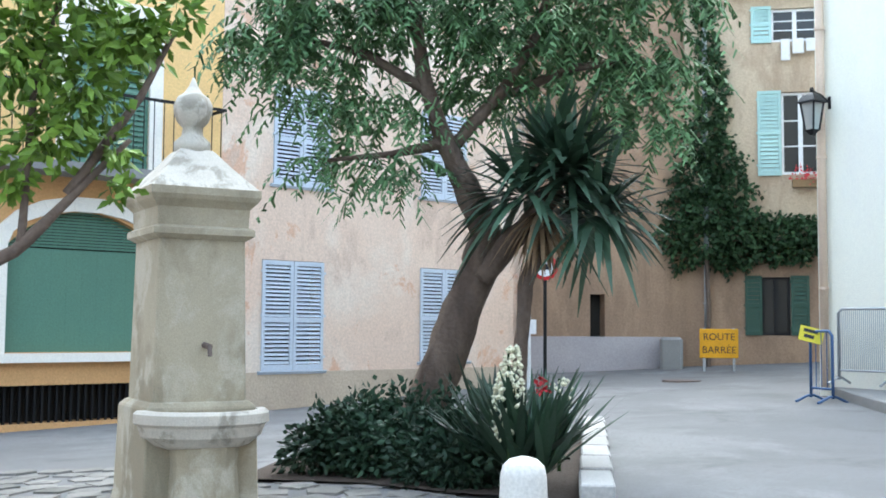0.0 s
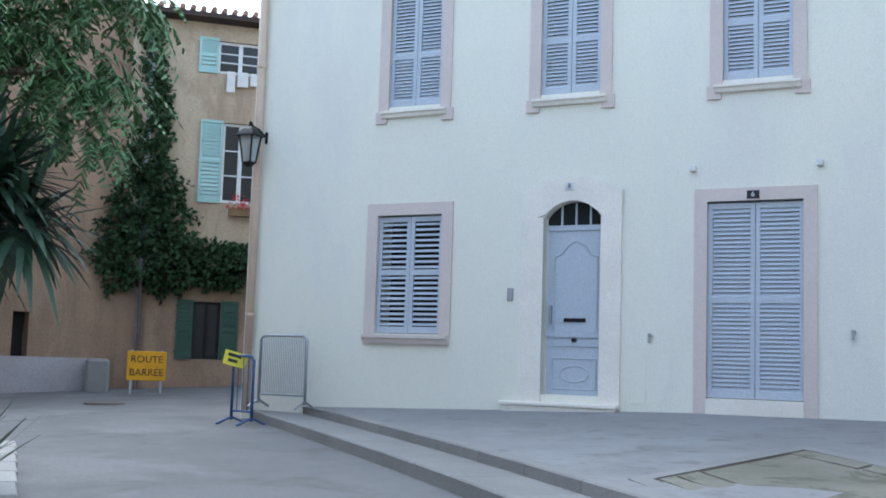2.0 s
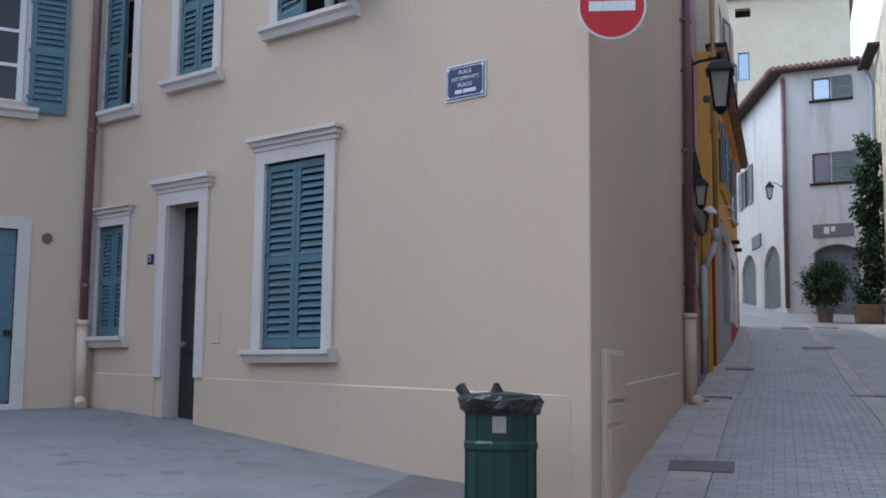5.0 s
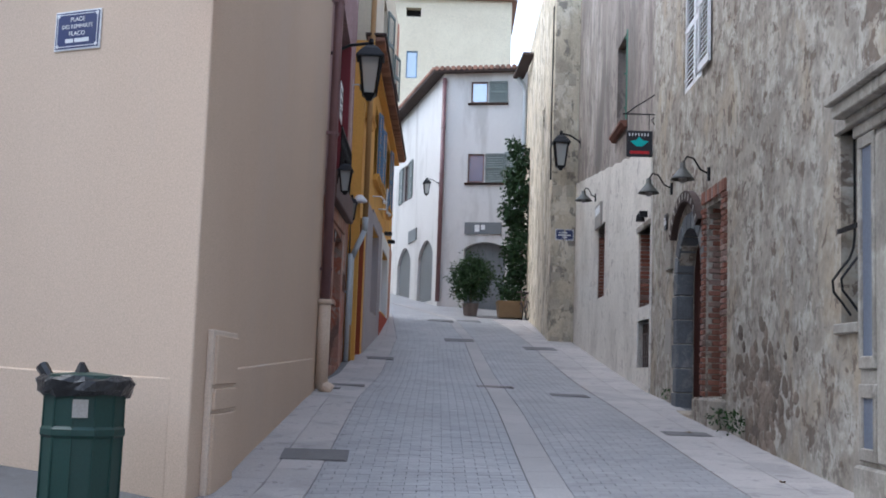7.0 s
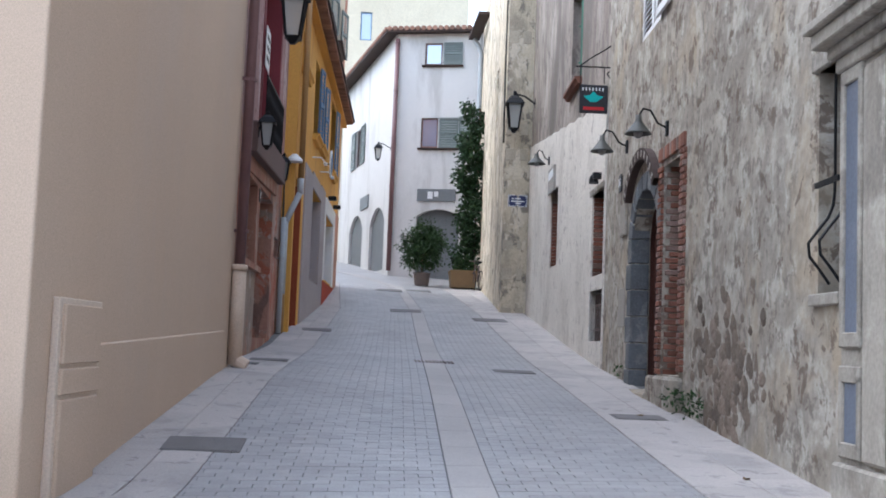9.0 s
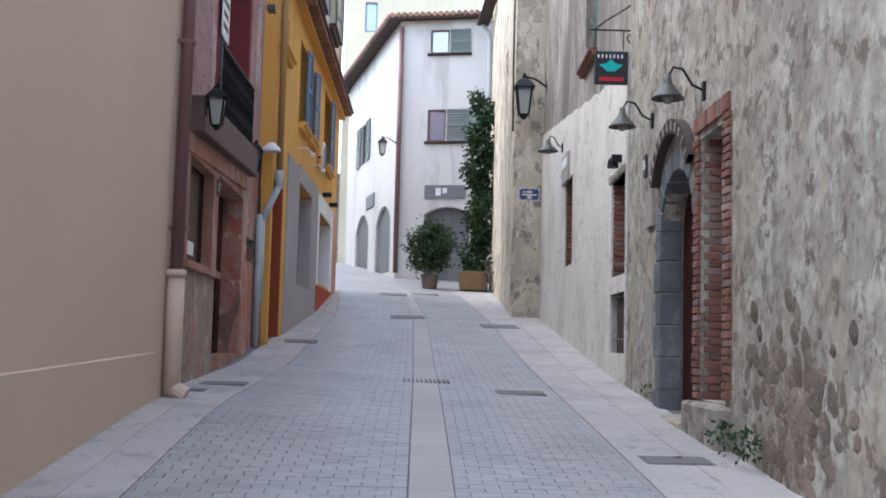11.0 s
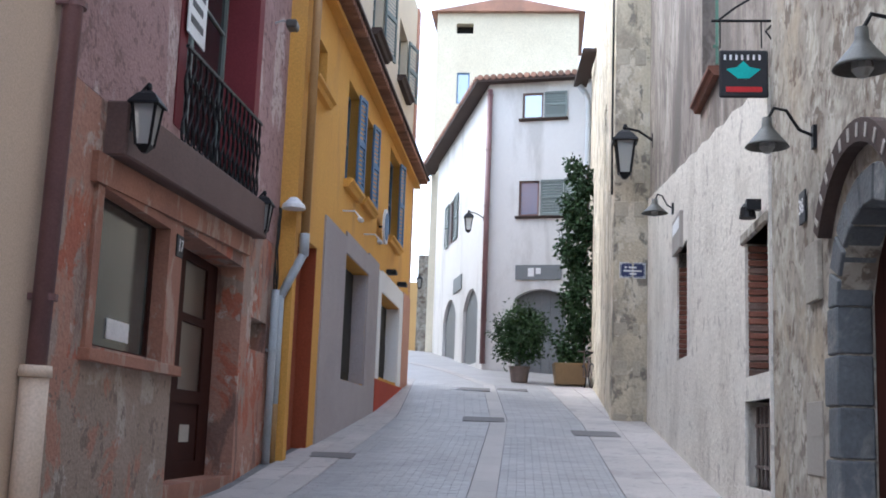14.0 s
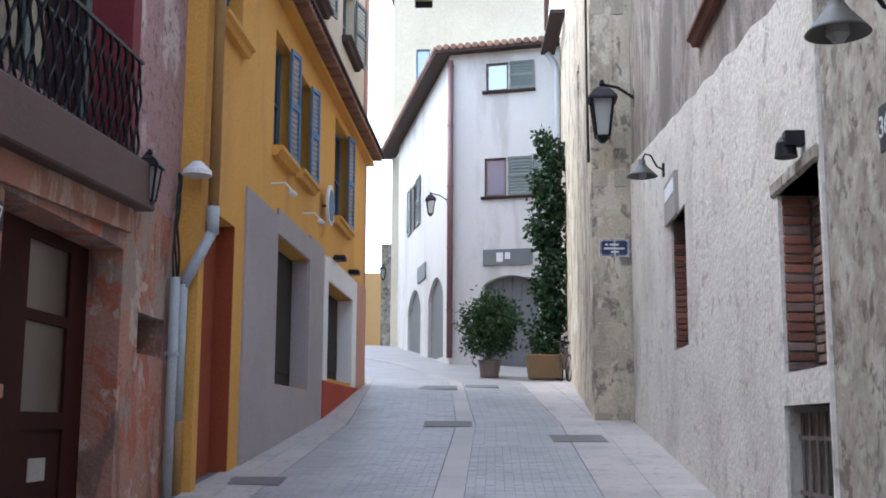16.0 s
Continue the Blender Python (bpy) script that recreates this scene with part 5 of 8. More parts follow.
bmesh.ops.recalc_face_normals(tile_bm, faces=tile_bm.faces)
TILE_ME = bpy.data.meshes.new("tile")
tile_bm.to_mesh(TILE_ME)
tile_bm.free()
TILE_ME.materials.append(M_TILE)
for k in range(70):
    piece("tile", TILE_ME, cor, pose(-0.4 + 0.2 * k, 0.0, 0.17))
for x, z in ((2.8, 5.38), (5.2, 5.42)):
    root = thing("shop_spotlight", at(F_OCHRE, x, -0.03, z), "white spotlight on a short arm over the shop", "spotlight", "shop spotlights")
    bm = B()
    tube(bm, [(0, 0, 0.1), (0, -0.2, 0.1), (0.06, -0.29, 0)], 0.014)
    part("arm", bm, M_SIGNWHITE, root)
    bm = B()
    box(bm, -0.05, 0.17, -0.34, -0.25, -0.06, 0.0)
    part("head", bm, M_SIGNWHITE, root, bevel=0.02)
for x in (8.6, 10.6):
    root = thing("shop_spotlight", at(F_OCHRE, x, -0.03, 5.3), "dark spotlight over the white shop front", "spotlight", "dark spotlights")
    bm = B()
    box(bm, -0.14, 0.14, -0.22, 0, -0.05, 0.05)
    part("head", bm, M_IRON, root, bevel=0.02)
root = thing("round_shop_sign", at(F_OCHRE, 7.3, 0, 5.75), "round pale sign plate on a bracket", "sign")
bm = B()
cyl(bm, (0, -0.16, 0.3), (0, -0.12, 0.3), 0.36, n=24)
part("disc", bm, M_SIGNWHITE, root)
bm = B()
cyl(bm, (0, -0.17, 0.3), (0, -0.16, 0.3), 0.28, n=24)
part("face", bm, M_SHUT_STEEL, root)
bm = B()
cyl(bm, (0, -0.12, 0.3), (0, 0, 0.3), 0.02)
part("bracket", bm, M_IRON, root)

# ---- the street's other side: old stone front, white low front, weathered upper wall ----
STONE_HOLES = [(5.32, 5.80, 1.87, 3.53), (6.85, 9.2, -0.2, 3.3), (-1.75, -0.12, 0.4, 2.95, 0.6), (0.1, 1.02, 1.15, 3.65), (-1.6, -0.3, 5.6, 7.6)]
wall("wall_old_stone", F_RIGHT, -4.05, 11.0, -0.5, 11, STONE_HOLES, M_STONEWALL, "old grey patched render over rubble stone", thick=0.5)
wall("dark_backing", at(F_RIGHT, 0, 0.85), -16, 11, -0.3, 11, [], M_DARK, "near-black sheet for the unlit rooms behind the old fronts", thick=0.1)
LOW_HOLES = [(-5.28, -4.1, 2.62, 3.98), (-5.35, -4.09, 1.55, 2.38), (-11.2, -9.98, 3.17, 4.85)]
wall("wall_weathered_upper", F_RIGHT, -16.2, -4.053, 0, 12, LOW_HOLES + [(-8.6, -7.3, 6.5, 8.4)], M_GREYSTREAK, "weathered streaked grey brown render", thick=0.5)
# white coat with sloping top edge
bm = B()
xs = sorted({-16.2, -4.053, *[h[k] for h in LOW_HOLES for k in (0, 1)]} | {-16.2 + 0.6 * k for k in range(20)})
zc = sorted({0.2, *[h[k] for h in LOW_HOLES for k in (2, 3)]})
for xa, xb in zip(xs, xs[1:]):
    wob = lambda x: 6.75 + (x + 16.2) / 12.15 * (5.35 - 6.75) + 0.025 * math.sin(5 * x)
    rows = zc + [None]
    for za, zb in zip(rows, rows[1:]):
        mx, mz = (xa + xb) / 2, za + 0.01
        if any(h[0] < mx < h[1] and h[2] < mz < h[3] for h in LOW_HOLES):
            continue
        ta, tb = (wob(xa), wob(xb)) if zb is None else (zb, zb)
        v = [bm.verts.new((x, y, z)) for y in (-0.03, 0.0) for x, z in ((xa, za), (xb, za), (xb, tb), (xa, ta))]
        bm.faces.new(v[:4])
        if zb is None:
            bm.faces.new((v[3], v[2], v[6], v[7]))
for h in LOW_HOLES:
    for x in h[:2]:
        bm.faces.new([bm.verts.new(c) for c in ((x, -0.03, h[2]), (x, 0.3, h[2]), (x, 0.3, h[3]), (x, -0.03, h[3]))])
    for z in h[2:4]:
        bm.faces.new([bm.verts.new(c) for c in ((h[0], -0.03, z), (h[0], 0.3, z), (h[1], 0.3, z), (h[1], -0.03, z))])
bm.faces.new([bm.verts.new(c) for c in ((-4.053, -0.03, 0.2), (-4.053, 0.0, 0.2), (-4.053, 0.0, 5.36), (-4.053, -0.03, 5.36))])
bmesh.ops.remove_doubles(bm, verts=bm.verts, dist=0.0005)
ob = part("wall_white_coat", bm, M_WHITEROUGH)
ob.matrix_world = F_RIGHT
tagged(ob, "rough white render coat with a slanting top edge", "wall", "", "structure")
_brick = {}
def brick_mesh(w, d, h, material):
    key = (round(w, 2), round(d, 2), round(h, 2), material.name)
    if key not in _brick:
        bm = B()
        box(bm, -w / 2, w / 2, 0, d, 0, h)
        bmesh.ops.bevel(bm, geom=[e for e in bm.edges], offset=0.006, segments=1, affect='EDGES')
        bmesh.ops.recalc_face_normals(bm, faces=bm.faces)
        me = bpy.data.meshes.new("brick")
        bm.to_mesh(me)
        bm.free()
        me.materials.append(material)
        _brick[key] = me
    return _brick[key]


rnd = random.Random(5)
def brick_courses(parent, xa, xb, y, za, zb, material, length=0.22, h=0.06, joint=0.014, depth=0.1, rx=0, jit=0.008):
    z, row = za, 0
    while z + h < zb + 0.01:
        x = xa
        first = length / 2 if row % 2 else length
        while x < xb - 0.01:
            w = min(first, xb - x)
            first = length
            if w > 0.03:
                piece("brick", brick_mesh(w - joint, depth, h, material if rnd.random() < 0.7 else M_BRICKPALE), parent, pose(x + w / 2, y + rnd.uniform(-jit, jit), z, rnd.uniform(-1, 1), rnd.uniform(-1.5, 1.5), 0))
            x += w
        z += h + joint
        row += 1


# brick niche beside the arched door
root = thing("brick_niche", F_RIGHT, "tall blind niche lined with worn red bricks", "niche", kind="structure")
bm = B()
box(bm, 0.1, 1.02, 0.42, 0.5, 1.1, 3.7)
part("back", bm, M_MORTAR, root)
brick_courses(root, -0.12, 0.1, -0.035, 1.15, 3.7, M_BRICK, 0.22)
brick_courses(root, 1.02, 1.24, -0.035, 1.2, 3.7, M_BRICK, 0.22)
brick_courses(root, -0.1, 1.2, -0.03, 3.72, 3.9, M_BRICK, 0.11, 0.16)
brick_courses(root, 0.1, 1.02, 0.36, 1.15, 2.15, M_BRICK, 0.22)
brick_courses(root, 0.1, 1.02, 0.36, 2.17, 3.65, M_BRICKPALE, 0.22)
side = new("side_courses")
side.parent = root
side.matrix_basis = pose(0.1, 0.02, 0, 0, 0, 90)
z = 1.15
k = 0
while z < 3.62:
    for q in range(2):
        piece("brick", brick_mesh(0.16, 0.03, 0.06, M_BRICK if z < 2.2 or rnd.random() < 0.6 else M_BRICKPALE), side, pose(0.09 + 0.175 * q + (0.05 if k % 2 else 0), -0.02 + rnd.uniform(-0.008, 0.006), z))
    z += 0.074
    k += 1
bm = B()
box(bm, -0.12, 1.2, -0.14, 0.4, 0.55, 1.13)
part("stone_step", bm, M_STONEWALL, root, bevel=0.03)
# arched stone doorway
arch = thing("stone_archway", F_RIGHT, "arched doorway of blue grey basalt blocks", "doorway", kind="structure")
z = 0.45
k = 0
while z < 2.9:
    h = min(0.36, 2.95 - z)
    w = 0.34 if k % 2 else 0.24
    bm = B()
    box(bm, -1.75 - w, -1.75 + 0.02, -0.03, 0.22, z, z + h - 0.012)
    part("stone_block", bm, M_BLUESTONE, arch, bevel=0.012)
    bm = B()
    box(bm, -0.12, -0.125 + 0.02, -0.02, 0.30, z, z + h - 0.012)
    part("stone_block", bm, M_BLUESTONE, arch)
    z += h
    k += 1
def arch_ring(parent, xa, xb, zs, rise, t, n, y0, y1, material, name="voussoir", bev=0.01, gapf=0.06):
    c, w = (xa + xb) / 2, (xb - xa) / 2
    for k in range(n):
        bm = B()
        a0 = math.pi * (k + gapf) / n
        a1 = math.pi * (k + 1 - gapf) / n
        v = []
        for y in (y0, y1):
            for a, r in ((a0, 0), (a1, 0), (a1, t), (a0, t)):
                v.append(bm.verts.new((c + (w + r) * math.cos(a), y, zs + (rise + r) * math.sin(a))))
        for f in ((0, 1, 2, 3), (7, 6, 5, 4), (0, 4, 5, 1), (1, 5, 6, 2), (2, 6, 7, 3), (3, 7, 4, 0)):
            bm.faces.new([v[q] for q in f])
        part(name, bm, material, parent, bevel=bev)
arch_ring(arch, -1.72, -0.15, 2.93, 0.58, 0.24, 9, -0.03, 0.22, M_BLUESTONE)
bm = B()
for k in range(16):
    a0, a1 = math.pi * (0.17 + 0.66 * k / 16), math.pi * (0.17 + 0.66 * (k + 1) / 16)
    v = [bm.verts.new((-1.05 + (1.02 + r) * math.cos(a), y, 2.98 + (0.93 + r) * math.sin(a))) for y in (-0.1, 0.02) for a, r in ((a0, 0), (a1, 0), (a1, 0.15), (a0, 0.15))]
    for f in ((0, 1, 2, 3), (7, 6, 5, 4), (0, 4, 5, 1), (2, 6, 7, 3)):
        bm.faces.new([v[q] for q in f])
bmesh.ops.remove_doubles(bm, verts=bm.verts, dist=0.0005)
part("arched_sign_board", bm, M_EAVE, arch, "dark arched sign board with worn letters")
for k in range(11):
    a = math.pi * (0.2 + 0.6 * k / 10)
    bm = B()
    box(bm, -0.02, 0.02, -0.006, 0.0, -0.045, 0.045)
    ob = part("letter_bar", bm, M_METER, arch)
    ob.matrix_basis = pose(-1.05 + 1.095 * math.cos(a), -0.101, 2.98 + 1.005 * math.sin(a), 0, 90 - math.degrees(a), 0)
door = thing("door_8", at(F_RIGHT, -1.72, 0.23, 0.5), "old dark wooden plank door under the arch", "door", kind="structure")
for k in range(7):
    bm = B()
    x0 = 0.225 * k
    zt = arch_z(0.0, 1.58, 2.45, 0.58, x0 + 0.11) + 0.15
    box(bm, x0, x0 + 0.218, 0, 0.05, 0, zt)
    part("plank", bm, M_DOORWOOD, door)
bm = B()
box(bm, 0.9, 1.0, -0.012, 0, 0.95, 1.15)
part("notice", bm, M_SHUT_STEEL, door)
bm = B()
box(bm, -1.9, -0.1, -0.16, 0.5, 0.2, 0.92)
ob = part("doorstep", bm, M_STONEWALL, bevel=0.03)
ob.matrix_world = F_RIGHT
tagged(ob, "worn stone step below the arched door", "doorstep", "", "structure")
# brick window, barred window and slot in the white front
root = thing("brick_window", F_RIGHT, "narrow window blocked with rough old bricks", "window", kind="structure")
brick_courses(root, -5.28, -4.1, 0.22, 2.62, 3.98, M_BRICKPALE, 0.22, 0.06)
side = new("side_courses")
side.parent = root
side.matrix_basis = pose(-5.28, 0.0, 0, 0, 0, 90)
z = 2.64
while z < 3.95:
    piece("brick", brick_mesh(0.2, 0.03, 0.06, M_BRICK if rnd.random() < 0.5 else M_BRICKPALE), side, pose(0.1, -0.03 + rnd.uniform(-0.008, 0.008), z))
    z += 0.074
bm = B()
box(bm, -5.42, -4.06, -0.06, 0.02, 3.98, 4.10)
part("lintel", bm, M_STONEWALL, root, bevel=0.02)
root = thing("slot_window", F_RIGHT, "tall narrow opening blocked with red bricks", "window", kind="structure")
brick_courses(root, -11.2, -9.98, 0.2, 3.17, 4.6, M_BRICK, 0.22, 0.06)
side = new("side_courses")
side.parent = root
side.matrix_basis = pose(-11.2, 0.0, 0, 0, 0, 90)
z = 3.22
while z < 4.6:
    piece("brick", brick_mesh(0.2, 0.03, 0.06, M_BRICK), side, pose(0.1, -0.03, z))
    z += 0.074
root = thing("window_grille", at(F_RIGHT, -5.37, 0.08, 1.55), "rusty iron bars over a cellar window", "grille")
for k in range(6):
    bm = B()
    cyl(bm, (0.12 + 0.21 * k, 0, 0), (0.12 + 0.21 * k, 0, 0.78), 0.018, n=6)
    part("bar", bm, M_RUST, root)
for z in (0.18, 0.58):
    bm = B()
    box(bm, 0, 1.3, -0.012, 0.012, z, z + 0.03)
    part("cross_bar", bm, M_RUST, root)
# upper window with brick frame in the weathered wall
root = thing("window_surround", F_RIGHT, "upper window with brick edge", "window surround", kind="structure")
sill(root, -8.8, -7.1, 6.5, M_BRICK, 0.14, 0.12)
shutter_open(F_RIGHT, -7.2, 6.55, 0.65, 1.85, M_SHUT_GREEN, "dark green open shutter high on the wall", turn=70, out=0.03)
shutter_open(F_RIGHT, -0.3, 5.62, 0.66, 1.95, M_FRAMEWHITE, "white louvred shutter folded to the stone wall", pitch=0.07)
shutters_closed(F_RIGHT, -1.6, -0.3, 5.6, 7.6, M_FRAMEWHITE, "white louvred shutters on the old stone front")
# stone pilaster door case
case = thing("stone_door_case", F_RIGHT, "grey carved limestone door case with pilaster and cornice", "door case", kind="structure")
bm = B()
box(bm, 5.95, 6.88, -0.13, 0.02, -0.3, 0.72)
part("pedestal", bm, M_PILASTER, case, bevel=0.02)
bm = B()
box(bm, 6.0, 6.82, -0.08, 0.02, 0.72, 3.35)
part("shaft", bm, M_PILASTER, case)
for xa, xb in ((6.02, 6.08), (6.32, 6.38)):
    bm = B()
    box(bm, xa, xb, -0.11, -0.08, 0.82, 1.3)
    box(bm, xa, xb, -0.11, -0.08, 1.55, 3.3)
    part("panel_moulding", bm, M_PILASTER, case, bevel=0.008)
for z0, z1 in ((0.76, 0.86), (1.25, 1.36), (1.48, 1.58), (3.25, 3.35)):
    bm = B()
    box(bm, 6.02, 6.38, -0.11, -0.08, z0, z1)
    part("panel_moulding", bm, M_PILASTER, case, bevel=0.008)
# blue-grey base paints the bluish reflection seen in the recessed panels
M_BLUE_INSET = mat("bluish_reflection_panel", (0.15, 0.17, 0.215), (0.10, 0.115, 0.15), 3, 40, 0.5, 0.08, spec=0.4)
for z0, z1 in ((0.86, 1.25), (1.58, 3.25)):
    bm = B()
    box(bm, 6.08, 6.32, -0.088, -0.08, z0, z1)
    part("inset_panel", bm, M_BLUE_INSET, case, "inset panel with a bluish reflection put into its colour")
bm = B()
box(bm, 6.45, 6.82, -0.13, -0.08, 0.75, 3.3)
part("column", bm, M_PILASTER, case, bevel=0.03)
bm = B()
tube(bm, [(6.84, -0.1, 0.75), (6.84, -0.1, 3.3)], 0.035, 8)
part("corner_roll", bm, M_PILASTER, case, smooth=True)
for o, z0, z1 in ((0.13, 3.35, 3.45), (0.18, 3.45, 3.53), (0.27, 3.53, 3.64), (0.32, 3.64, 3.71)):
    bm = B()
    box(bm, 6.0 - (o - 0.1) * 0.7, 9.6, -o, 0.02, z0, z1)
    part("cornice", bm, M_PILASTER, case, bevel=0.01)
bm = B()
box(bm, 6.83, 6.86, 0.0, 0.5, -0.2, 3.3)
part("reveal", bm, M_PILASTER, case)
door = thing("door_9", at(F_RIGHT, 6.86, 0.42, 0.2), "brown carved wooden door deep in the stone case", "door", kind="structure")
bm = B()
box(bm, 0, 2.34, 0, 0.06, 0, 3.08)
part("door_leaf", bm, M_BROWNDOOR, door)
for x in (0.12, 1.25):
    for z0, z1 in ((0.15, 0.9), (1.05, 2.85)):
        bm = B()
        box(bm, x, x + 0.95, -0.025, 0, z0, z1)
        part("panel", bm, M_BROWNDOOR, door, bevel=0.01)
bm = B()
box(bm, 6.86, 9.3, -0.3, 0.5, -0.2, 0.38)
ob = part("doorstep", bm, M_PILASTER, bevel=0.02)
ob.matrix_world = F_RIGHT
tagged(ob, "pale stone doorstep of the carved door", "doorstep", "", "structure")
bm = B()
box(bm, 5.25, 5.83, -0.04, 0.3, 3.53, 3.66)
box(bm, 5.25, 5.83, -0.05, 0.3, 1.78, 1.87)
ob = part("trim", bm, M_PILASTER, bevel=0.01)
ob.matrix_world = F_RIGHT
tagged(ob, "stone sill and lintel of the barred window", "trim", "", "structure")
root = thing("window_grille", at(F_RIGHT, 5.34, -0.02, 1.9), "curled wrought iron grille on a small window", "grille")
for s in (0.12, 0.34):
    bm = B()
    tube(bm, [(s, 0.09 - 0.2 * math.exp(-((q - 2.6) / 2.0) ** 2), 0.04 + 1.55 * q / 16) for q in range(17)], 0.012, 6)
    part("bar", bm, M_IRON, root)
bm = B()
box(bm, 0, 0.46, -0.02, 0, 0.75, 0.79)
part("cross_bar", bm, M_IRON, root)
# cone lamps
def cone_lamp(m, label, s=1.0, reach=0.4):
    root = thing("cone_wall_lamp", m, label, "wall lamp", "cone wall lamps")
    bm = B()
    box(bm, -0.04, 0.04, -0.03, 0, -0.1, 0.08)
    tube(bm, [(0, -0.02, 0), (0, -reach * 0.35, 0.05), (0, -reach * 0.6, 0.2), (0, -reach * 0.85, 0.22), (0, -reach, 0.12)], 0.014)
    part("arm", bm, M_IRON, root)
    bm = B()
    lathe(bm, [(0.05 * s, 0.14), (0.055 * s, 0.07), (0.09 * s, 0.03), (0.20 * s, -0.07), (0.225 * s, -0.095), (0.21 * s, -0.095), (0.05 * s, 0.03)], 0, -reach, n=24)
    part("shade", bm, M_SHADE, root, "grey enamel cone shade", smooth=True)
    bm = B()
    lathe(bm, [(0.03, -0.14), (0.06, -0.1), (0.05, 0.0)], 0, -reach, n=10)
    part("bulb", bm, M_LAMPGLASS, root)
cone_lamp(at(F_RIGHT, -2.34, -0.0, 4.33), "grey cone lamp on a swan neck arm", 0.75, 0.37)
cone_lamp(at(F_RIGHT, 0.24, -0.0, 4.10), "grey cone lamp on a swan neck arm", 0.72, 0.36)
cone_lamp(at(F_RIGHT, -11.7, -0.03, 5.66), "grey cone lamp on a swan neck arm", 0.95, 0.3)
wall_lantern(at(F_RIGHT, -15.4, -0.02, 7.76), 1.2, "large black street lantern on a wall bracket", "street lanterns", 0.54, 0.25)
# hanging shop sign
root = thing("hanging_sign", at(F_RIGHT, -4.0, 0.07, 5.14), "dark hanging shop sign with a teal emblem", "sign")
bm = B()
box(bm, -0.02, 0.02, -0.55, -0.1, 0, 0.46)
part("board", bm, M_SIGNBLACK, root, bevel=0.015)
for sx in (0.021, -0.021):
    bm = B()
    v = [bm.verts.new((sx * 1.15, -0.33 + a, 0.25 + b)) for a, b in ((-0.16, 0.02), (-0.05, -0.07), (0.05, -0.07), (0.16, 0.02), (0.06, 0.04), (0.0, 0.1), (-0.06, 0.04))]
    bm.faces.new(v)
    part("emblem", bm, M_TEAL, root)
    for k in range(7):
        bm = B()
        box(bm, sx, sx * 1.2, -0.51 + 0.053 * k, -0.49 + 0.053 * k, 0.36, 0.41)
        part("letter_bar", bm, M_SIGNWHITE, root)
    bm = B()
    box(bm, sx, sx * 1.2, -0.49, -0.16, 0.05, 0.10)
    part("red_band", bm, M_SIGNRED, root)
bm = B()
cyl(bm, (0, 0, 0.75), (0, -0.62, 0.75), 0.014, n=6)
tube(bm, [(0, 0, 1.15), (0, -0.18, 1.02), (0, -0.4, 0.88), (0, -0.55, 0.76)], 0.012)
tube(bm, [(0, -0.02, 0.75), (0, -0.12, 0.65), (0, -0.05, 0.55), (0, -0.0, 0.6)], 0.012)
cyl(bm, (0, -0.54, 0.75), (0, -0.54, 0.48), 0.008, n=5)
cyl(bm, (0, -0.16, 0.75), (0, -0.16, 0.48), 0.008, n=5)
part("bracket", bm, M_IRON, root)
plate(F_RIGHT, -2.85, -0.012, 3.72, 0.2, 0.26, M_SIGNBLACK, None, "dark house number plate thirty six", "36", M_SIGNWHITE, 0.17)
bm = B()
box(bm, -2.6, -2.2, -0.04, 0, 3.05, 3.5)
ob = part("wall_board", bm, M_PILASTER, bevel=0.006)
ob.matrix_world = F_RIGHT
tagged(ob, "small grey brown board on the stone wall", "board")
hatch(F_RIGHT, -2.75, 1.75, 0.5, 0.55, M_METER, "grey meter box on the old stone wall")
root = thing("wall_flood_lamp", at(F_RIGHT, -4.5, -0.03, 4.13) @ Matrix.Scale(0.68, 4), "dark flood lamp above the brick window", "lamp")
bm = B()
lathe(bm, [(0.06, 0.16), (0.1, 0.1), (0.12, -0.05)], 0, -0.16, n=12)
part("hood", bm, M_IRON, root)
bm = B()
box(bm, 0.02, 0.16, -0.2, 0, 0.05, 0.2)
part("housing", bm, M_IRON, root)
root = thing("wall_notice", at(F_RIGHT, -11.45, -0.03, 4.82), "pale framed notice above the slot window", "notice")
bm = B()
box(bm, 0, 1.0, -0.05, 0, 0, 0.55)
part("board", bm, M_METER, root)
bm = B()
box(bm, 0.1, 0.9, -0.056, -0.05, 0.3, 0.48)
part("face", bm, M_SIGNWHITE, root)

# ---- cream house with the blue street sign ----
wall("wall_cream_front", F_CREAMF, 0.0, 2.6, 0.8, 14, [], M_CREAMHOUSE, "aged cream stone house front", thick=0.4)
wall("wall_cream_side", F_CREAMS, -12.9, -0.0, 0.8, 14, [(-4.2, -3.4, 8.2, 9.8)], M_CREAMHOUSE, "aged cream render on the side wall", thick=0.4)
plate(F_CREAMF, 0.12, -0.004, 5.15, 0.52, 0.32, M_SIGNBLUE, M_SIGNWHITE, "navy enamel street name plate with white border", "", M_SIGNWHITE, 0.05, "street_sign")
sg = bpy.data.objects[[o.name for o in bpy.data.objects if o.name.startswith("street_sign")][-1]]
for z0, x0, x1 in ((0.2, 0.18, 0.34), (0.2, 0.1, 0.15), (0.13, 0.08, 0.44), (0.07, 0.2, 0.34)):
    bm = B()
    box(bm, x0, x1, -0.018, -0.0155, z0, z0 + 0.035)
    part("letter_bar", bm, M_SIGNWHITE, sg)
root = thing("quoin_blocks", F_CREAMF, "grey weathered stone blocks in the cream front", "stone blocks", kind="structure")
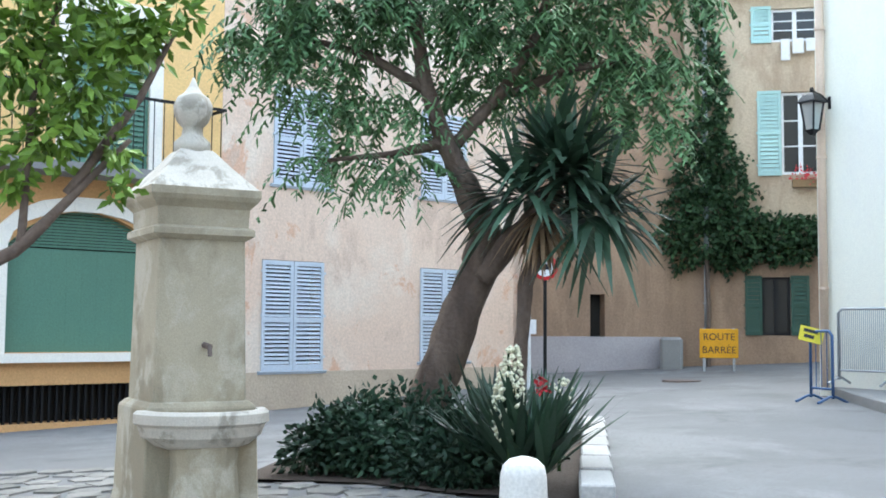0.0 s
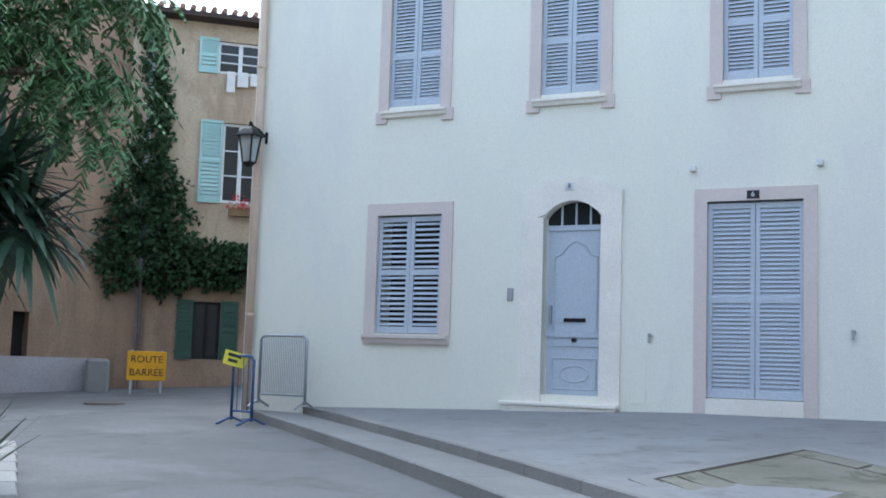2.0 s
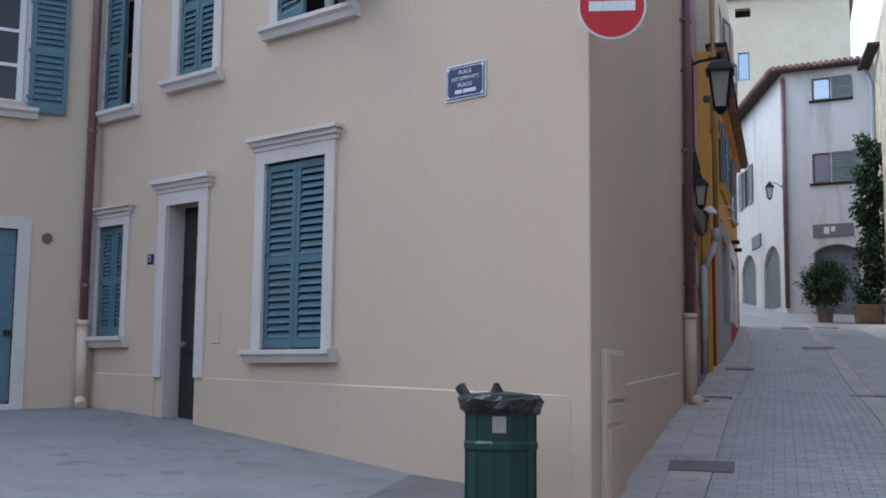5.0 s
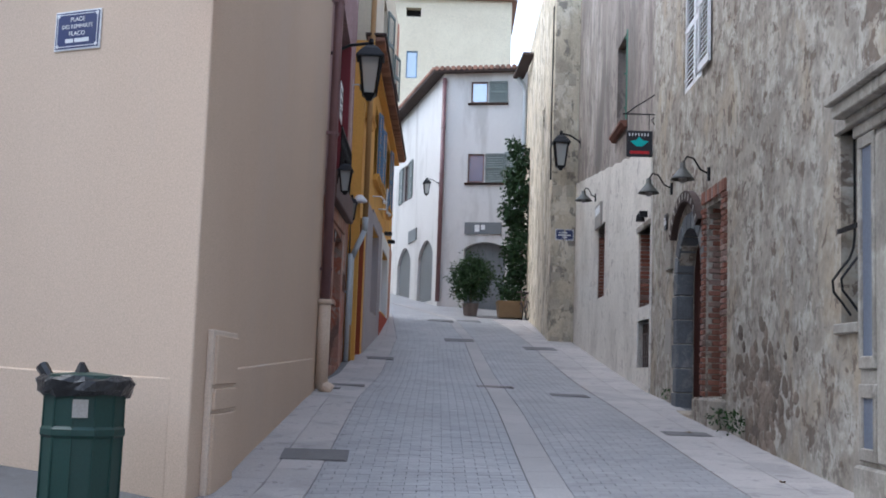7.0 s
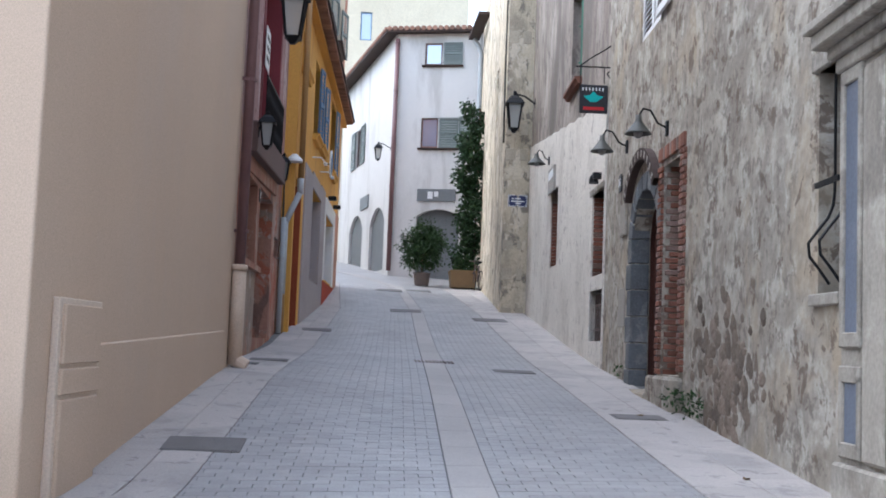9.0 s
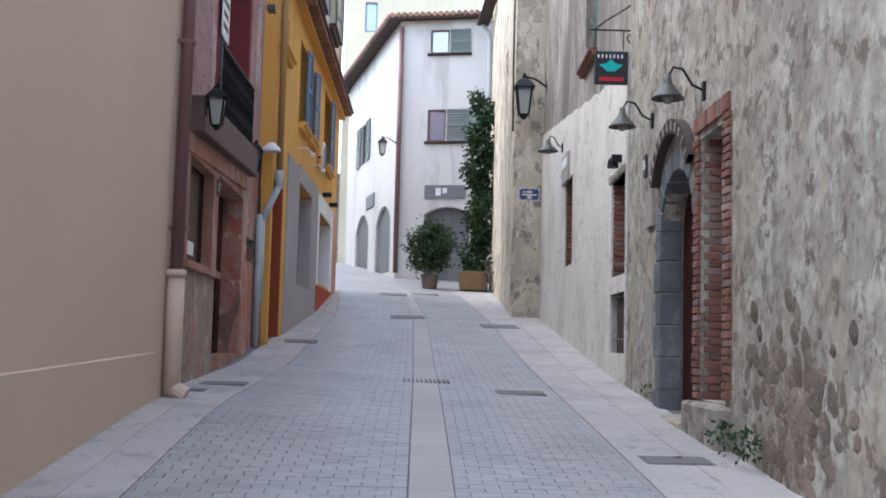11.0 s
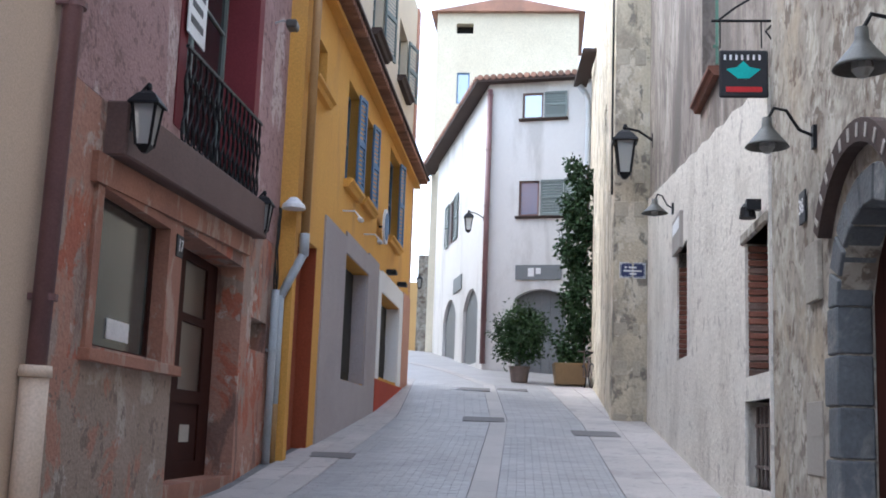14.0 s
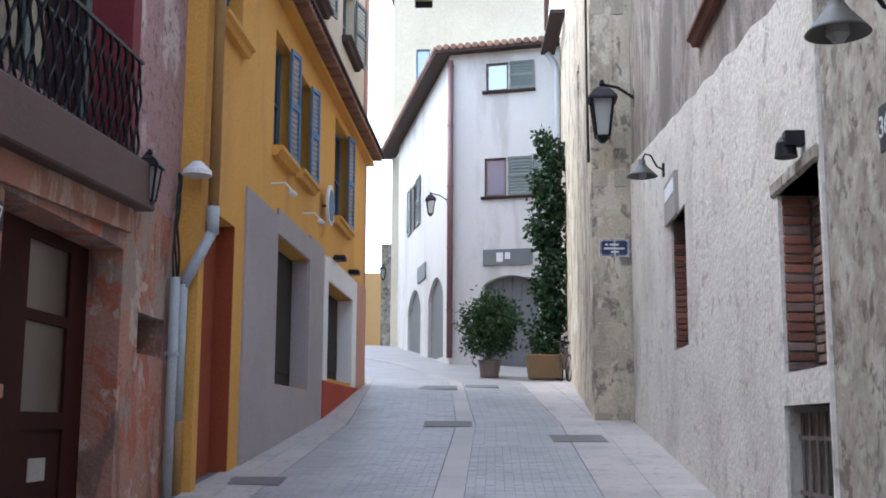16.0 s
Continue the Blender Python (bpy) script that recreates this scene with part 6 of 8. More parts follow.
for z, h, w in ((2.2, 0.25, 0.62), (6.4, 0.32, 0.62), (7.1, 0.3, 0.6), (4.0, 0.25, 0.5), (9.6, 0.35, 0.62), (3.2, 0.3, 0.55)):
    bm = B()
    box(bm, 0.02, w, -0.015, 0.02, z, z + h)
    part("stone_block", bm, M_QUOIN, root, bevel=0.01)
bm = B()
tube(bm, [(-0.2, -0.03, 6.9), (-0.35, -0.03, 8.5), (-0.3, -0.03, 12)], 0.03)
ob = part("wall_cable", bm, M_WIRE)
ob.matrix_world = F_CREAMS
tagged(ob, "dark cable running up the cream wall", "cable")

# ---- far white house, tower, planters ----
FARR_HOLES = [(1.15, 1.85, 12.35, 13.25), (1.1, 1.78, 9.05, 10.25), (1.05, 2.75, 3.2, 6.35, 0.3)]
wall("wall_far_house", F_FARR, 0, 5.2, 2.5, 13.75, FARR_HOLES, M_FARWHITE, "pale rendered house closing the street")
FARL_HOLES = [(-4.05, -1.05, 4.3, 6.3, 0.65), (-8.95, -5.75, 4.5, 6.4, 0.7), (-8.15, -6.75, 9.35, 11.1)]
wall("wall_far_house_side", F_FARL, -12, -0.003, 2.5, 13.75, FARL_HOLES, M_FARWHITE, "pale rendered side of the far house")
wall("dark_backing", at(F_FARR, 0, 0.5), 0.6, 5, 2.6, 13.6, [], M_DARK, "near-black sheet for the unlit rooms of the far house", thick=0.1)
wall("dark_backing", at(F_FARL, 0, 0.5), -11.8, -0.6, 2.6, 13.6, [], M_DARK, "near-black sheet for the unlit rooms of the far house", thick=0.1)
# blue base paints in a sky reflection, on top of what the IOR mirrors
M_SKYGLASS = glass_mat("sky_tinted_glass", (0.09, 0.18, 0.30), 0.02)
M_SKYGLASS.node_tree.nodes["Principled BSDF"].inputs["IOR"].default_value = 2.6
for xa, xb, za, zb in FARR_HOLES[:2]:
    glazed(F_FARR, xa, xb, za, zb, M_BEAM, "brown framed window with sky blue put into its glass colour", y=0.08, cols=1, rows=1, glass=M_SKYGLASS)
    shutter_open(F_FARR, xb + 0.06, za, 0.75, zb - za, M_SHUT_OLIVE, "grey green shutter folded to the wall", pitch=0.09)
    root = thing("window_sill", F_FARR, "dark window sill on the far house", "sill", kind="structure")
    sill(root, xa - 0.1, xb + 0.85, za, M_EAVE, 0.12, 0.08)
shutter_open(F_FARR, 2.62, 9.0, 0.8, 1.3, M_SHUT_OLIVE, "grey green shutter standing open", turn=-30, out=0.02)
for xa, xb, za, zb in FARL_HOLES[2:]:
    glazed(F_FARL, xa, xb, za, zb, M_BEAM, "side window of the far house", y=0.1, rows=2)
    shutter_open(F_FARL, xb, za, 0.9, zb - za, M_SHUT_OLIVE, "grey green shutter folded to the wall", pitch=0.09)
    shutter_open(F_FARL, xa - 0.9, za, 0.9, zb - za, M_SHUT_OLIVE, "grey green shutter folded to the wall", pitch=0.09)
_door = [9]
def garage(frm, xa, xb, za, zb, rise, y=0.3):
    _door[0] += 1
    d = thing("door_%d" % _door[0], at(frm, xa, y, za), "arched grey wooden double door", "door", kind="structure")
    n = 6
    for k in range(n):
        bm = B()
        x0 = (xb - xa) * k / n
        x1 = (xb - xa) * (k + 1) / n - 0.012
        box(bm, x0, x1, 0, 0.05, 0, arch_z(0, xb - xa, zb - za, rise, (x0 + x1) / 2) + 0.05)
        part("board", bm, M_GREYDOOR, d)
garage(F_FARR, 1.05, 2.75, 3.2, 6.35, 0.3)
garage(F_FARL, -4.05, -1.05, 4.3, 6.3, 0.65, 0.12)
garage(F_FARL, -8.95, -5.75, 4.5, 6.4, 0.7, 0.12)
root = thing("shop_sign_board", at(F_FARR, 1.06, 0, 6.95), "long grey sign board above the arched door", "sign")
bm = B()
box(bm, 0, 1.52, -0.05, 0, 0, 0.48)
part("board", bm, M_GREYDOOR, root)
bm = B()
box(bm, 0.42, 0.62, -0.056, -0.05, 0.1, 0.38)
box(bm, 0.68, 0.84, -0.056, -0.05, 0.18, 0.38)
part("logo_mark", bm, M_SIGNWHITE, root)
bm = B()
box(bm, -6.3, -4.5, -0.05, 0, 7.2, 7.75)
ob = part("wall_plaque", bm, M_GREYDOOR)
ob.matrix_world = F_FARL
tagged(ob, "small dark plaque above the arches", "plaque")
downpipe(F_FARR, 0.05, (4.2, 13.4), 0.09, M_MAROON, "brown downpipe at the far house corner", out=0.12)
wall_lantern(at(F_FARR, -0.05, -0.1, 9.0) @ pose(0, 0, 0, 0, 0, -70), 0.82, "black street lantern on the far house corner", "street lanterns", 0.5, 0.2)
# tiled roof edges
roof = thing("far_roof", Matrix(), "low terracotta tiled roof with wide dark eaves", "roof", kind="structure")
a0 = F_FARR @ Vector((5.6, -0.4, 13.6))
a1 = F_FARR @ Vector((-0.35, -0.4, 13.6))
b1 = F_FARL @ Vector((-14.2, -0.6, 13.6))
mid = Vector((53, -6, 15.6))
bm = B()
va = [bm.verts.new(p) for p in (a0, a1, b1)]
vb = [bm.verts.new(p + Vector((0, 0, 0.12))) for p in (a0, a1, b1)]
tp = [bm.verts.new(mid + Vector((0, -2, 0))), bm.verts.new(mid)]
bm.faces.new((va[0], va[1], vb[1], vb[0]))
bm.faces.new((va[1], va[2], vb[2], vb[1]))
bm.faces.new((vb[0], vb[1], tp[1], tp[0]))
bm.faces.new((vb[1], vb[2], tp[1]))
ia = [bm.verts.new(F_FARR @ Vector((5.2, 0.1, 13.62))), bm.verts.new(F_FARR @ Vector((0.1, 0.1, 13.62))), bm.verts.new(F_FARL @ Vector((-14.2, 0.1, 13.62)))]
bm.faces.new((va[0], ia[0], ia[1], va[1]))
bm.faces.new((va[1], ia[1], ia[2], va[2]))
part("roof_slope", bm, M_EAVE, roof)
for k in range(26):
    p = a1.lerp(a0, (k + 0.5) / 26)
    piece("tile", TILE_ME, roof, Matrix.Translation(p + F_FARR.to_3x3() @ Vector((0, 0.42, 0.15))) @ F_FARR.to_3x3().to_4x4() @ Matrix.Diagonal((1.5, 1.3, 1.4, 1)))
for k in range(44):
    p = a1.lerp(b1, (k + 0.5) / 44)
    piece("tile", TILE_ME, roof, Matrix.Translation(p + F_FARL.to_3x3() @ Vector((0, 0.42, 0.15))) @ F_FARL.to_3x3().to_4x4() @ Matrix.Diagonal((1.5, 1.3, 1.4, 1)))
# link roof between far house and cream house
bm = B()
p = F_CREAMS @ Vector((-12.9, -0.4, 13.2))
q = F_CREAMS @ Vector((-9.4, -0.4, 13.9))
box(bm, p.x, q.x, q.y - 0.42, q.y, 13.2, 13.3)
tagged(part("roof_gutter", bm, M_EAVE), "dark narrow eave between the roofs", "gutter", "", "structure")
bm = B()
pv = F_CREAMS @ Vector((-12.6, -0.1, 0))
tube(bm, [(pv.x, pv.y, 9.0), (pv.x, pv.y, 12.6), (pv.x, pv.y + 0.1, 12.9), (pv.x, pv.y + 0.3, 13.15)], 0.09, 10)
tagged(part("downpipe", bm, M_GREYPIPE), "grey downpipe in the far corner", "downpipe")
F_TOWER = facade((59.5, -0.2), 183)
wall("wall_tower", F_TOWER, 0, 6.6, 3, 21.4, [(1.0, 1.6, 17.0, 18.5), (0.9, 1.7, 20.4, 20.9)], M_TOWER, "tall pale cream tower house behind", thick=0.5)
wall("dark_backing", at(F_TOWER, 0, 0.6), 0.3, 6.3, 3, 21.2, [], M_DARK, "near-black sheet for the unlit rooms of the tower house", thick=0.1)
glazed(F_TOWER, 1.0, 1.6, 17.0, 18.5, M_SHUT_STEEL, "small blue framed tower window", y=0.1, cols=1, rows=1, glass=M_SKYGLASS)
bm = B()
v = [bm.verts.new(F_TOWER @ Vector(c)) for c in ((-0.3, -0.3, 21.4), (3.3, -0.3, 22.1), (6.9, -0.3, 21.4), (-0.3, 6, 21.4), (3.3, 6, 22.1), (6.9, 6, 21.4))]
for f in ((0, 1, 2), (0, 3, 4, 1), (1, 4, 5, 2), (0, 2, 5, 3)):
    bm.faces.new([v[k] for k in f])
tagged(part("tower_roof", bm, M_TILE), "shallow tiled gable roof of the tower", "roof", "", "structure")
# street continues round the bend
# unseen tall wall, added to keep sky light off the far house side
wall("wall_bend_light_block", facade((40.5, 4.6), 75), 0, 40, 1.5, 15, [], M_CREAMHOUSE, "unseen plain wall added to shade the far house side")
wall("wall_bend_orange", facade((64, 0.5), 180), -7, -0.003, 4.0, 9.2, [(-2.6, -1.4, 7.2, 8.4)], M_YELLOWHOUSE, "orange rendered house front round the bend")
wall("wall_bend_stone", facade((63.6, 0.5), 180), 0, 2.5, 4.0, 10.5, [], M_STONEWALL, "old grey stone house end round the bend")
wall_lantern(facade((63.6, 0.48), 180) @ pose(0.1, 0, 9.2), 0.8, "black street lantern on the far stone house", "street lanterns", 0.5, 0.25)
wall("wall_bend_end", facade((72, 3.0), 180), -10, 10, 2.5, 9.5, [], M_IVYHOUSE, "stained tan house front round the bend")

# ---- pink house and yellow house across the square ----
PINK_HOLES = [(-0.57, 0.57, 0.74, 2.44), (2.6, 3.7, 0.84, 2.44), (-0.40, 0.67, 3.62, 5.17), (2.6, 3.65, 3.66, 5.17)]
wall("wall_pink_house", F_PINK, -1.31, 5.2, -0.6, 9, PINK_HOLES, M_PINKHOUSE, "faded pink rendered house front with patches", thick=0.35)
wall("wall_pink_end", facade((F_PINK @ Vector((5.2, 0, 0)))[:2], -42 - 6), -0.0, 8, -0.6, 9, [], M_PINKHOUSE, "pink end wall of the house", thick=0.35)
bm = B()
box(bm, -1.31, 5.2, -0.02, 0, -0.5, 0.72)
ob = part("trim", bm, M_PINKBASE)
ob.matrix_world = F_PINK
tagged(ob, "bare sandy plinth under the pink render", "plinth", "", "structure")
wall("dark_backing", at(F_PINK, 0, 0.45), -9, 5, -0.5, 9, [], M_DARK, "near-black sheet for the unlit rooms of the pink house", thick=0.1)
for xa, xb, za, zb in PINK_HOLES:
    shutters_closed(F_PINK, xa, xb, za, zb, M_SHUT_BLUE, "closed pale blue louvred shutters on pink wall", y=-0.01, pitch=0.062, gap=0.72, rails=(0.46,))
    root = thing("window_sill", F_PINK, "narrow pale window sill", "sill", "pink house sills", "structure")
    sill(root, xa - 0.06, xb + 0.06, za - 0.005, M_SHUT_BLUE, 0.06, 0.05)
YEL_HOLES = [(-4.45, -2.3, 1.05, 2.45, 0.5), (-4.9, -2.1, 0.12, 0.62), (-3.65, -2.5, 3.55, 5.75)]
wall("wall_yellow_house", F_PINK, -9.5, -1.313, -0.6, 3.4, [YEL_HOLES[0], YEL_HOLES[1]], M_ORANGEBASE, "orange rendered ground floor of yellow house", thick=0.35)
wall("wall_yellow_upper", F_PINK, -9.5, -1.313, 3.403, 9, [YEL_HOLES[2]], M_YELLOWHOUSE, "warm yellow rendered upper storey", thick=0.35)
root = thing("garage_surround", F_PINK, "cream arched surround of a green door", "door surround", kind="structure")
arch_ring(root, -4.45, -2.3, 2.45, 0.5, 0.2, 9, -0.05, 0.05, M_CREAM_TRIM, "arch_stone", 0.004, 0.0)
for a, b in ((-4.65, -4.45), (-2.3, -2.1)):
    bm = B()
    box(bm, a, b, -0.05, 0.05, 1.0, 2.45)
    part("jamb", bm, M_CREAM_TRIM, root)
bm = B()
box(bm, -4.75, -1.95, -0.12, 0.1, 0.92, 1.04)
part("sill", bm, M_CREAM_TRIM, root)
d = thing("garage_shutter", at(F_PINK, -4.45, 0.12, 1.05), "closed green metal shutter with louvred arch top", "shutter")
for k in range(10):
    bm = B()
    box(bm, 0.215 * k, 0.215 * (k + 1) - 0.001, 0, 0.03, 0, 1.38)
    part("panel", bm, M_SHUT_GREEN, d)
for k in range(12):
    bm = B()
    z = 1.40 + 0.042 * k
    half = 1.075 if z < 1.41 else math.sqrt(max(0.02, 1.405 ** 2 - (z - 1.4 + 0.905) ** 2))
    box(bm, 1.075 - min(1.07, half), 1.075 + min(1.07, half), -0.01, 0.02, z, z + 0.03)
    part("louvre", bm, M_SHUT_GREEN, d)
root = thing("cellar_grille", at(F_PINK, -4.9, 0.1, 0.12), "dark iron grille over the cellar opening", "grille")
for k in range(28):
    bm = B()
    box(bm, 0.1 * k, 0.1 * k + 0.03, -0.02, 0.02, 0, 0.5)
    part("bar", bm, M_IRON, root)
glazed(F_PINK, -3.65, -2.5, 3.55, 5.75, M_FRAMEWHITE, "tall balcony window of the yellow house", y=0.2, rows=3)
root = thing("window_surround", F_PINK, "pale plaster window surround", "window surround", kind="structure")
surround(root, -3.65, -2.5, 3.55, 5.75, 0.2, M_CREAM_TRIM)
shutter_open(F_PINK, -3.6, 3.55, 0.55, 2.2, M_SHUT_GREEN, "green louvred shutter half closed", turn=0, out=-0.05)
shutter_open(F_PINK, -3.05, 3.55, 0.55, 2.2, M_SHUT_GREEN, "green louvred shutter half closed", turn=0, out=-0.05)
bal = thing("balcony", at(F_PINK, -6.0, 0, 3.4), "narrow stone balcony with thin iron railing", "balcony")
bm = B()
box(bm, 0, 4.5, -0.55, 0, 0, 0.14)
part("slab", bm, M_KERB, bal)
bm = B()
box(bm, 0, 4.45, -0.53, -0.50, 1.1, 1.14)
box(bm, 4.42, 4.45, -0.53, 0, 1.1, 1.14)
part("rail", bm, M_IRON, bal)
for k in range(30):
    bm = B()
    cyl(bm, (0.02 + 0.15 * k, -0.515, 0.14), (0.02 + 0.15 * k, -0.515, 1.1), 0.008, n=5)
    part("baluster", bm, M_IRON, bal)

# ---- ivy house at the end of the road ----
IVY_HOLES = [(0.55, 1.6, 8.02, 8.8), (0.75, 1.6, 4.95, 6.85), (0.27, 0.9, 1.3, 2.62)]
wall("wall_ivy_house", F_IVY, -1.4, 8, -0.2, 9.2, IVY_HOLES, M_IVYHOUSE, "stained tan rendered house with ivy", thick=0.4)
wall("wall_ivy_side", facade((F_IVY @ Vector((-1.4, 0, 0)))[:2], 70), -9, -0.0, -0.2, 9.6, [(-2.35, -2.0, 0.3, 2.2)], M_TANBASE, "brown tan side front along the lane", thick=0.4)
# near-black slab closes the opening, its colour replacing a shaded doorway
wall("dark_backing", at(facade((F_IVY @ Vector((-1.4, 0, 0)))[:2], 70), 0, 0.3), -2.6, -1.8, 0, 2.4, [], M_DARK, "near-black slab for the shade in the lane doorway", thick=0.08)
wall("dark_backing", at(F_IVY, 0, 0.5), -1, 7, 0, 9, [], M_DARK, "near-black sheet for the unlit rooms of the ivy house", thick=0.1)
for xa, xb, za, zb in IVY_HOLES:
    glazed(F_IVY, xa, xb, za, zb, M_FRAMEWHITE if za > 3 else M_IRON, "white casement of the ivy house" if za > 3 else "dark ground floor window", y=0.12, rows=3 if za > 3 else 2)
for x, z, w, h, mt in ((0.1, 8.0, 0.45, 0.85, M_SHUT_MINT), (0.22, 4.93, 0.52, 1.95, M_SHUT_MINT), (-0.1, 1.3, 0.37, 1.35, M_SHUT_SHADED), (0.9, 1.3, 0.4, 1.35, M_SHUT_SHADED)):
    shutter_open(F_IVY, x, z, w, h, mt, "faded mint louvred shutter" if mt is M_SHUT_MINT else "green louvred shutter with the ivy's shade in its colour", pitch=0.09)
bm = B()
for xa, xb, za, zb in ((-1.4, 0.27, -0.2, 3.2), (0.9, 8, -0.2, 3.2), (0.27, 0.9, -0.2, 1.3), (0.27, 0.9, 2.62, 3.2)):
    box(bm, xa, xb, -0.012, 0.0, za, zb)
ob = part("trim", bm, M_TANBASE)
ob.matrix_world = F_IVY
tagged(ob, "brown rendered ground storey under the ivy", "plinth", "", "structure")
root = thing("eave", at(F_IVY, 0, 0, 9.15), "dark tiled eave of the ivy house", "eave", kind="structure")
bm = B()
box(bm, -1.9, 8, -0.5, 0.2, 0.05, 0.16)
part("soffit", bm, M_EAVE, root)
for k in range(40):
    piece("tile", TILE_ME, root, pose(-1.8 + 0.24 * k, -0.15, 0.24))
bm = B()
v0 = F_IVY @ Vector((-1.42, -0.3, 0))
box(bm, -6.5, -0.5, -0.25, 0, -0.2, 1.25)
ob = part("low_wall", bm, M_GREYLOW)
ob.matrix_world = facade((F_IVY @ Vector((-1.4, 0, 0)))[:2], 70)
tagged(ob, "lilac grey painted plinth wall along the lane", "low wall", "", "structure")
bm = B()
box(bm, -0.25, 0.25, -0.5, 0.0, 0.2, 1.05)
ob = part("stone_block", bm, M_KERB, bevel=0.06)
ob.matrix_world = at(F_IVY, -1.75, -0.5, 0.2)
tagged(ob, "pale rounded stone block at the house corner", "stone block")
downpipe(F_IVY, -0.95, (0.6, 9.1), 0.06, M_GREYPIPE, "grey downpipe on the ivy house")
root = thing("laundry", at(F_IVY, 0.75, -0.15, 7.75), "white laundry hanging below the window", "laundry")
for k, (x, w, h) in enumerate(((0.0, 0.2, 0.5), (0.25, 0.25, 0.35), (0.55, 0.3, 0.3))):
    bm = B()
    box(bm, x, x + w, -0.03 * (k % 2), 0.02, 0.3 - h, 0.3)
    part("garment", bm, M_LINEN, root, bevel=0.01)

# ---- plain blocks behind the camera close the place ----
wall("wall_behind_south", facade((14.0, -5.6), 225), 3.6, 30, -1, 9, [], M_CREAMHOUSE, "plain cream house row behind the square")
wall("wall_behind_west", facade((-14, -20), 0), 0, 34, -1, 9, [], M_PINKHOUSE, "plain pink house row beyond the square")
wall("wall_right_return", facade((F_RIGHT @ Vector((11.0, 0, 0)))[:2], 183), 0.0, 6, -1, 9, [], M_STONEWALL, "grey return wall of the old front")

# ---- foliage helpers ----
def quads(name, verts, faces, material, parent=None, label=""):
    me = bpy.data.meshes.new(name)
    me.from_pydata([tuple(v) for v in verts], [], faces)
    me.materials.append(material)
    me.update()
    ob = new(name, me)
    if parent is not None:
        ob.parent = parent
    if label:
        ob["label"] = label
    return ob


def leaf_cloud(clumps, per, length, width, seed, flat=0.3, squash=1.0, shell=0.55):
    """Small bent leaves scattered through uneven clumps (x, y, z, radius)."""
    r = random.Random(seed)
    V, F = [], []
    for cx, cy, cz, cr in clumps:
        for _ in range(int(per * cr * cr * 10)):
            d = Vector((r.gauss(0, 1), r.gauss(0, 1), r.gauss(0, 1))).normalized()
            rad = cr * (shell + (1 - shell) * r.random()) * (1.0 + 0.35 * math.sin(5 * d.x + cx * 3) * math.cos(4 * d.z + cy)) * r.choice((1, 1, 1, 1.15))
            p = Vector((cx, cy, cz)) + Vector((d.x, d.y, d.z * squash)) * rad
            a = (d + Vector((r.gauss(0, 0.7), r.gauss(0, 0.7), r.gauss(-flat, 0.6)))).normalized()
            s = a.cross(Vector((r.gauss(0, 1), r.gauss(0, 1), r.gauss(0, 1)))).normalized()
            u = a.cross(s)
            L, W = length * r.uniform(0.6, 1.25), width * r.uniform(0.7, 1.2)
            b = len(V)
            V += [p, p + a * L * 0.45 + s * W * 0.5 + u * L * 0.06, p + a * L, p + a * L * 0.45 - s * W * 0.5 + u * L * 0.06]
            F.append((b, b + 1, b + 2, b + 3))
    return V, F


def fronds(clumps, per, seed, length=0.34, pairs=10, leaf=0.075, wide=0.017, droop=0.5):
    r = random.Random(seed)
    V, F = [], []
    for cx, cy, cz, cr in clumps:
        for _ in range(int(per * cr * cr * 10)):
            d = Vector((r.gauss(0, 1), r.gauss(0, 1), r.gauss(0, 0.7))).normalized()
            p = Vector((cx, cy, cz)) + d * cr * r.uniform(0.25, 1.0)
            a = (Vector((d.x, d.y, 0.25 * d.z)) + Vector((r.gauss(0, 0.5), r.gauss(0, 0.5), r.uniform(-0.5, 0.2)))).normalized()
            s = a.cross(Vector((0, 0, 1))).normalized()
            L = length * r.uniform(0.6, 1.3)
            for k in range(1, pairs + 1):
                t = k / pairs
                q = p + a * L * t - Vector((0, 0, droop * L * t * t))
                ll = leaf * (1.15 - 0.6 * t) * r.uniform(0.55, 1.3)
                fw = (a - Vector((0, 0, droop * t))).normalized() * wide
                for sg in (-1, 1):
                    if r.random() < 0.16:
                        continue
                    e = q + s * sg * ll * r.uniform(0.6, 1.1) + fw * r.uniform(-1.5, 3.0) - Vector((0, 0, ll * r.uniform(0.2, 1.1)))
                    b = len(V)
                    V += [q - fw * 0.5, q + fw * 0.7, e + fw * 0.6, e - fw * 0.2]
                    F.append((b, b + 1, b + 2, b + 3))
    return V, F


def blades(cx, cy, cz, n, length, width, seed, up=(0.0, 1.0), droop=0.35, core=0.06):
    r = random.Random(seed)
    V, F = [], []
    for _ in range(n):
        az = r.uniform(0, 2 * math.pi)
        el = math.asin(r.uniform(math.sin(up[0]), math.sin(up[1])))
        a = Vector((math.cos(az) * math.cos(el), math.sin(az) * math.cos(el), math.sin(el)))
        s = a.cross(Vector((0, 0, 1))).normalized()
        L = length * r.uniform(0.7, 1.15)
        p = Vector((cx, cy, cz)) + a * core
        sag = droop * r.uniform(0.3, 1.4) * (1.2 - max(0, a.z))
        b = len(V)
        for k, w in enumerate((0.5, 0.95, 1.0, 0.75, 0.08)):
            t = k / 4
            q = p + a * L * t - Vector((0, 0, sag * L * t * t))
            V += [q + s * width * w * 0.5, q - s * width * w * 0.5]
        for k in range(4):
            F.append((b + 2 * k, b + 2 * k + 1, b + 2 * k + 3, b + 2 * k + 2))
    return V, F


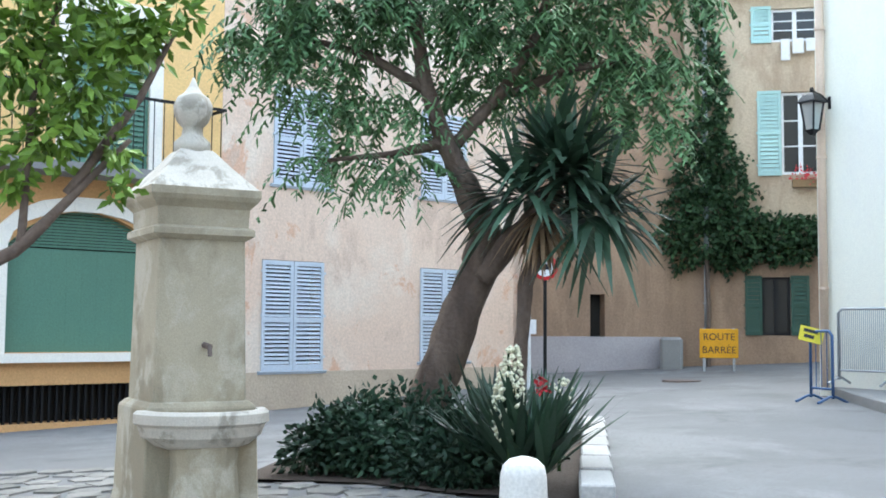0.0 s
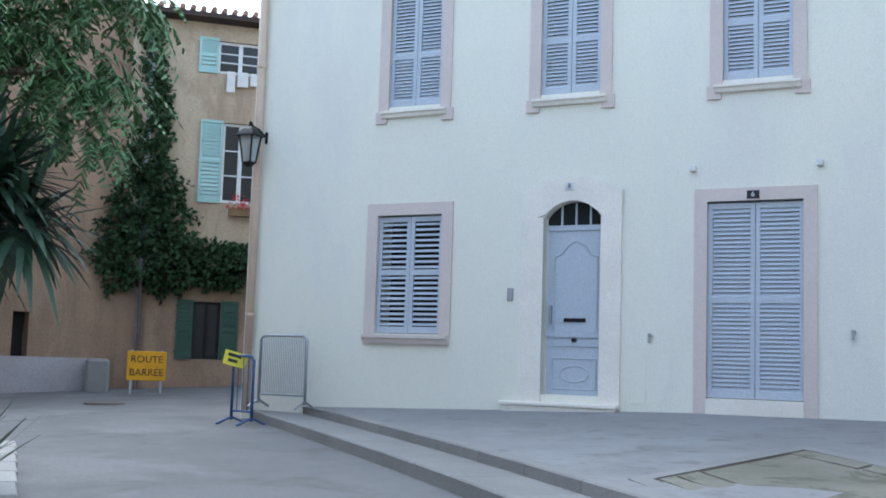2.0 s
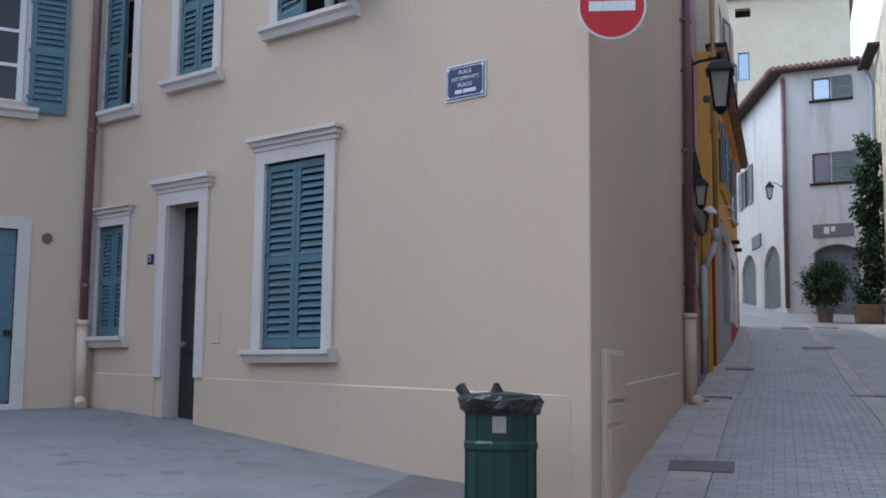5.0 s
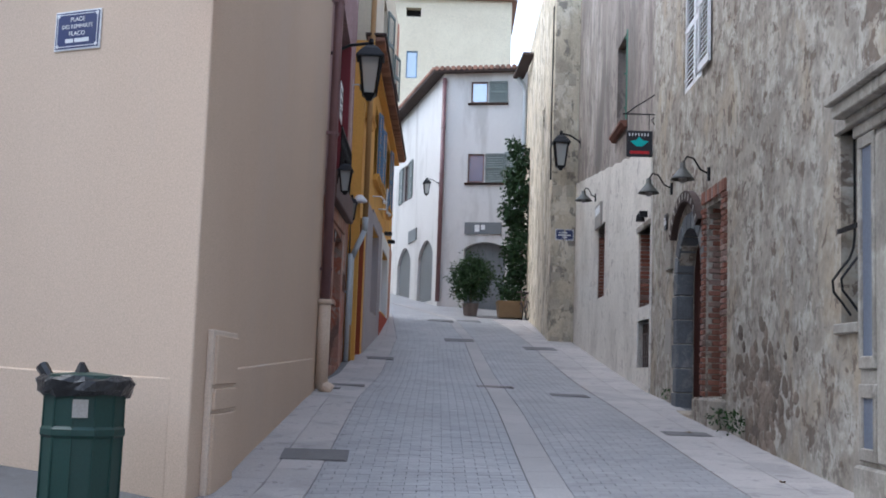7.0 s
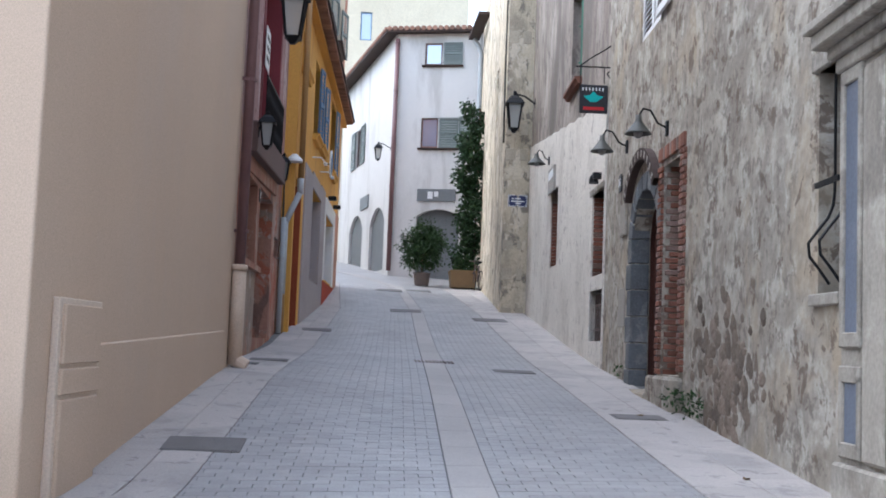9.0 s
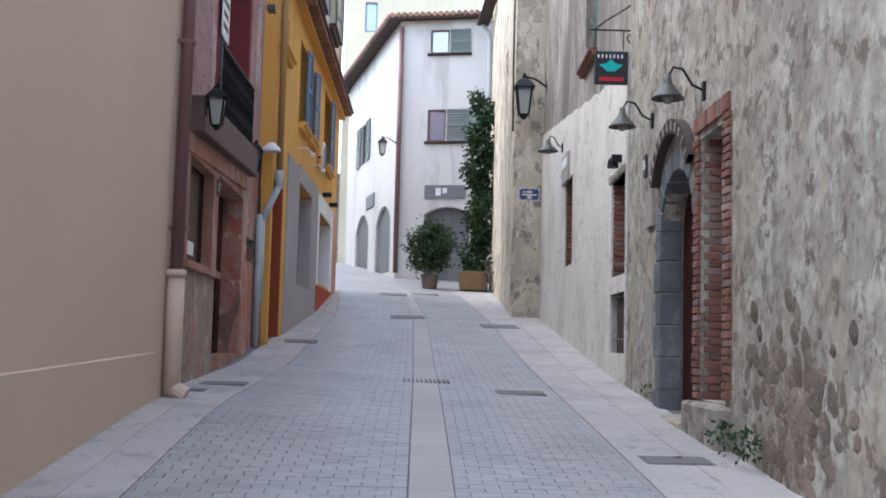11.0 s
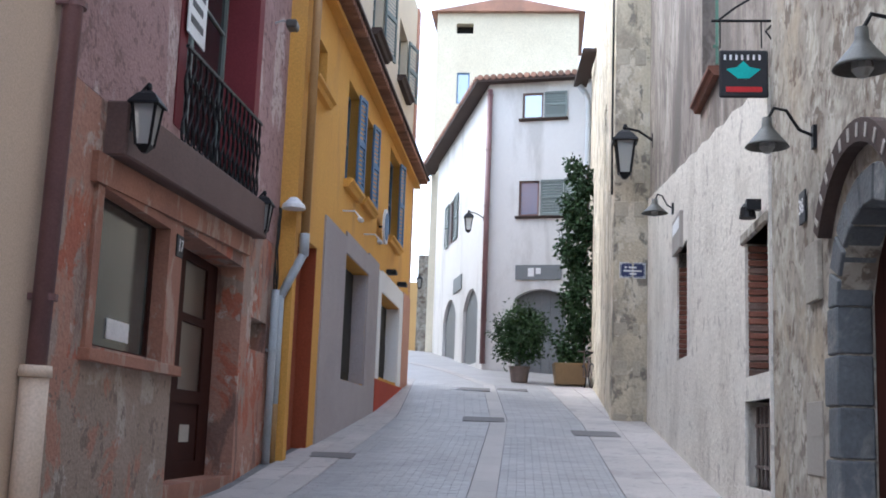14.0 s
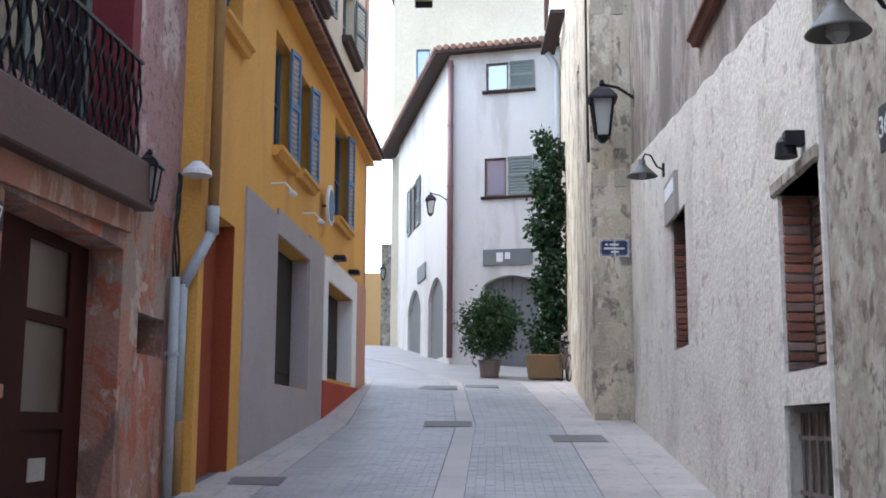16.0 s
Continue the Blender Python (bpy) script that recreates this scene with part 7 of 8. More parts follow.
def limb(bm, pts, n=9, seed=0):
    """Tapered, slightly knotted limb through (x, y, z, radius) points."""
    r = random.Random(seed)
    fine = []
    for (a, b) in zip(pts, pts[1:]):
        for k in range(5):
            t = k / 5
            fine.append([a[i] * (1 - t) + b[i] * t for i in range(4)])
    fine.append(list(pts[-1]))
    rings = []
    for i, (x, y, z, rad) in enumerate(fine):
        q = fine[min(i + 1, len(fine) - 1)]
        o = fine[max(i - 1, 0)]
        d = Vector((q[0] - o[0], q[1] - o[1], q[2] - o[2])).normalized()
        u = d.cross(Vector((0.3, 1, 0.1))).normalized()
        v = d.cross(u)
        ring = []
        for k in range(n):
            an = 2 * math.pi * k / n
            rr = rad * (1 + 0.13 * math.sin(3 * an + i * 0.5) + r.uniform(-0.08, 0.08))
            ring.append(bm.verts.new(Vector((x, y, z)) + (u * math.cos(an) + v * math.sin(an)) * rr))
        rings.append(ring)
    for a, b in zip(rings, rings[1:]):
        for k in range(n):
            bm.faces.new((a[k], a[(k + 1) % n], b[(k + 1) % n], b[k]))
    bm.faces.new(rings[0][::-1])
    bm.faces.new(rings[-1])


# ---- fountain ----
fz = G(-2.9, 6.85)
fo = thing("fountain", pose(-2.92, 6.87, fz + 0.02, 0, 0, 36) @ Matrix.Scale(0.96, 4), "square stone pillar fountain with half round basin", "fountain")
bm = B()
lathe(bm, [(0.40, -0.2), (0.40, 0.02), (0.385, 0.08), (0.37, 0.66), (0.33, 0.70)], sq=True)
part("plinth", bm, M_FOUNTAIN, fo, bevel=0.01)
bm = B()
lathe(bm, [(0.315, 0.68), (0.295, 1.78)], sq=True)
part("pillar", bm, M_FOUNTAIN, fo, bevel=0.012)
bm = B()
lathe(bm, [(0.30, 1.77), (0.345, 1.80), (0.345, 1.84), (0.31, 1.86), (0.315, 1.98), (0.36, 2.03), (0.375, 2.06), (0.375, 2.11)], sq=True)
part("cornice", bm, M_FOUNTAIN, fo)
bm = B()
lathe(bm, [(0.365, 2.11), (0.31, 2.17), (0.22, 2.27), (0.13, 2.38), (0.11, 2.40)], sq=True)
part("cap", bm, M_BASIN, fo)
bm = B()
lathe(bm, [(0.125, 2.38), (0.125, 2.46), (0.075, 2.51), (0.068, 2.56), (0.075, 2.57), (0.11, 2.61), (0.132, 2.67), (0.135, 2.72), (0.11, 2.775), (0.062, 2.81), (0.03, 2.86), (0.006, 2.92)], n=16)
part("finial", bm, M_BASIN, fo, smooth=True)
bm = B()
N = 18
prof = [(0.20, 0.39), (0.32, 0.43), (0.395, 0.49), (0.42, 0.555), (0.445, 0.575), (0.445, 0.635), (0.425, 0.655), (0.37, 0.655), (0.35, 0.52)]
rings = [[bm.verts.new((r * math.cos(math.pi + math.pi * k / N), -0.33 + 0.95 * r * math.sin(math.pi + math.pi * k / N), z)) for k in range(N + 1)] for r, z in prof]
for a, b in zip(rings, rings[1:]):
    for k in range(N):
        bm.faces.new((a[k], a[k + 1], b[k + 1], b[k]))
bm.faces.new(rings[-1])
bm.faces.new(rings[0][::-1])
part("basin", bm, M_BASIN, fo, "pale worn half round stone basin")
bm = B()
lathe(bm, [(0.25, -0.1), (0.24, 0.0), (0.215, 0.3), (0.23, 0.44)], 0, -0.40, n=16)
part("basin_foot", bm, M_FOUNTAIN, fo)
bm = B()
cyl(bm, (0.02, -0.30, 1.07), (0.02, -0.42, 1.06), 0.02)
cyl(bm, (0.02, -0.41, 1.07), (0.02, -0.43, 1.0), 0.015)
part("spout", bm, M_RUST, fo)
# cobbles round the fountain
pav = thing("cobble_paving", Matrix(), "irregular pale flagstones round the fountain", "paving", kind="structure")
r7 = random.Random(7)
for i in range(17):
    for j in range(15):
        x, y = -5.4 + 0.3 * i + r7.uniform(-0.06, 0.06), 4.6 + 0.31 * j + r7.uniform(-0.06, 0.06)
        if x > -0.75 - 0.05 * j or r7.random() < 0.03 or (j > 11 and x > -3.0):
            continue
        bm = B()
        n = r7.choice((4, 5, 5, 6))
        pts = [(x + 0.172 * r7.uniform(0.85, 1.15) * math.cos(2 * math.pi * k / n + j), y + 0.172 * r7.uniform(0.85, 1.15) * math.sin(2 * math.pi * k / n + j)) for k in range(n)]
        h = r7.uniform(0.008, 0.02)
        lo = [bm.verts.new((px_, py_, G(px_, py_) - 0.03)) for px_, py_ in pts]
        hi = [bm.verts.new((px_ * 0.95 + x * 0.05, py_ * 0.95 + y * 0.05, G(px_, py_) + h)) for px_, py_ in pts]
        for k in range(n):
            bm.faces.new((lo[k], lo[(k + 1) % n], hi[(k + 1) % n], hi[k]))
        bm.faces.new(hi)
        part("flagstone", bm, M_COBBLE, pav)

# ---- tree, yuccas, shrubs of the bed ----
tree = thing("leaning_tree", pose(0, 0, 0), "leaning old tree with feathery leaves in the bed", "tree")
gz = G(-1.5, 9.0)
bm = B()
limb(bm, [(-1.80, 9.05, gz - 0.2, 0.24), (-1.66, 9.02, gz + 0.4, 0.19), (-1.40, 9.0, 1.3, 0.165), (-1.16, 9.0, 1.9, 0.16), (-1.12, 9.0, 2.2, 0.13), (-1.28, 8.98, 2.6, 0.105), (-1.5, 8.95, 3.05, 0.075), (-1.64, 8.95, 3.5, 0.06), (-1.75, 9.0, 4.3, 0.04)], 10, 1)
part("trunk", bm, M_BARK, tree, smooth=True)
for k, pts in enumerate(([(-1.42, 9.05, 2.9, 0.06), (-1.0, 9.1, 3.4, 0.05), (-0.7, 9.15, 3.9, 0.04), (-0.5, 9.2, 4.7, 0.03)],
                         [(-0.9, 9.15, 3.4, 0.045), (-0.4, 9.1, 3.6, 0.035), (0.2, 9.05, 3.65, 0.02)],
                         [(-1.62, 8.95, 3.4, 0.05), (-2.1, 8.95, 3.7, 0.035), (-2.9, 8.8, 3.9, 0.02)],
                         [(-1.45, 8.95, 2.95, 0.05), (-1.9, 8.9, 2.85, 0.03), (-2.5, 8.8, 2.78, 0.015)],
                         [(-1.7, 9.0, 3.9, 0.05), (-2.2, 9.1, 4.5, 0.035), (-2.5, 9.2, 5.0, 0.02)])):
    bm = B()
    limb(bm, pts, 7, 10 + k)
    part("limb", bm, M_BARK, tree, smooth=True)
CROWN = [(-3.0, 8.8, 3.95, 0.42), (-2.55, 8.9, 3.65, 0.45), (-2.3, 8.9, 4.25, 0.6), (-1.6, 9.0, 4.15, 0.6), (-0.9, 9.1, 4.0, 0.55), (-0.35, 9.1, 3.85, 0.5), (0.15, 9.05, 3.7, 0.38), (0.42, 9.0, 3.6, 0.25),
         (0.2, 9.0, 3.1, 0.3), (0.0, 9.0, 3.3, 0.25), (-1.15, 9.3, 3.5, 0.4), (-1.9, 8.9, 3.3, 0.3), (-2.1, 8.9, 2.85, 0.25), (-2.5, 8.85, 2.8, 0.2), (-1.75, 8.9, 2.75, 0.22), (-2.45, 8.9, 3.3, 0.25),
         (-1.5, 9.1, 5.0, 0.9), (-0.4, 9.2, 4.7, 0.8), (-2.7, 9.0, 4.8, 0.7), (0.3, 9.1, 4.4, 0.5)]
V, F = fronds(CROWN, 33, 3, pairs=10, leaf=0.095, wide=0.026, droop=0.75)
quads("crown", V, F, M_LEAF, tree, "feathery dark green leaf crown")
yuc = thing("tree_yucca", pose(0, 0, 0), "tall yucca with a shaggy spiky head", "yucca")
bm = B()
limb(bm, [(-1.12, 8.86, 1.8, 0.09), (-0.9, 8.75, 2.1, 0.09), (-0.7, 8.66, 2.3, 0.08), (-0.5, 8.6, 2.5, 0.07)], 9, 4)
limb(bm, [(-0.86, 8.6, 0.4, 0.06), (-0.8, 8.58, 1.3, 0.055), (-0.77, 8.58, 1.75, 0.06), (-0.6, 8.6, 2.2, 0.05)], 8, 5)
part("trunk", bm, M_BARK, yuc, smooth=True)
for cx, cy, cz, n, sd in ((-0.42, 8.58, 2.62, 120, 1), (-0.78, 8.6, 2.45, 80, 2), (-0.2, 8.6, 2.3, 75, 3), (-0.6, 8.7, 2.8, 60, 4)):
    V, F = blades(cx, cy, cz, int(n * 1.35), 0.66, 0.06, sd, (-0.5, 1.35), 0.42)
    quads("leaf_head", V, F, M_YUCCA, yuc, "stiff dark green sword leaves")
V, F = blades(-0.65, 8.6, 2.35, 70, 0.42, 0.035, 9, (-1.4, -0.5), 0.3)
quads("dry_skirt", V, F, M_YUCCADEAD, yuc, "dry brown hanging leaves")
low = thing("flowering_yucca", pose(0, 0, 0), "low yucca with cream flower spikes", "yucca")
for cx, cy, n, sd in ((-0.78, 7.35, 75, 11), (-0.66, 7.45, 75, 12), (-0.95, 7.6, 50, 13), (-0.6, 7.3, 30, 14)):
    V, F = blades(cx, cy, G(cx, cy) + 0.12, n, 0.76, 0.048, sd, (0.6, 1.5), 0.2)
    quads("leaf_rosette", V, F, M_YUCCA, low)
r9 = random.Random(9)
for sx, sy, z0, z1, n in ((-0.83, 7.2, 0.66, 1.28, 210), (-0.5, 7.75, 0.8, 1.05, 50)):
    V, F = [], []
    for k in range(n):
        t = r9.random()
        rad = 0.085 * math.sin(math.pi * (0.15 + 0.8 * t)) + 0.012
        an = r9.uniform(0, 2 * math.pi)
        c = Vector((sx + rad * math.cos(an) + 0.06 * (t - 0.5), sy + rad * math.sin(an), z0 + (z1 - z0) * t))
        s = r9.uniform(0.013, 0.022)
        b = len(V)
        V += [c + Vector(o) * s for o in ((1, 0, 0), (0, 1, 0), (-1, 0, 0), (0, -1, 0), (0, 0, 1.1), (0, 0, -1.1))]
        F += [(b, b + 1, b + 4), (b + 1, b + 2, b + 4), (b + 2, b + 3, b + 4), (b + 3, b, b + 4), (b + 1, b, b + 5), (b + 2, b + 1, b + 5), (b + 3, b + 2, b + 5), (b, b + 3, b + 5)]
    quads("flower_spike", V, F, M_FLOWER, low, "spike of cream bell flowers")
    bm = B()
    cyl(bm, (sx, sy, 0.4), (sx, sy, z1), 0.014, 0.008, 6)
    part("stalk", bm, M_BUSH, low)
for k, cl in enumerate(([(-2.42, 8.25, 0.48, 0.22), (-2.2, 8.3, 0.55, 0.28)], [(-2.0, 8.3, 0.55, 0.32), (-1.75, 8.45, 0.62, 0.3), (-1.9, 8.1, 0.42, 0.25)], [(-1.5, 8.1, 0.5, 0.34), (-1.3, 8.3, 0.55, 0.32), (-1.2, 7.8, 0.42, 0.3)],
                        [(-1.15, 7.6, 0.4, 0.28), (-0.95, 8.0, 0.45, 0.3), (-1.45, 7.75, 0.36, 0.24)], [(-2.2, 8.8, 0.55, 0.3), (-1.0, 8.6, 0.55, 0.3), (-0.8, 9.2, 0.5, 0.3)])):
    sh = thing("shrub", pose(0, 0, 0), "low dark green leafy shrub in the bed", "shrub", "bed shrubs")
    V, F = leaf_cloud(cl, 1100, 0.075, 0.042, 30 + k, shell=0.45)
    quads("foliage", V, F, M_SHRUB, sh)
bed = thing("planting_bed", pose(0, 0, 0), "dark soil bed with pale stone edging", "planting bed", kind="structure")
bm = B()
pts = [(-2.9, 8.0), (-1.9, 7.7), (-1.2, 7.25), (-0.35, 7.0), (-0.3, 11.5), (-2.4, 11.0), (-2.9, 9.2)]
bm.faces.new([bm.verts.new((x, y, G(x, y) + 0.03)) for x, y in pts])
part("soil", bm, M_SOIL, bed)
y = 6.75
while y < 11.4:
    bm = B()
    x = -0.36 + 0.02 * (y - 7)
    box(bm, x, x + 0.22, y, y + 0.74, G(x, y) - 0.1, G(x, y + 0.4) + 0.16)
    part("edging_stone", bm, M_EDGING, bed, bevel=0.012)
    y += 0.75
bol = thing("bollard", pose(-0.67, 5.68, G(-0.67, 5.68)), "short white painted stone bollard with domed top", "bollard")
bm = B()
lathe(bm, [(0.145, -0.1), (0.135, 0.1), (0.122, 0.40), (0.11, 0.45), (0.075, 0.485), (0.02, 0.5)], n=22)
part("post", bm, M_BOLLARD, bol, smooth=True)
cit = thing("citrus_tree", pose(0, 0, 0), "bright green broad leaved tree beside the fountain", "tree")
bm = B()
limb(bm, [(-4.0, 4.3, -0.2, 0.1), (-3.8, 4.35, 0.9, 0.07), (-3.4, 4.5, 1.5, 0.045), (-3.0, 4.66, 1.74, 0.032), (-2.75, 4.79, 2.05, 0.02), (-2.55, 4.9, 2.3, 0.012)], 8, 6)
part("trunk", bm, M_BARK, cit, smooth=True)
for k, pts in enumerate(([(-2.98, 4.67, 1.75, 0.022), (-2.97, 4.68, 1.95, 0.02), (-2.95, 4.7, 2.5, 0.015), (-2.85, 4.75, 3.0, 0.01)], [(-2.8, 4.77, 2.02, 0.03), (-2.5, 4.88, 2.5, 0.02), (-2.35, 4.95, 2.85, 0.012)], [(-3.7, 4.4, 1.0, 0.07), (-3.6, 4.5, 2.0, 0.05), (-3.4, 4.6, 3.0, 0.03)])):
    bm = B()
    limb(bm, pts, 6, 20 + k)
    part("limb", bm, M_BARK, cit, smooth=True)
CIT = [(-3.0, 4.65, 2.75, 0.3), (-2.75, 4.78, 2.55, 0.25), (-2.6, 4.85, 2.8, 0.22), (-2.85, 4.7, 2.3, 0.2), (-2.62, 4.85, 2.25, 0.13), (-2.45, 4.92, 2.85, 0.15), (-2.32, 4.96, 2.95, 0.1), (-2.58, 4.87, 2.06, 0.09), (-3.0, 4.65, 2.1, 0.12),
       (-3.3, 4.5, 2.6, 0.35), (-3.4, 4.5, 3.2, 0.4), (-2.8, 4.75, 3.15, 0.35)]
V, F = leaf_cloud(CIT, 430, 0.095, 0.05, 50, flat=0.5, shell=0.12)
quads("crown", V, F, M_LEAFBRIGHT, cit, "bright green glossy leaves")
# ivy
ivy = thing("ivy", pose(0, 0, 0), "thick dark ivy climbing the tan house front", "ivy")
IV = [(2.62, 9.1, .22), (2.66, 8.6, .24), (2.75, 8.0, .3), (2.85, 7.4, .32), (2.95, 6.9, .3), (2.8, 6.4, .4), (2.7, 5.8, .48), (3.0, 5.3, .5), (2.5, 4.9, .55), (3.25, 4.6, .5), (2.2, 4.2, .5), (1.95, 3.6, .42), (2.7, 4.1, .6), (2.7, 3.4, .55),
      (3.3, 3.7, .55), (3.8, 3.7, .45), (4.3, 3.6, .45), (4.8, 3.6, .4), (5.2, 3.6, .4), (3.5, 3.15, .35), (2.15, 3.05, .32), (4.2, 3.15, .3), (4.7, 3.2, .3), (3.05, 3.0, .3)]
V, F = leaf_cloud([(x, 25.75 + (2.6 - x) * 0.08, z, r_) for x, z, r_ in IV], 330, 0.12, 0.10, 60, flat=0.6, shell=0.5)
quads("foliage", V, F, M_IVY, ivy)
bm = B()
tube(bm, [(2.7, 25.6, 0.5), (2.72, 25.62, 2.0), (2.68, 25.62, 3.2)], 0.05)
part("stem", bm, M_BARK, ivy)
root = thing("geranium_box", at(F_IVY, 1.15, -0.2, 4.75), "red geraniums on the window sill", "flowers")
V, F = leaf_cloud([(0, 0, 0.15, 0.2), (0.25, 0, 0.1, 0.2)], 260, 0.06, 0.05, 61)
quads("flowers", V, F, M_REDFLOWER, root)
bm = B()
box(bm, -0.2, 0.45, -0.1, 0.1, -0.12, 0.05)
part("box", bm, M_TERRACOTTA, root)
# potted bush, planter and climbing vine before the far house
bz = G(41.8, -3.9)
pot = thing("potted_bush", pose(41.8, -3.9, bz), "round leafy bush in a stone pot", "bush")
bm = B()
lathe(bm, [(0.24, 0), (0.3, 0.42), (0.33, 0.46), (0.28, 0.46)], n=14)
part("pot", bm, M_RUST, pot)
V, F = leaf_cloud([(0, 0, 1.35, 0.6), (0.35, 0.4, 1.5, 0.45), (-0.2, -0.45, 1.45, 0.45), (0, 0.35, 0.9, 0.4), (0, -0.3, 1.8, 0.4), (0, 0.1, 1.9, 0.4), (0, -0.3, 0.9, 0.35)], 380, 0.13, 0.055, 62, shell=0.3)
quads("foliage", V, F, M_BUSH, pot)
bm = B()
cyl(bm, (0, 0, 0.3), (0, 0, 1.2), 0.04)
part("stem", bm, M_BARK, pot)
vn = thing("climbing_vine", pose(0, 0, 0), "tall dark vine climbing the house corner from a planter", "vine")
V, F = leaf_cloud([(42.0 + 0.1 * math.sin(k), -5.55 + 0.2 * math.sin(1.9 * k), G(42, -5.6) + 0.7 + 0.42 * k, (0.44 if k < 12 else 0.34) * (1 + 0.25 * math.sin(2.6 * k))) for k in range(15)], 260, 0.14, 0.1, 63, flat=0.5, shell=0.3)
quads("foliage", V, F, M_IVY, vn)
bm = B()
tube(bm, [(42.0, -5.75, 3.6), (42.05, -5.8, 7), (42.0, -5.8, 10)], 0.04)
part("stem", bm, M_BARK, vn)
plz = thing("stone_planter", pose(41.7, -5.35, G(41.7, -5.35)), "square ochre stone planter at the wall", "planter")
bm = B()
lathe(bm, [(0.42, 0), (0.48, 0.55), (0.5, 0.62), (0.42, 0.62)], sq=True)
part("body", bm, M_TERRACOTTA, plz, bevel=0.02)
V, F = leaf_cloud([(0, 0, 0.7, 0.35)], 150, 0.1, 0.05, 64)
quads("foliage", V, F, M_BUSH, plz)
bk = thing("parked_bicycle", pose(40.6, -5.75, G(40.6, -5.75), 0, 0, 8), "dark bicycle leaning on the cream wall", "bicycle")
for x in (-0.5, 0.5):
    bm = B()
    tube(bm, [(x + 0.33 * math.cos(2 * math.pi * k / 14), 0, 0.34 + 0.33 * math.sin(2 * math.pi * k / 14)) for k in range(15)], 0.02, 5)
    part("wheel", bm, M_IRON, bk)
bm = B()
tube(bm, [(-0.5, 0, 0.34), (-0.15, 0, 0.85), (0.42, 0, 0.85), (0.5, 0, 0.34), (0.0, 0, 0.32), (-0.15, 0, 0.85)], 0.02, 6)
tube(bm, [(0.42, 0, 0.85), (0.4, 0, 1.05), (0.35, 0.2, 1.05)], 0.018, 6)
part("frame", bm, M_RUST, bk)
bm = B()
box(bm, -0.3, -0.05, -0.07, 0.07, 0.95, 1.0)
part("saddle", bm, M_IRON, bk)
for x, s in ((1.35, 0.12), (2.1, 0.15), (-2.05, 0.07)):
    wd = thing("weed_tuft", pose(0, 0, 0), "small green weed at the foot of the wall", "weed", "wall weeds")
    p = F_RIGHT @ Vector((x, -0.12, 0))
    V, F = leaf_cloud([(p.x, p.y, G(p.x, p.y) + 0.12 + s * 0.6, s)], 420, 0.07, 0.03, 70 + int(x * 10), shell=0.2)
    quads("foliage", V, F, M_BUSH, wd)

# ---- street furniture of the square ----
wall_lantern(at(F_WHITE, -7.36, 0, 4.72), 0.75, "black street lantern at the white house corner", "street lanterns", 0.42, 0.12)
sg = thing("round_traffic_sign", pose(-0.82, 18.68, 0.4), "round white road sign with red rim on a pole", "road sign")
bm = B()
cyl(bm, (0, 0.02, 0), (0, 0.02, 2.35), 0.03, n=8)
part("pole", bm, M_IRON, sg)
for y0, r_, mt, n in ((-0.02, 0.215, M_SIGNRED, "rim"), (-0.026, 0.155, M_SIGNWHITE, "face")):
    bm = B()
    cyl(bm, (0, y0, 2.04), (0, 0.0, 2.04), r_, n=24)
    part(n, bm, mt, sg)
bm = B()
box(bm, -0.09, 0.09, -0.032, -0.026, 2.0, 2.05)
box(bm, -0.03, 0.06, -0.032, -0.026, 2.05, 2.1)
part("symbol", bm, M_SIGNBLACK, sg)
rb = thing("road_closed_sign", pose(2.66, 23.48, G(2.66, 23.48), 0, 0, -6), "yellow road closed sign on short legs", "road sign")
bm = B()
box(bm, -0.39, 0.39, -0.02, 0.02, 0.28, 0.88)
part("board", bm, M_SIGNYELLOW, rb, bevel=0.01)
for x in (-0.3, 0.3):
    bm = B()
    box(bm, x - 0.025, x + 0.025, 0.02, 0.06, 0, 0.9)
    part("leg", bm, M_GALV, rb)
lettering(rb, "ROUTE", 0.2, Matrix.Translation((0, -0.024, 0.71)), M_SIGNBLACK)
lettering(rb, "BARRÉE", 0.2, Matrix.Translation((0, -0.024, 0.44)), M_SIGNBLACK)
def barrier(p, q, height, material, label, bars, name="crowd_barrier"):
    p, q = Vector((*p, 0)), Vector((*q, 0))
    L = (q - p).length
    z0 = max(H(p.x, p.y), H(q.x, q.y)) if p.x > 3.15 else G(p.x, p.y)
    root = thing(name, Matrix.Translation((p.x, p.y, z0)) @ pose(0, 0, 0, 0, 0, math.degrees(math.atan2(q.y - p.y, q.x - p.x))), label, "barrier")
    bm = B()
    tube(bm, [(0, 0, 0.05), (0, 0, height - 0.06), (0.06, 0, height), (L - 0.06, 0, height), (L, 0, height - 0.06), (L, 0, 0.05)], 0.02, 8)
    part("frame", bm, material, root, smooth=True)
    bm = B()
    tube(bm, [(0, 0, 0.18), (L, 0, 0.18)], 0.016, 6)
    part("lower_rail", bm, material, root)
    for k in range(1, bars):
        bm = B()
        cyl(bm, (L * k / bars, 0, 0.18), (L * k / bars, 0, height), 0.007, n=5)
        part("bar", bm, material, root)
    for x in (0.0, L):
        bm = B()
        tube(bm, [(x, -0.25, 0.0), (x, -0.05, 0.08), (x, 0.05, 0.08), (x, 0.25, 0.0)], 0.018, 6)
        part("foot", bm, material, root)
    return root
barrier((3.27, 15.75), (3.80, 15.17), 1.02, M_GALV, "grey steel crowd barrier against the white wall", 26)
br = barrier((2.86, 15.6), (3.06, 15.2), 0.95, M_BLUEPAINT, "blue steel barrier holding a yellow plate", 4)
bm = B()
box(bm, -0.2, 0.2, -0.01, 0.01, -0.13, 0.13)
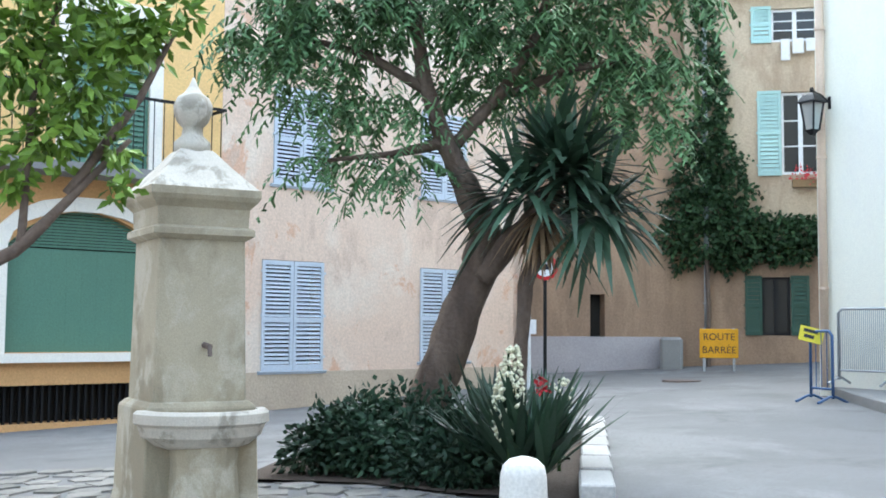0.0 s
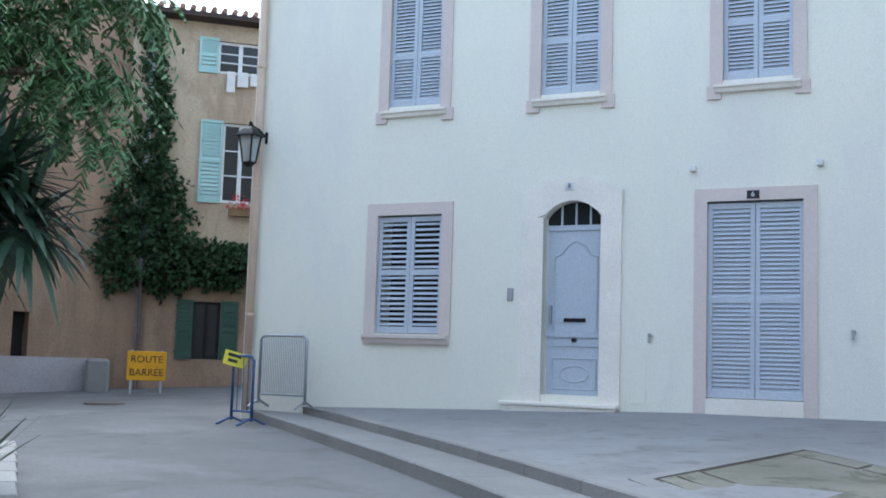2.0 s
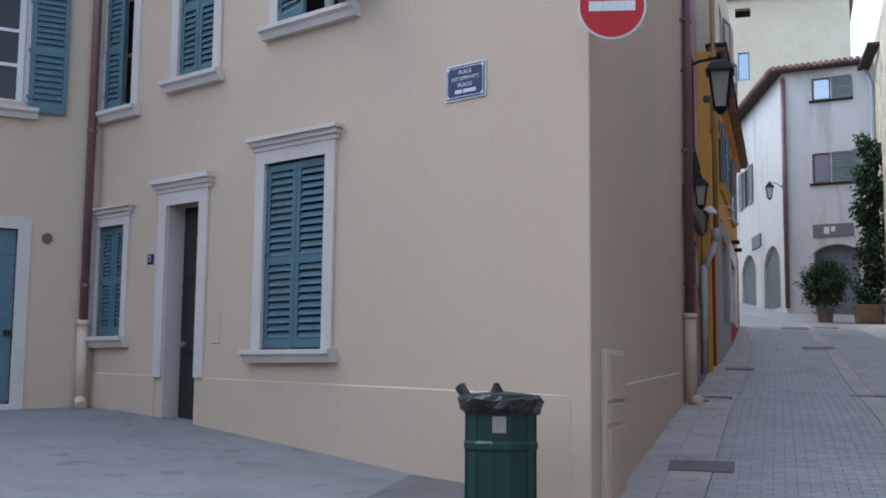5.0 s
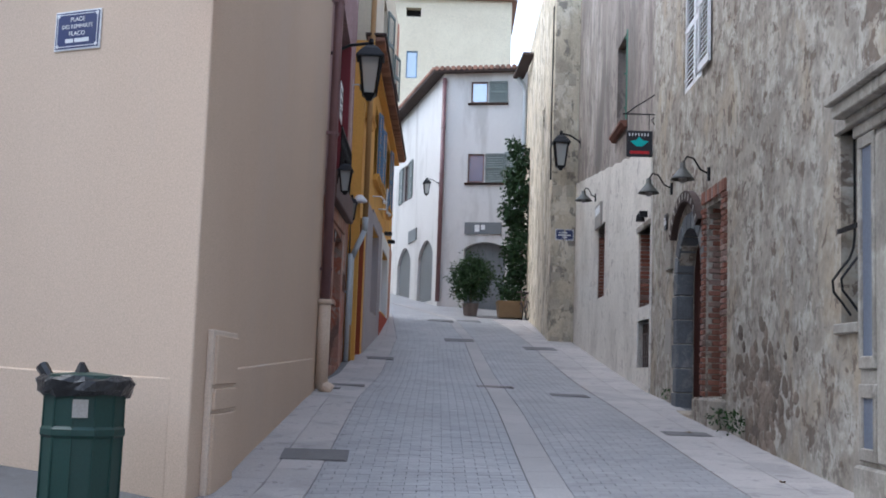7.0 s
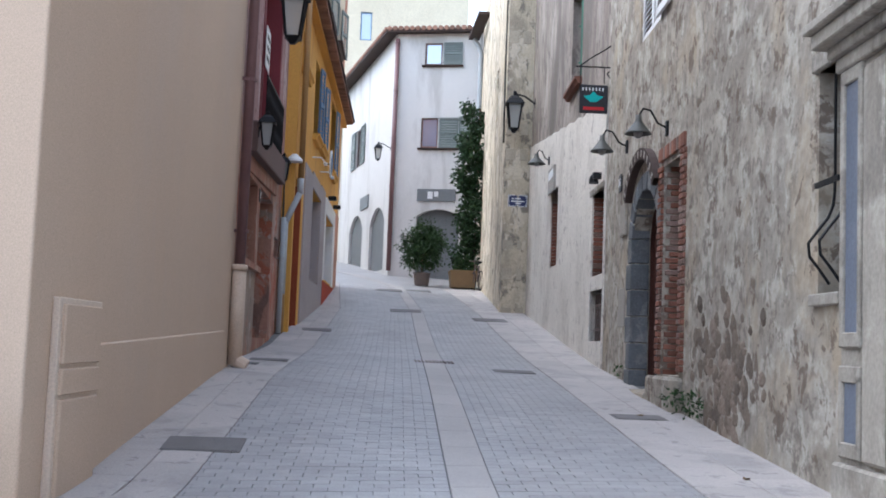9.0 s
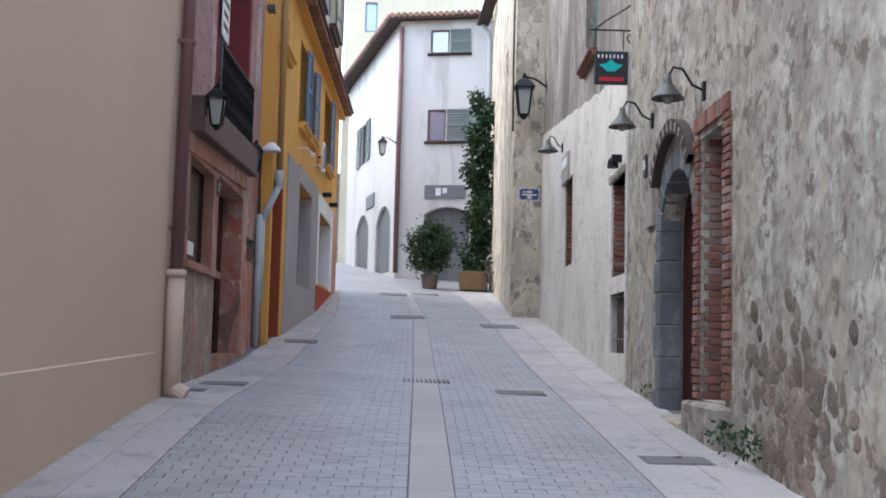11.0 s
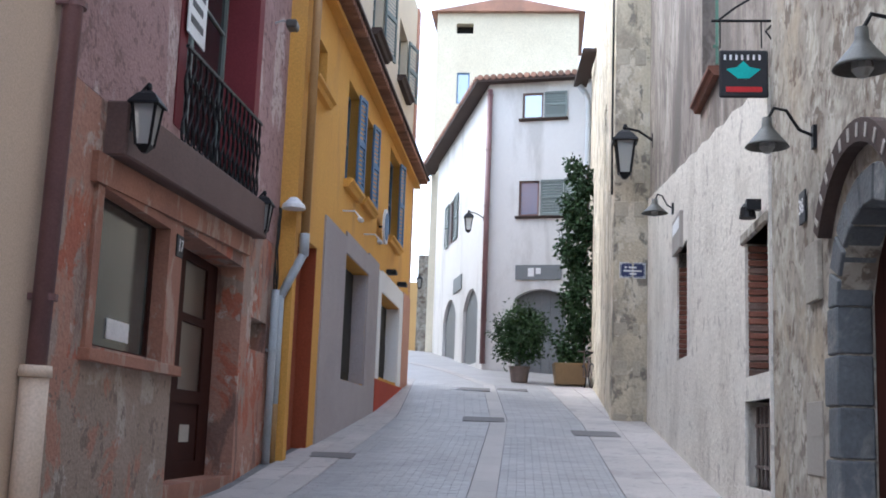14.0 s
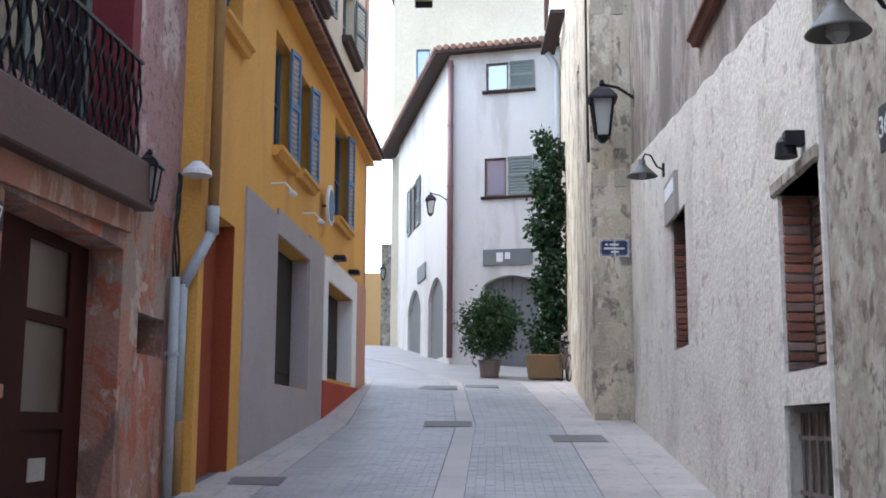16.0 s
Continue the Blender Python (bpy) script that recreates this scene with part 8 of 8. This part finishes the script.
pl = part("notice_plate", bm, M_SIGNLEMON, br, "tilted lemon yellow notice plate")
pl.matrix_basis = pose(0.1, -0.06, 0.9, -15, 14, 62) @ Matrix.Scale(0.8, 4)
for z0, x0, x1 in ((0.03, -0.14, 0.1), (-0.07, -0.12, 0.05)):
    bm = B()
    box(bm, x0, x1, -0.013, -0.01, z0, z0 + 0.06)
    part("letter_bar", bm, M_SIGNBLACK, pl)
bn = thing("litter_bin", pose(8.28, 0.95, G(8.28, 0.95)), "dark green litter bin lined with a black bag", "litter bin")
bm = B()
lathe(bm, [(0.26, 0), (0.265, 0.05), (0.268, 0.48), (0.285, 0.5), (0.285, 0.54), (0.268, 0.56), (0.27, 0.80), (0.285, 0.83)], n=12)
part("body", bm, M_BIN, bn)
for k in range(12):
    bm = B()
    a = 2 * math.pi * k / 12
    cyl(bm, (0.268 * math.cos(a), 0.268 * math.sin(a), 0.02), (0.268 * math.cos(a), 0.268 * math.sin(a), 0.8), 0.008, n=5)
    part("rib", bm, M_BIN, bn)
bm = B()
rings = []
r3 = random.Random(3)
for r_, z in ((0.285, 0.76), (0.315, 0.80), (0.32, 0.86), (0.29, 0.89), (0.25, 0.87)):
    rings.append([bm.verts.new((r_ * (1 + r3.uniform(-0.04, 0.05)) * math.cos(2 * math.pi * k / 28), r_ * (1 + r3.uniform(-0.04, 0.05)) * math.sin(2 * math.pi * k / 28), z + r3.uniform(-0.015, 0.015))) for k in range(28)])
for a, b in zip(rings, rings[1:]):
    for k in range(28):
        bm.faces.new((a[k], a[(k + 1) % 28], b[(k + 1) % 28], b[k]))
part("bag", bm, M_BAG, bn, "crumpled black bin liner")
bm = B()
lathe(bm, [(0.25, 0.86), (0.24, 0.9), (0.05, 0.92)], n=14)
part("lid", bm, M_BIN, bn)
bm = B()
cyl(bm, (-0.05, 0.02, 0.9), (-0.03, 0.03, 0.98), 0.06, 0.02, 8)
part("lid_knob", bm, M_IRON, bn)
hd = F_TWO.to_3x3() @ Vector((-1, 0, 0))
bm = B()
cyl(bm, Vector((0, 0, 0.84)) + hd * 0.3, Vector((0, 0, 0.95)) + hd * 0.4, 0.035, 0.045, 8)
part("bag_end", bm, M_BAG, bn)
bm = B()
box(bm, -0.06, 0.04, -0.003, 0.003, 0.0, 0.12)
st = part("sticker", bm, M_METER, bn, "worn pale sticker")
ang = math.atan2(-0.77 - 0.95, -0.14 - 8.28)
st.matrix_basis = pose(0.272 * math.cos(ang), 0.272 * math.sin(ang), 0.62, 0, 0, math.degrees(ang) + 90)
ne = thing("no_entry_sign", F_TWO @ pose(0.40, -0.3, 4.26, 0, 0, 0) @ pose(0, 0, 0, 0, 0, 34), "round red no entry sign on the house corner", "road sign")
for y0, r_, mt, n in ((-0.012, 0.265, M_SIGNWHITE, "edge"), (-0.016, 0.25, M_SIGNRED, "disc")):
    bm = B()
    cyl(bm, (0, y0, 0), (0, 0.012, 0), r_, n=32)
    part(n, bm, mt, ne)
bm = B()
box(bm, -0.18, 0.18, -0.02, -0.016, -0.04, 0.04)
part("bar", bm, M_SIGNWHITE, ne)
bm = B()
cyl(bm, (0, 0.01, 0), (0.15, 0.3, 0), 0.02)
part("bracket", bm, M_GALV, ne)

# sunken stone panel in the pavement
bp = thing("pavement_panel", pose(0, 0, 0), "sunken square of worn slabs with pale rim", "paving panel", kind="structure")
Q4 = [Vector((4.25, 6.9)), Vector((6.55, 8.0)), Vector((6.25, 5.85)), Vector((4.0, 4.95))]
cq = sum(Q4, Vector((0, 0))) / 4
def quad_slab(pts, dz0, dz1, material, name, parent):
    bm = B()
    lo = [bm.verts.new((p.x, p.y, H(p.x, p.y) + dz0)) for p in pts]
    hi = [bm.verts.new((p.x, p.y, H(p.x, p.y) + dz1)) for p in pts]
    for k in range(len(pts)):
        bm.faces.new((lo[k], lo[(k + 1) % len(pts)], hi[(k + 1) % len(pts)], hi[k]))
    bm.faces.new(hi)
    return part(name, bm, material, parent)
for k in range(4):
    a, b = Q4[k], Q4[(k + 1) % 4]
    ao, bo = cq + (a - cq) * 1.16, cq + (b - cq) * 1.16
    quad_slab([ao, bo, b, a], -0.02, 0.012, M_KERB, "rim_stone", bp)
quad_slab([cq + (p - cq) * 0.995 for p in Q4], -0.02, 0.003, M_SOIL, "gap_earth", bp)
def on_q(u, v):
    return (Q4[0] * (1 - u) + Q4[1] * u) * (1 - v) + (Q4[3] * (1 - u) + Q4[2] * u) * v
for u0, u1, v0, v1 in ((0.02, 0.10, 0.03, 0.97), (0.115, 0.235, 0.03, 0.97), (0.25, 0.85, 0.05, 0.95), (0.865, 0.98, 0.03, 0.48), (0.865, 0.98, 0.51, 0.97)):
    quad_slab([on_q(u0, v0), on_q(u1, v0), on_q(u1, v1), on_q(u0, v1)], -0.01, 0.014, M_BEDSTONE, "slab", bp)

# ---- street paving ----
def y_left(x):
    return float(np.interp(x, [9, 16, 24, 38, 46], [0.36, 0.02, -0.25, -0.85, 0.5]))


def y_right(x):
    return float(np.interp(x, [9, 20, 31, 46], [-5.0, -5.55, -6.05, -6.1]))


def y_mid(x):
    return float(np.interp(x, [9, 19, 31, 40], [-2.45, -2.82, -3.2, -3.0]))


street = thing("street_paving", pose(0, 0, 0), "pale stone street paving with setts and slabs", "paving", kind="structure")
r5 = random.Random(21)
setts_v, setts_f, sett_objs = [], [], 0
def paver(x0, x1, ya, yb, lift, sink=0.05, da=0.0, db=0.0):
    g = 0.0024
    x0, x1 = x0 + g, x1 - g
    if ya > yb:
        ya, yb, da, db = yb, ya, db, da
    pts = [(x0, ya + g), (x1, ya + g + da), (x1, yb - g + db), (x0, yb - g)]
    c = 0.003
    v = [(x, y, G(x, y) - sink) for x, y in pts] + [(x, y, G(x, y) + lift - c) for x, y in pts]
    v += [(x + (c if k in (0, 3) else -c), y + (c if k in (0, 1) else -c), G(x, y) + lift) for k, (x, y) in enumerate(pts)]
    f = [(0, 1, 5, 4), (1, 2, 6, 5), (2, 3, 7, 6), (3, 0, 4, 7), (4, 5, 9, 8), (5, 6, 10, 9), (6, 7, 11, 10), (7, 4, 8, 11), (8, 9, 10, 11)]
    return v, f
base_x = 7.5
x = base_x
row = 0
while x < 40:
    d = 0.125 if x < 28 else 0.25
    ym = y_mid(x)
    for side_, width in ((1, 1.72), (-1, 1.32)):
        off = 0.16
        first = True
        while off < 0.26 + width - 0.03:
            w = (0.21 if not (first and row % 2) else 0.105) * (1 if x < 28 else 1.6)
            w = min(w, 0.26 + width - off)
            first = False
            v, f = paver(x, x + d, ym + side_ * off, ym + side_ * (off + w), 0.009 + r5.uniform(-0.0015, 0.0015))
            if 11.0 < x < 13.2 and sett_objs < 290:
                me = bpy.data.meshes.new("sett")
                me.from_pydata(v, [], f)
                me.materials.append(M_SETT)
                o = new("sett", me)
                o.parent = street
                sett_objs += 1
            else:
                b = len(setts_v)
                setts_v += v
                setts_f += [tuple(q + b for q in ff) for ff in f]
            off += w
    x += d
    row += 1
o = quads("setts", setts_v, setts_f, M_SETT, street)
o["kind"] = "stuff"
x = base_x
k = 0
while x < 40:
    ym = y_mid(x)
    dm = y_mid(x + 0.8) - ym
    v, f = paver(x, x + 0.8, ym - 0.156, ym + 0.156, 0.010, da=dm, db=dm)
    quads("channel_stone", v, f, M_CHANNEL, street)
    for o_, edge in ((1.985, y_left), (-1.585, y_right)):
        n = 2
        for q in range(n):
            sh = 0.35 if q else 0.0
            ends = []
            for xx in (x + sh, x + sh + 0.8):
                a, b = y_mid(xx) + o_, edge(xx)
                ends.append((a + (b - a) * q / n, a + (b - a) * (q + 1) / n))
            v, f = paver(x + sh, x + sh + 0.8, *ends[0], 0.011 + r5.uniform(-0.001, 0.001), da=ends[1][0] - ends[0][0], db=ends[1][1] - ends[0][1])
            quads("slab", v, f, M_SLAB, street)
    x += 0.8
    k += 1
sheet("street_upper_paving", [39.8 + 0.8 * i for i in range(32)], [-7 + 0.5 * j for j in range(30)], lambda x, y: G(x, y) + 0.003, M_SETT, "pale stone paving round the upper bend", "paving", lambda x, y: y > -6.1 - 0.02 * x and y < 8)
BEND = [Vector((39.6, -3.0)), Vector((43.0, -2.2)), Vector((46.5, -1.2)), Vector((50.0, 0.1)), Vector((54.0, 1.6))]
for p, q in zip(BEND, BEND[1:]):
    for k in range(5):
        a, b = p.lerp(q, k / 5 + 0.01), p.lerp(q, (k + 1) / 5 - 0.01)
        w = (b - a).normalized().orthogonal() * 0.16
        c4 = [a - w, b - w, b + w, a + w]
        V = [(c.x, c.y, G(c.x, c.y) + dz) for dz in (-0.05, 0.012) for c in c4]
        quads("channel_stone", V, [(0, 1, 5, 4), (1, 2, 6, 5), (2, 3, 7, 6), (3, 0, 4, 7), (4, 5, 6, 7)], M_CHANNEL, street)
# drain grate and covers
gx0, gy0 = 19.05, y_mid(19.05)
gr = thing("drain_grate", pose(gx0, gy0, G(gx0, gy0) + 0.012, 0, -3.5, 0), "dark slotted iron drain grate in the channel", "drain grate")
# shallow near-black plate under the bars, drawn for the shade of a pit
bm = B()
box(bm, -0.2, 0.2, -0.3, 0.3, -0.05, -0.02)
part("pit_black", bm, M_DARK, gr)
for k in range(11):
    bm = B()
    box(bm, -0.2, 0.2, -0.3 + 0.056 * k, -0.3 + 0.056 * k + 0.026, -0.02, 0.006)
    part("bar", bm, M_RUST, gr)
for x_, y_, w_, d_ in ((11.35, -0.42, 0.55, 0.66), (18.1, -3.9, 0.45, 0.62), (17.6, -0.45, 0.5, 0.55), (31.0, -2.9, 0.9, 0.8), (29.0, -4.85, 0.9, 0.8), (24.6, -0.85, 0.6, 0.6), (37.5, -2.6, 0.9, 0.9), (38.2, -3.6, 0.8, 0.8), (13.6, -4.6, 0.4, 0.55), (16.6, -0.25, 0.3, 0.3)):
    cv = thing("manhole_cover", pose(x_, y_, G(x_, y_) + 0.008, 0, -math.degrees(math.atan(G(x_ + 0.5, y_) - G(x_ - 0.5, y_))), 0), "flat rusty rectangular cover in the street paving", "manhole cover", "street covers")
    bm = B()
    box(bm, -w_ / 2, w_ / 2, -d_ / 2, d_ / 2, -0.03, 0.006)
    part("frame", bm, M_COVER, cv)
    bm = B()
    box(bm, -w_ / 2 + 0.03, w_ / 2 - 0.03, -d_ / 2 + 0.03, d_ / 2 - 0.03, -0.03, 0.011)
    part("lid", bm, M_COVER, cv)
for x_, y_, w_ in ((1.6, 20.5, 0.7), (-1.3, 6.6, 0.75)):
    cv = thing("manhole_cover", pose(x_, y_, G(x_, y_) + 0.012), "round iron cover in the asphalt", "manhole cover", "round covers")
    bm = B()
    cyl(bm, (0, 0, -0.03), (0, 0, 0.012), w_ / 2, n=24)
    part("lid", bm, M_RUST, cv)
for fx, fy in ((3.2, -0.3), (6.3, -0.75)):
    p = F_WHITE @ Vector((fx, fy, 0))
    cv = thing("manhole_cover", pose(p.x, p.y, H(p.x, p.y) + 0.01, 0, 0, -48), "flat rusty cover in the pavement", "manhole cover", "pavement covers")
    bm = B()
    box(bm, -0.3, 0.3, -0.25, 0.25, -0.03, 0.012)
    part("lid", bm, M_RUST, cv)
# bare rubble in the old wall
rub = thing("exposed_rubble", F_RIGHT, "patch of bare brown rubble stones in the render", "rubble", kind="structure")
r4 = random.Random(44)
ico = bmesh.new()
bmesh.ops.create_icosphere(ico, subdivisions=1, radius=1.0)
rub_meshes = []
for k in range(6):
    b2 = ico.copy()
    for v in b2.verts:
        v.co *= r4.uniform(0.75, 1.2)
    me = bpy.data.meshes.new("stone")
    b2.to_mesh(me)
    b2.free()
    me.materials.append(M_RUBBLE)
    rub_meshes.append(me)
for k in range(135):
    x_ = r4.gauss(2.85, 0.5)
    z_ = r4.gauss(1.15, 0.4)
    if not (1.4 < x_ < 4.6 and G((F_RIGHT @ Vector((x_, 0, 0))).x, -5.2) < z_ < 2.1):
        continue
    s = r4.uniform(0.05, 0.13)
    o = piece("stone", rub_meshes[k % 6], rub, pose(x_, 0.005, z_, 0, r4.uniform(0, 90), 0) @ Matrix.Diagonal((s * r4.uniform(1, 1.7), 0.022, s, 1)))

# a few fallen leaves in the street
for x_, y_, a_ in ((8.6, -1.9, 20), (13.7, -4.65, 70), (10.2, -4.55, 130)):
    lf = thing("fallen_leaf", pose(x_, y_, G(x_, y_) + 0.014, 0, -2, a_), "dry curled brown leaf on the paving", "leaf", "fallen leaves")
    V = [(-0.05, 0, 0), (-0.01, 0.03, 0.018), (0.05, 0.0, 0.006), (-0.01, -0.03, 0.02), (0.0, 0.0, 0.0)]
    quads("blade", V, [(0, 4, 1), (1, 4, 2), (2, 4, 3), (3, 4, 0)], M_YUCCADEAD, lf)

po = thing("marker_post", pose(-1.1, 18.9, G(-1.1, 18.9)), "thin white post with a small box by the wall", "post")
bm = B()
cyl(bm, (0, 0, -0.1), (0, 0, 2.6), 0.035, n=8)
part("post", bm, M_SIGNWHITE, po)
bm = B()
box(bm, -0.02, 0.13, -0.06, -0.02, 0.95, 1.2)
part("box", bm, M_SIGNWHITE, po, bevel=0.01)
rf = thing("red_flower", pose(0, 0, 0), "small red bloom among the yucca leaves", "flower")
V, F = leaf_cloud([(-0.62, 7.32, 1.0, 0.04), (-0.6, 7.33, 1.05, 0.03)], 1500, 0.04, 0.03, 81)
quads("bloom", V, F, M_REDFLOWER, rf)
bm = B()
cyl(bm, (-0.61, 7.32, 0.4), (-0.61, 7.32, 1.0), 0.008, n=5)
part("stem", bm, M_BUSH, rf)
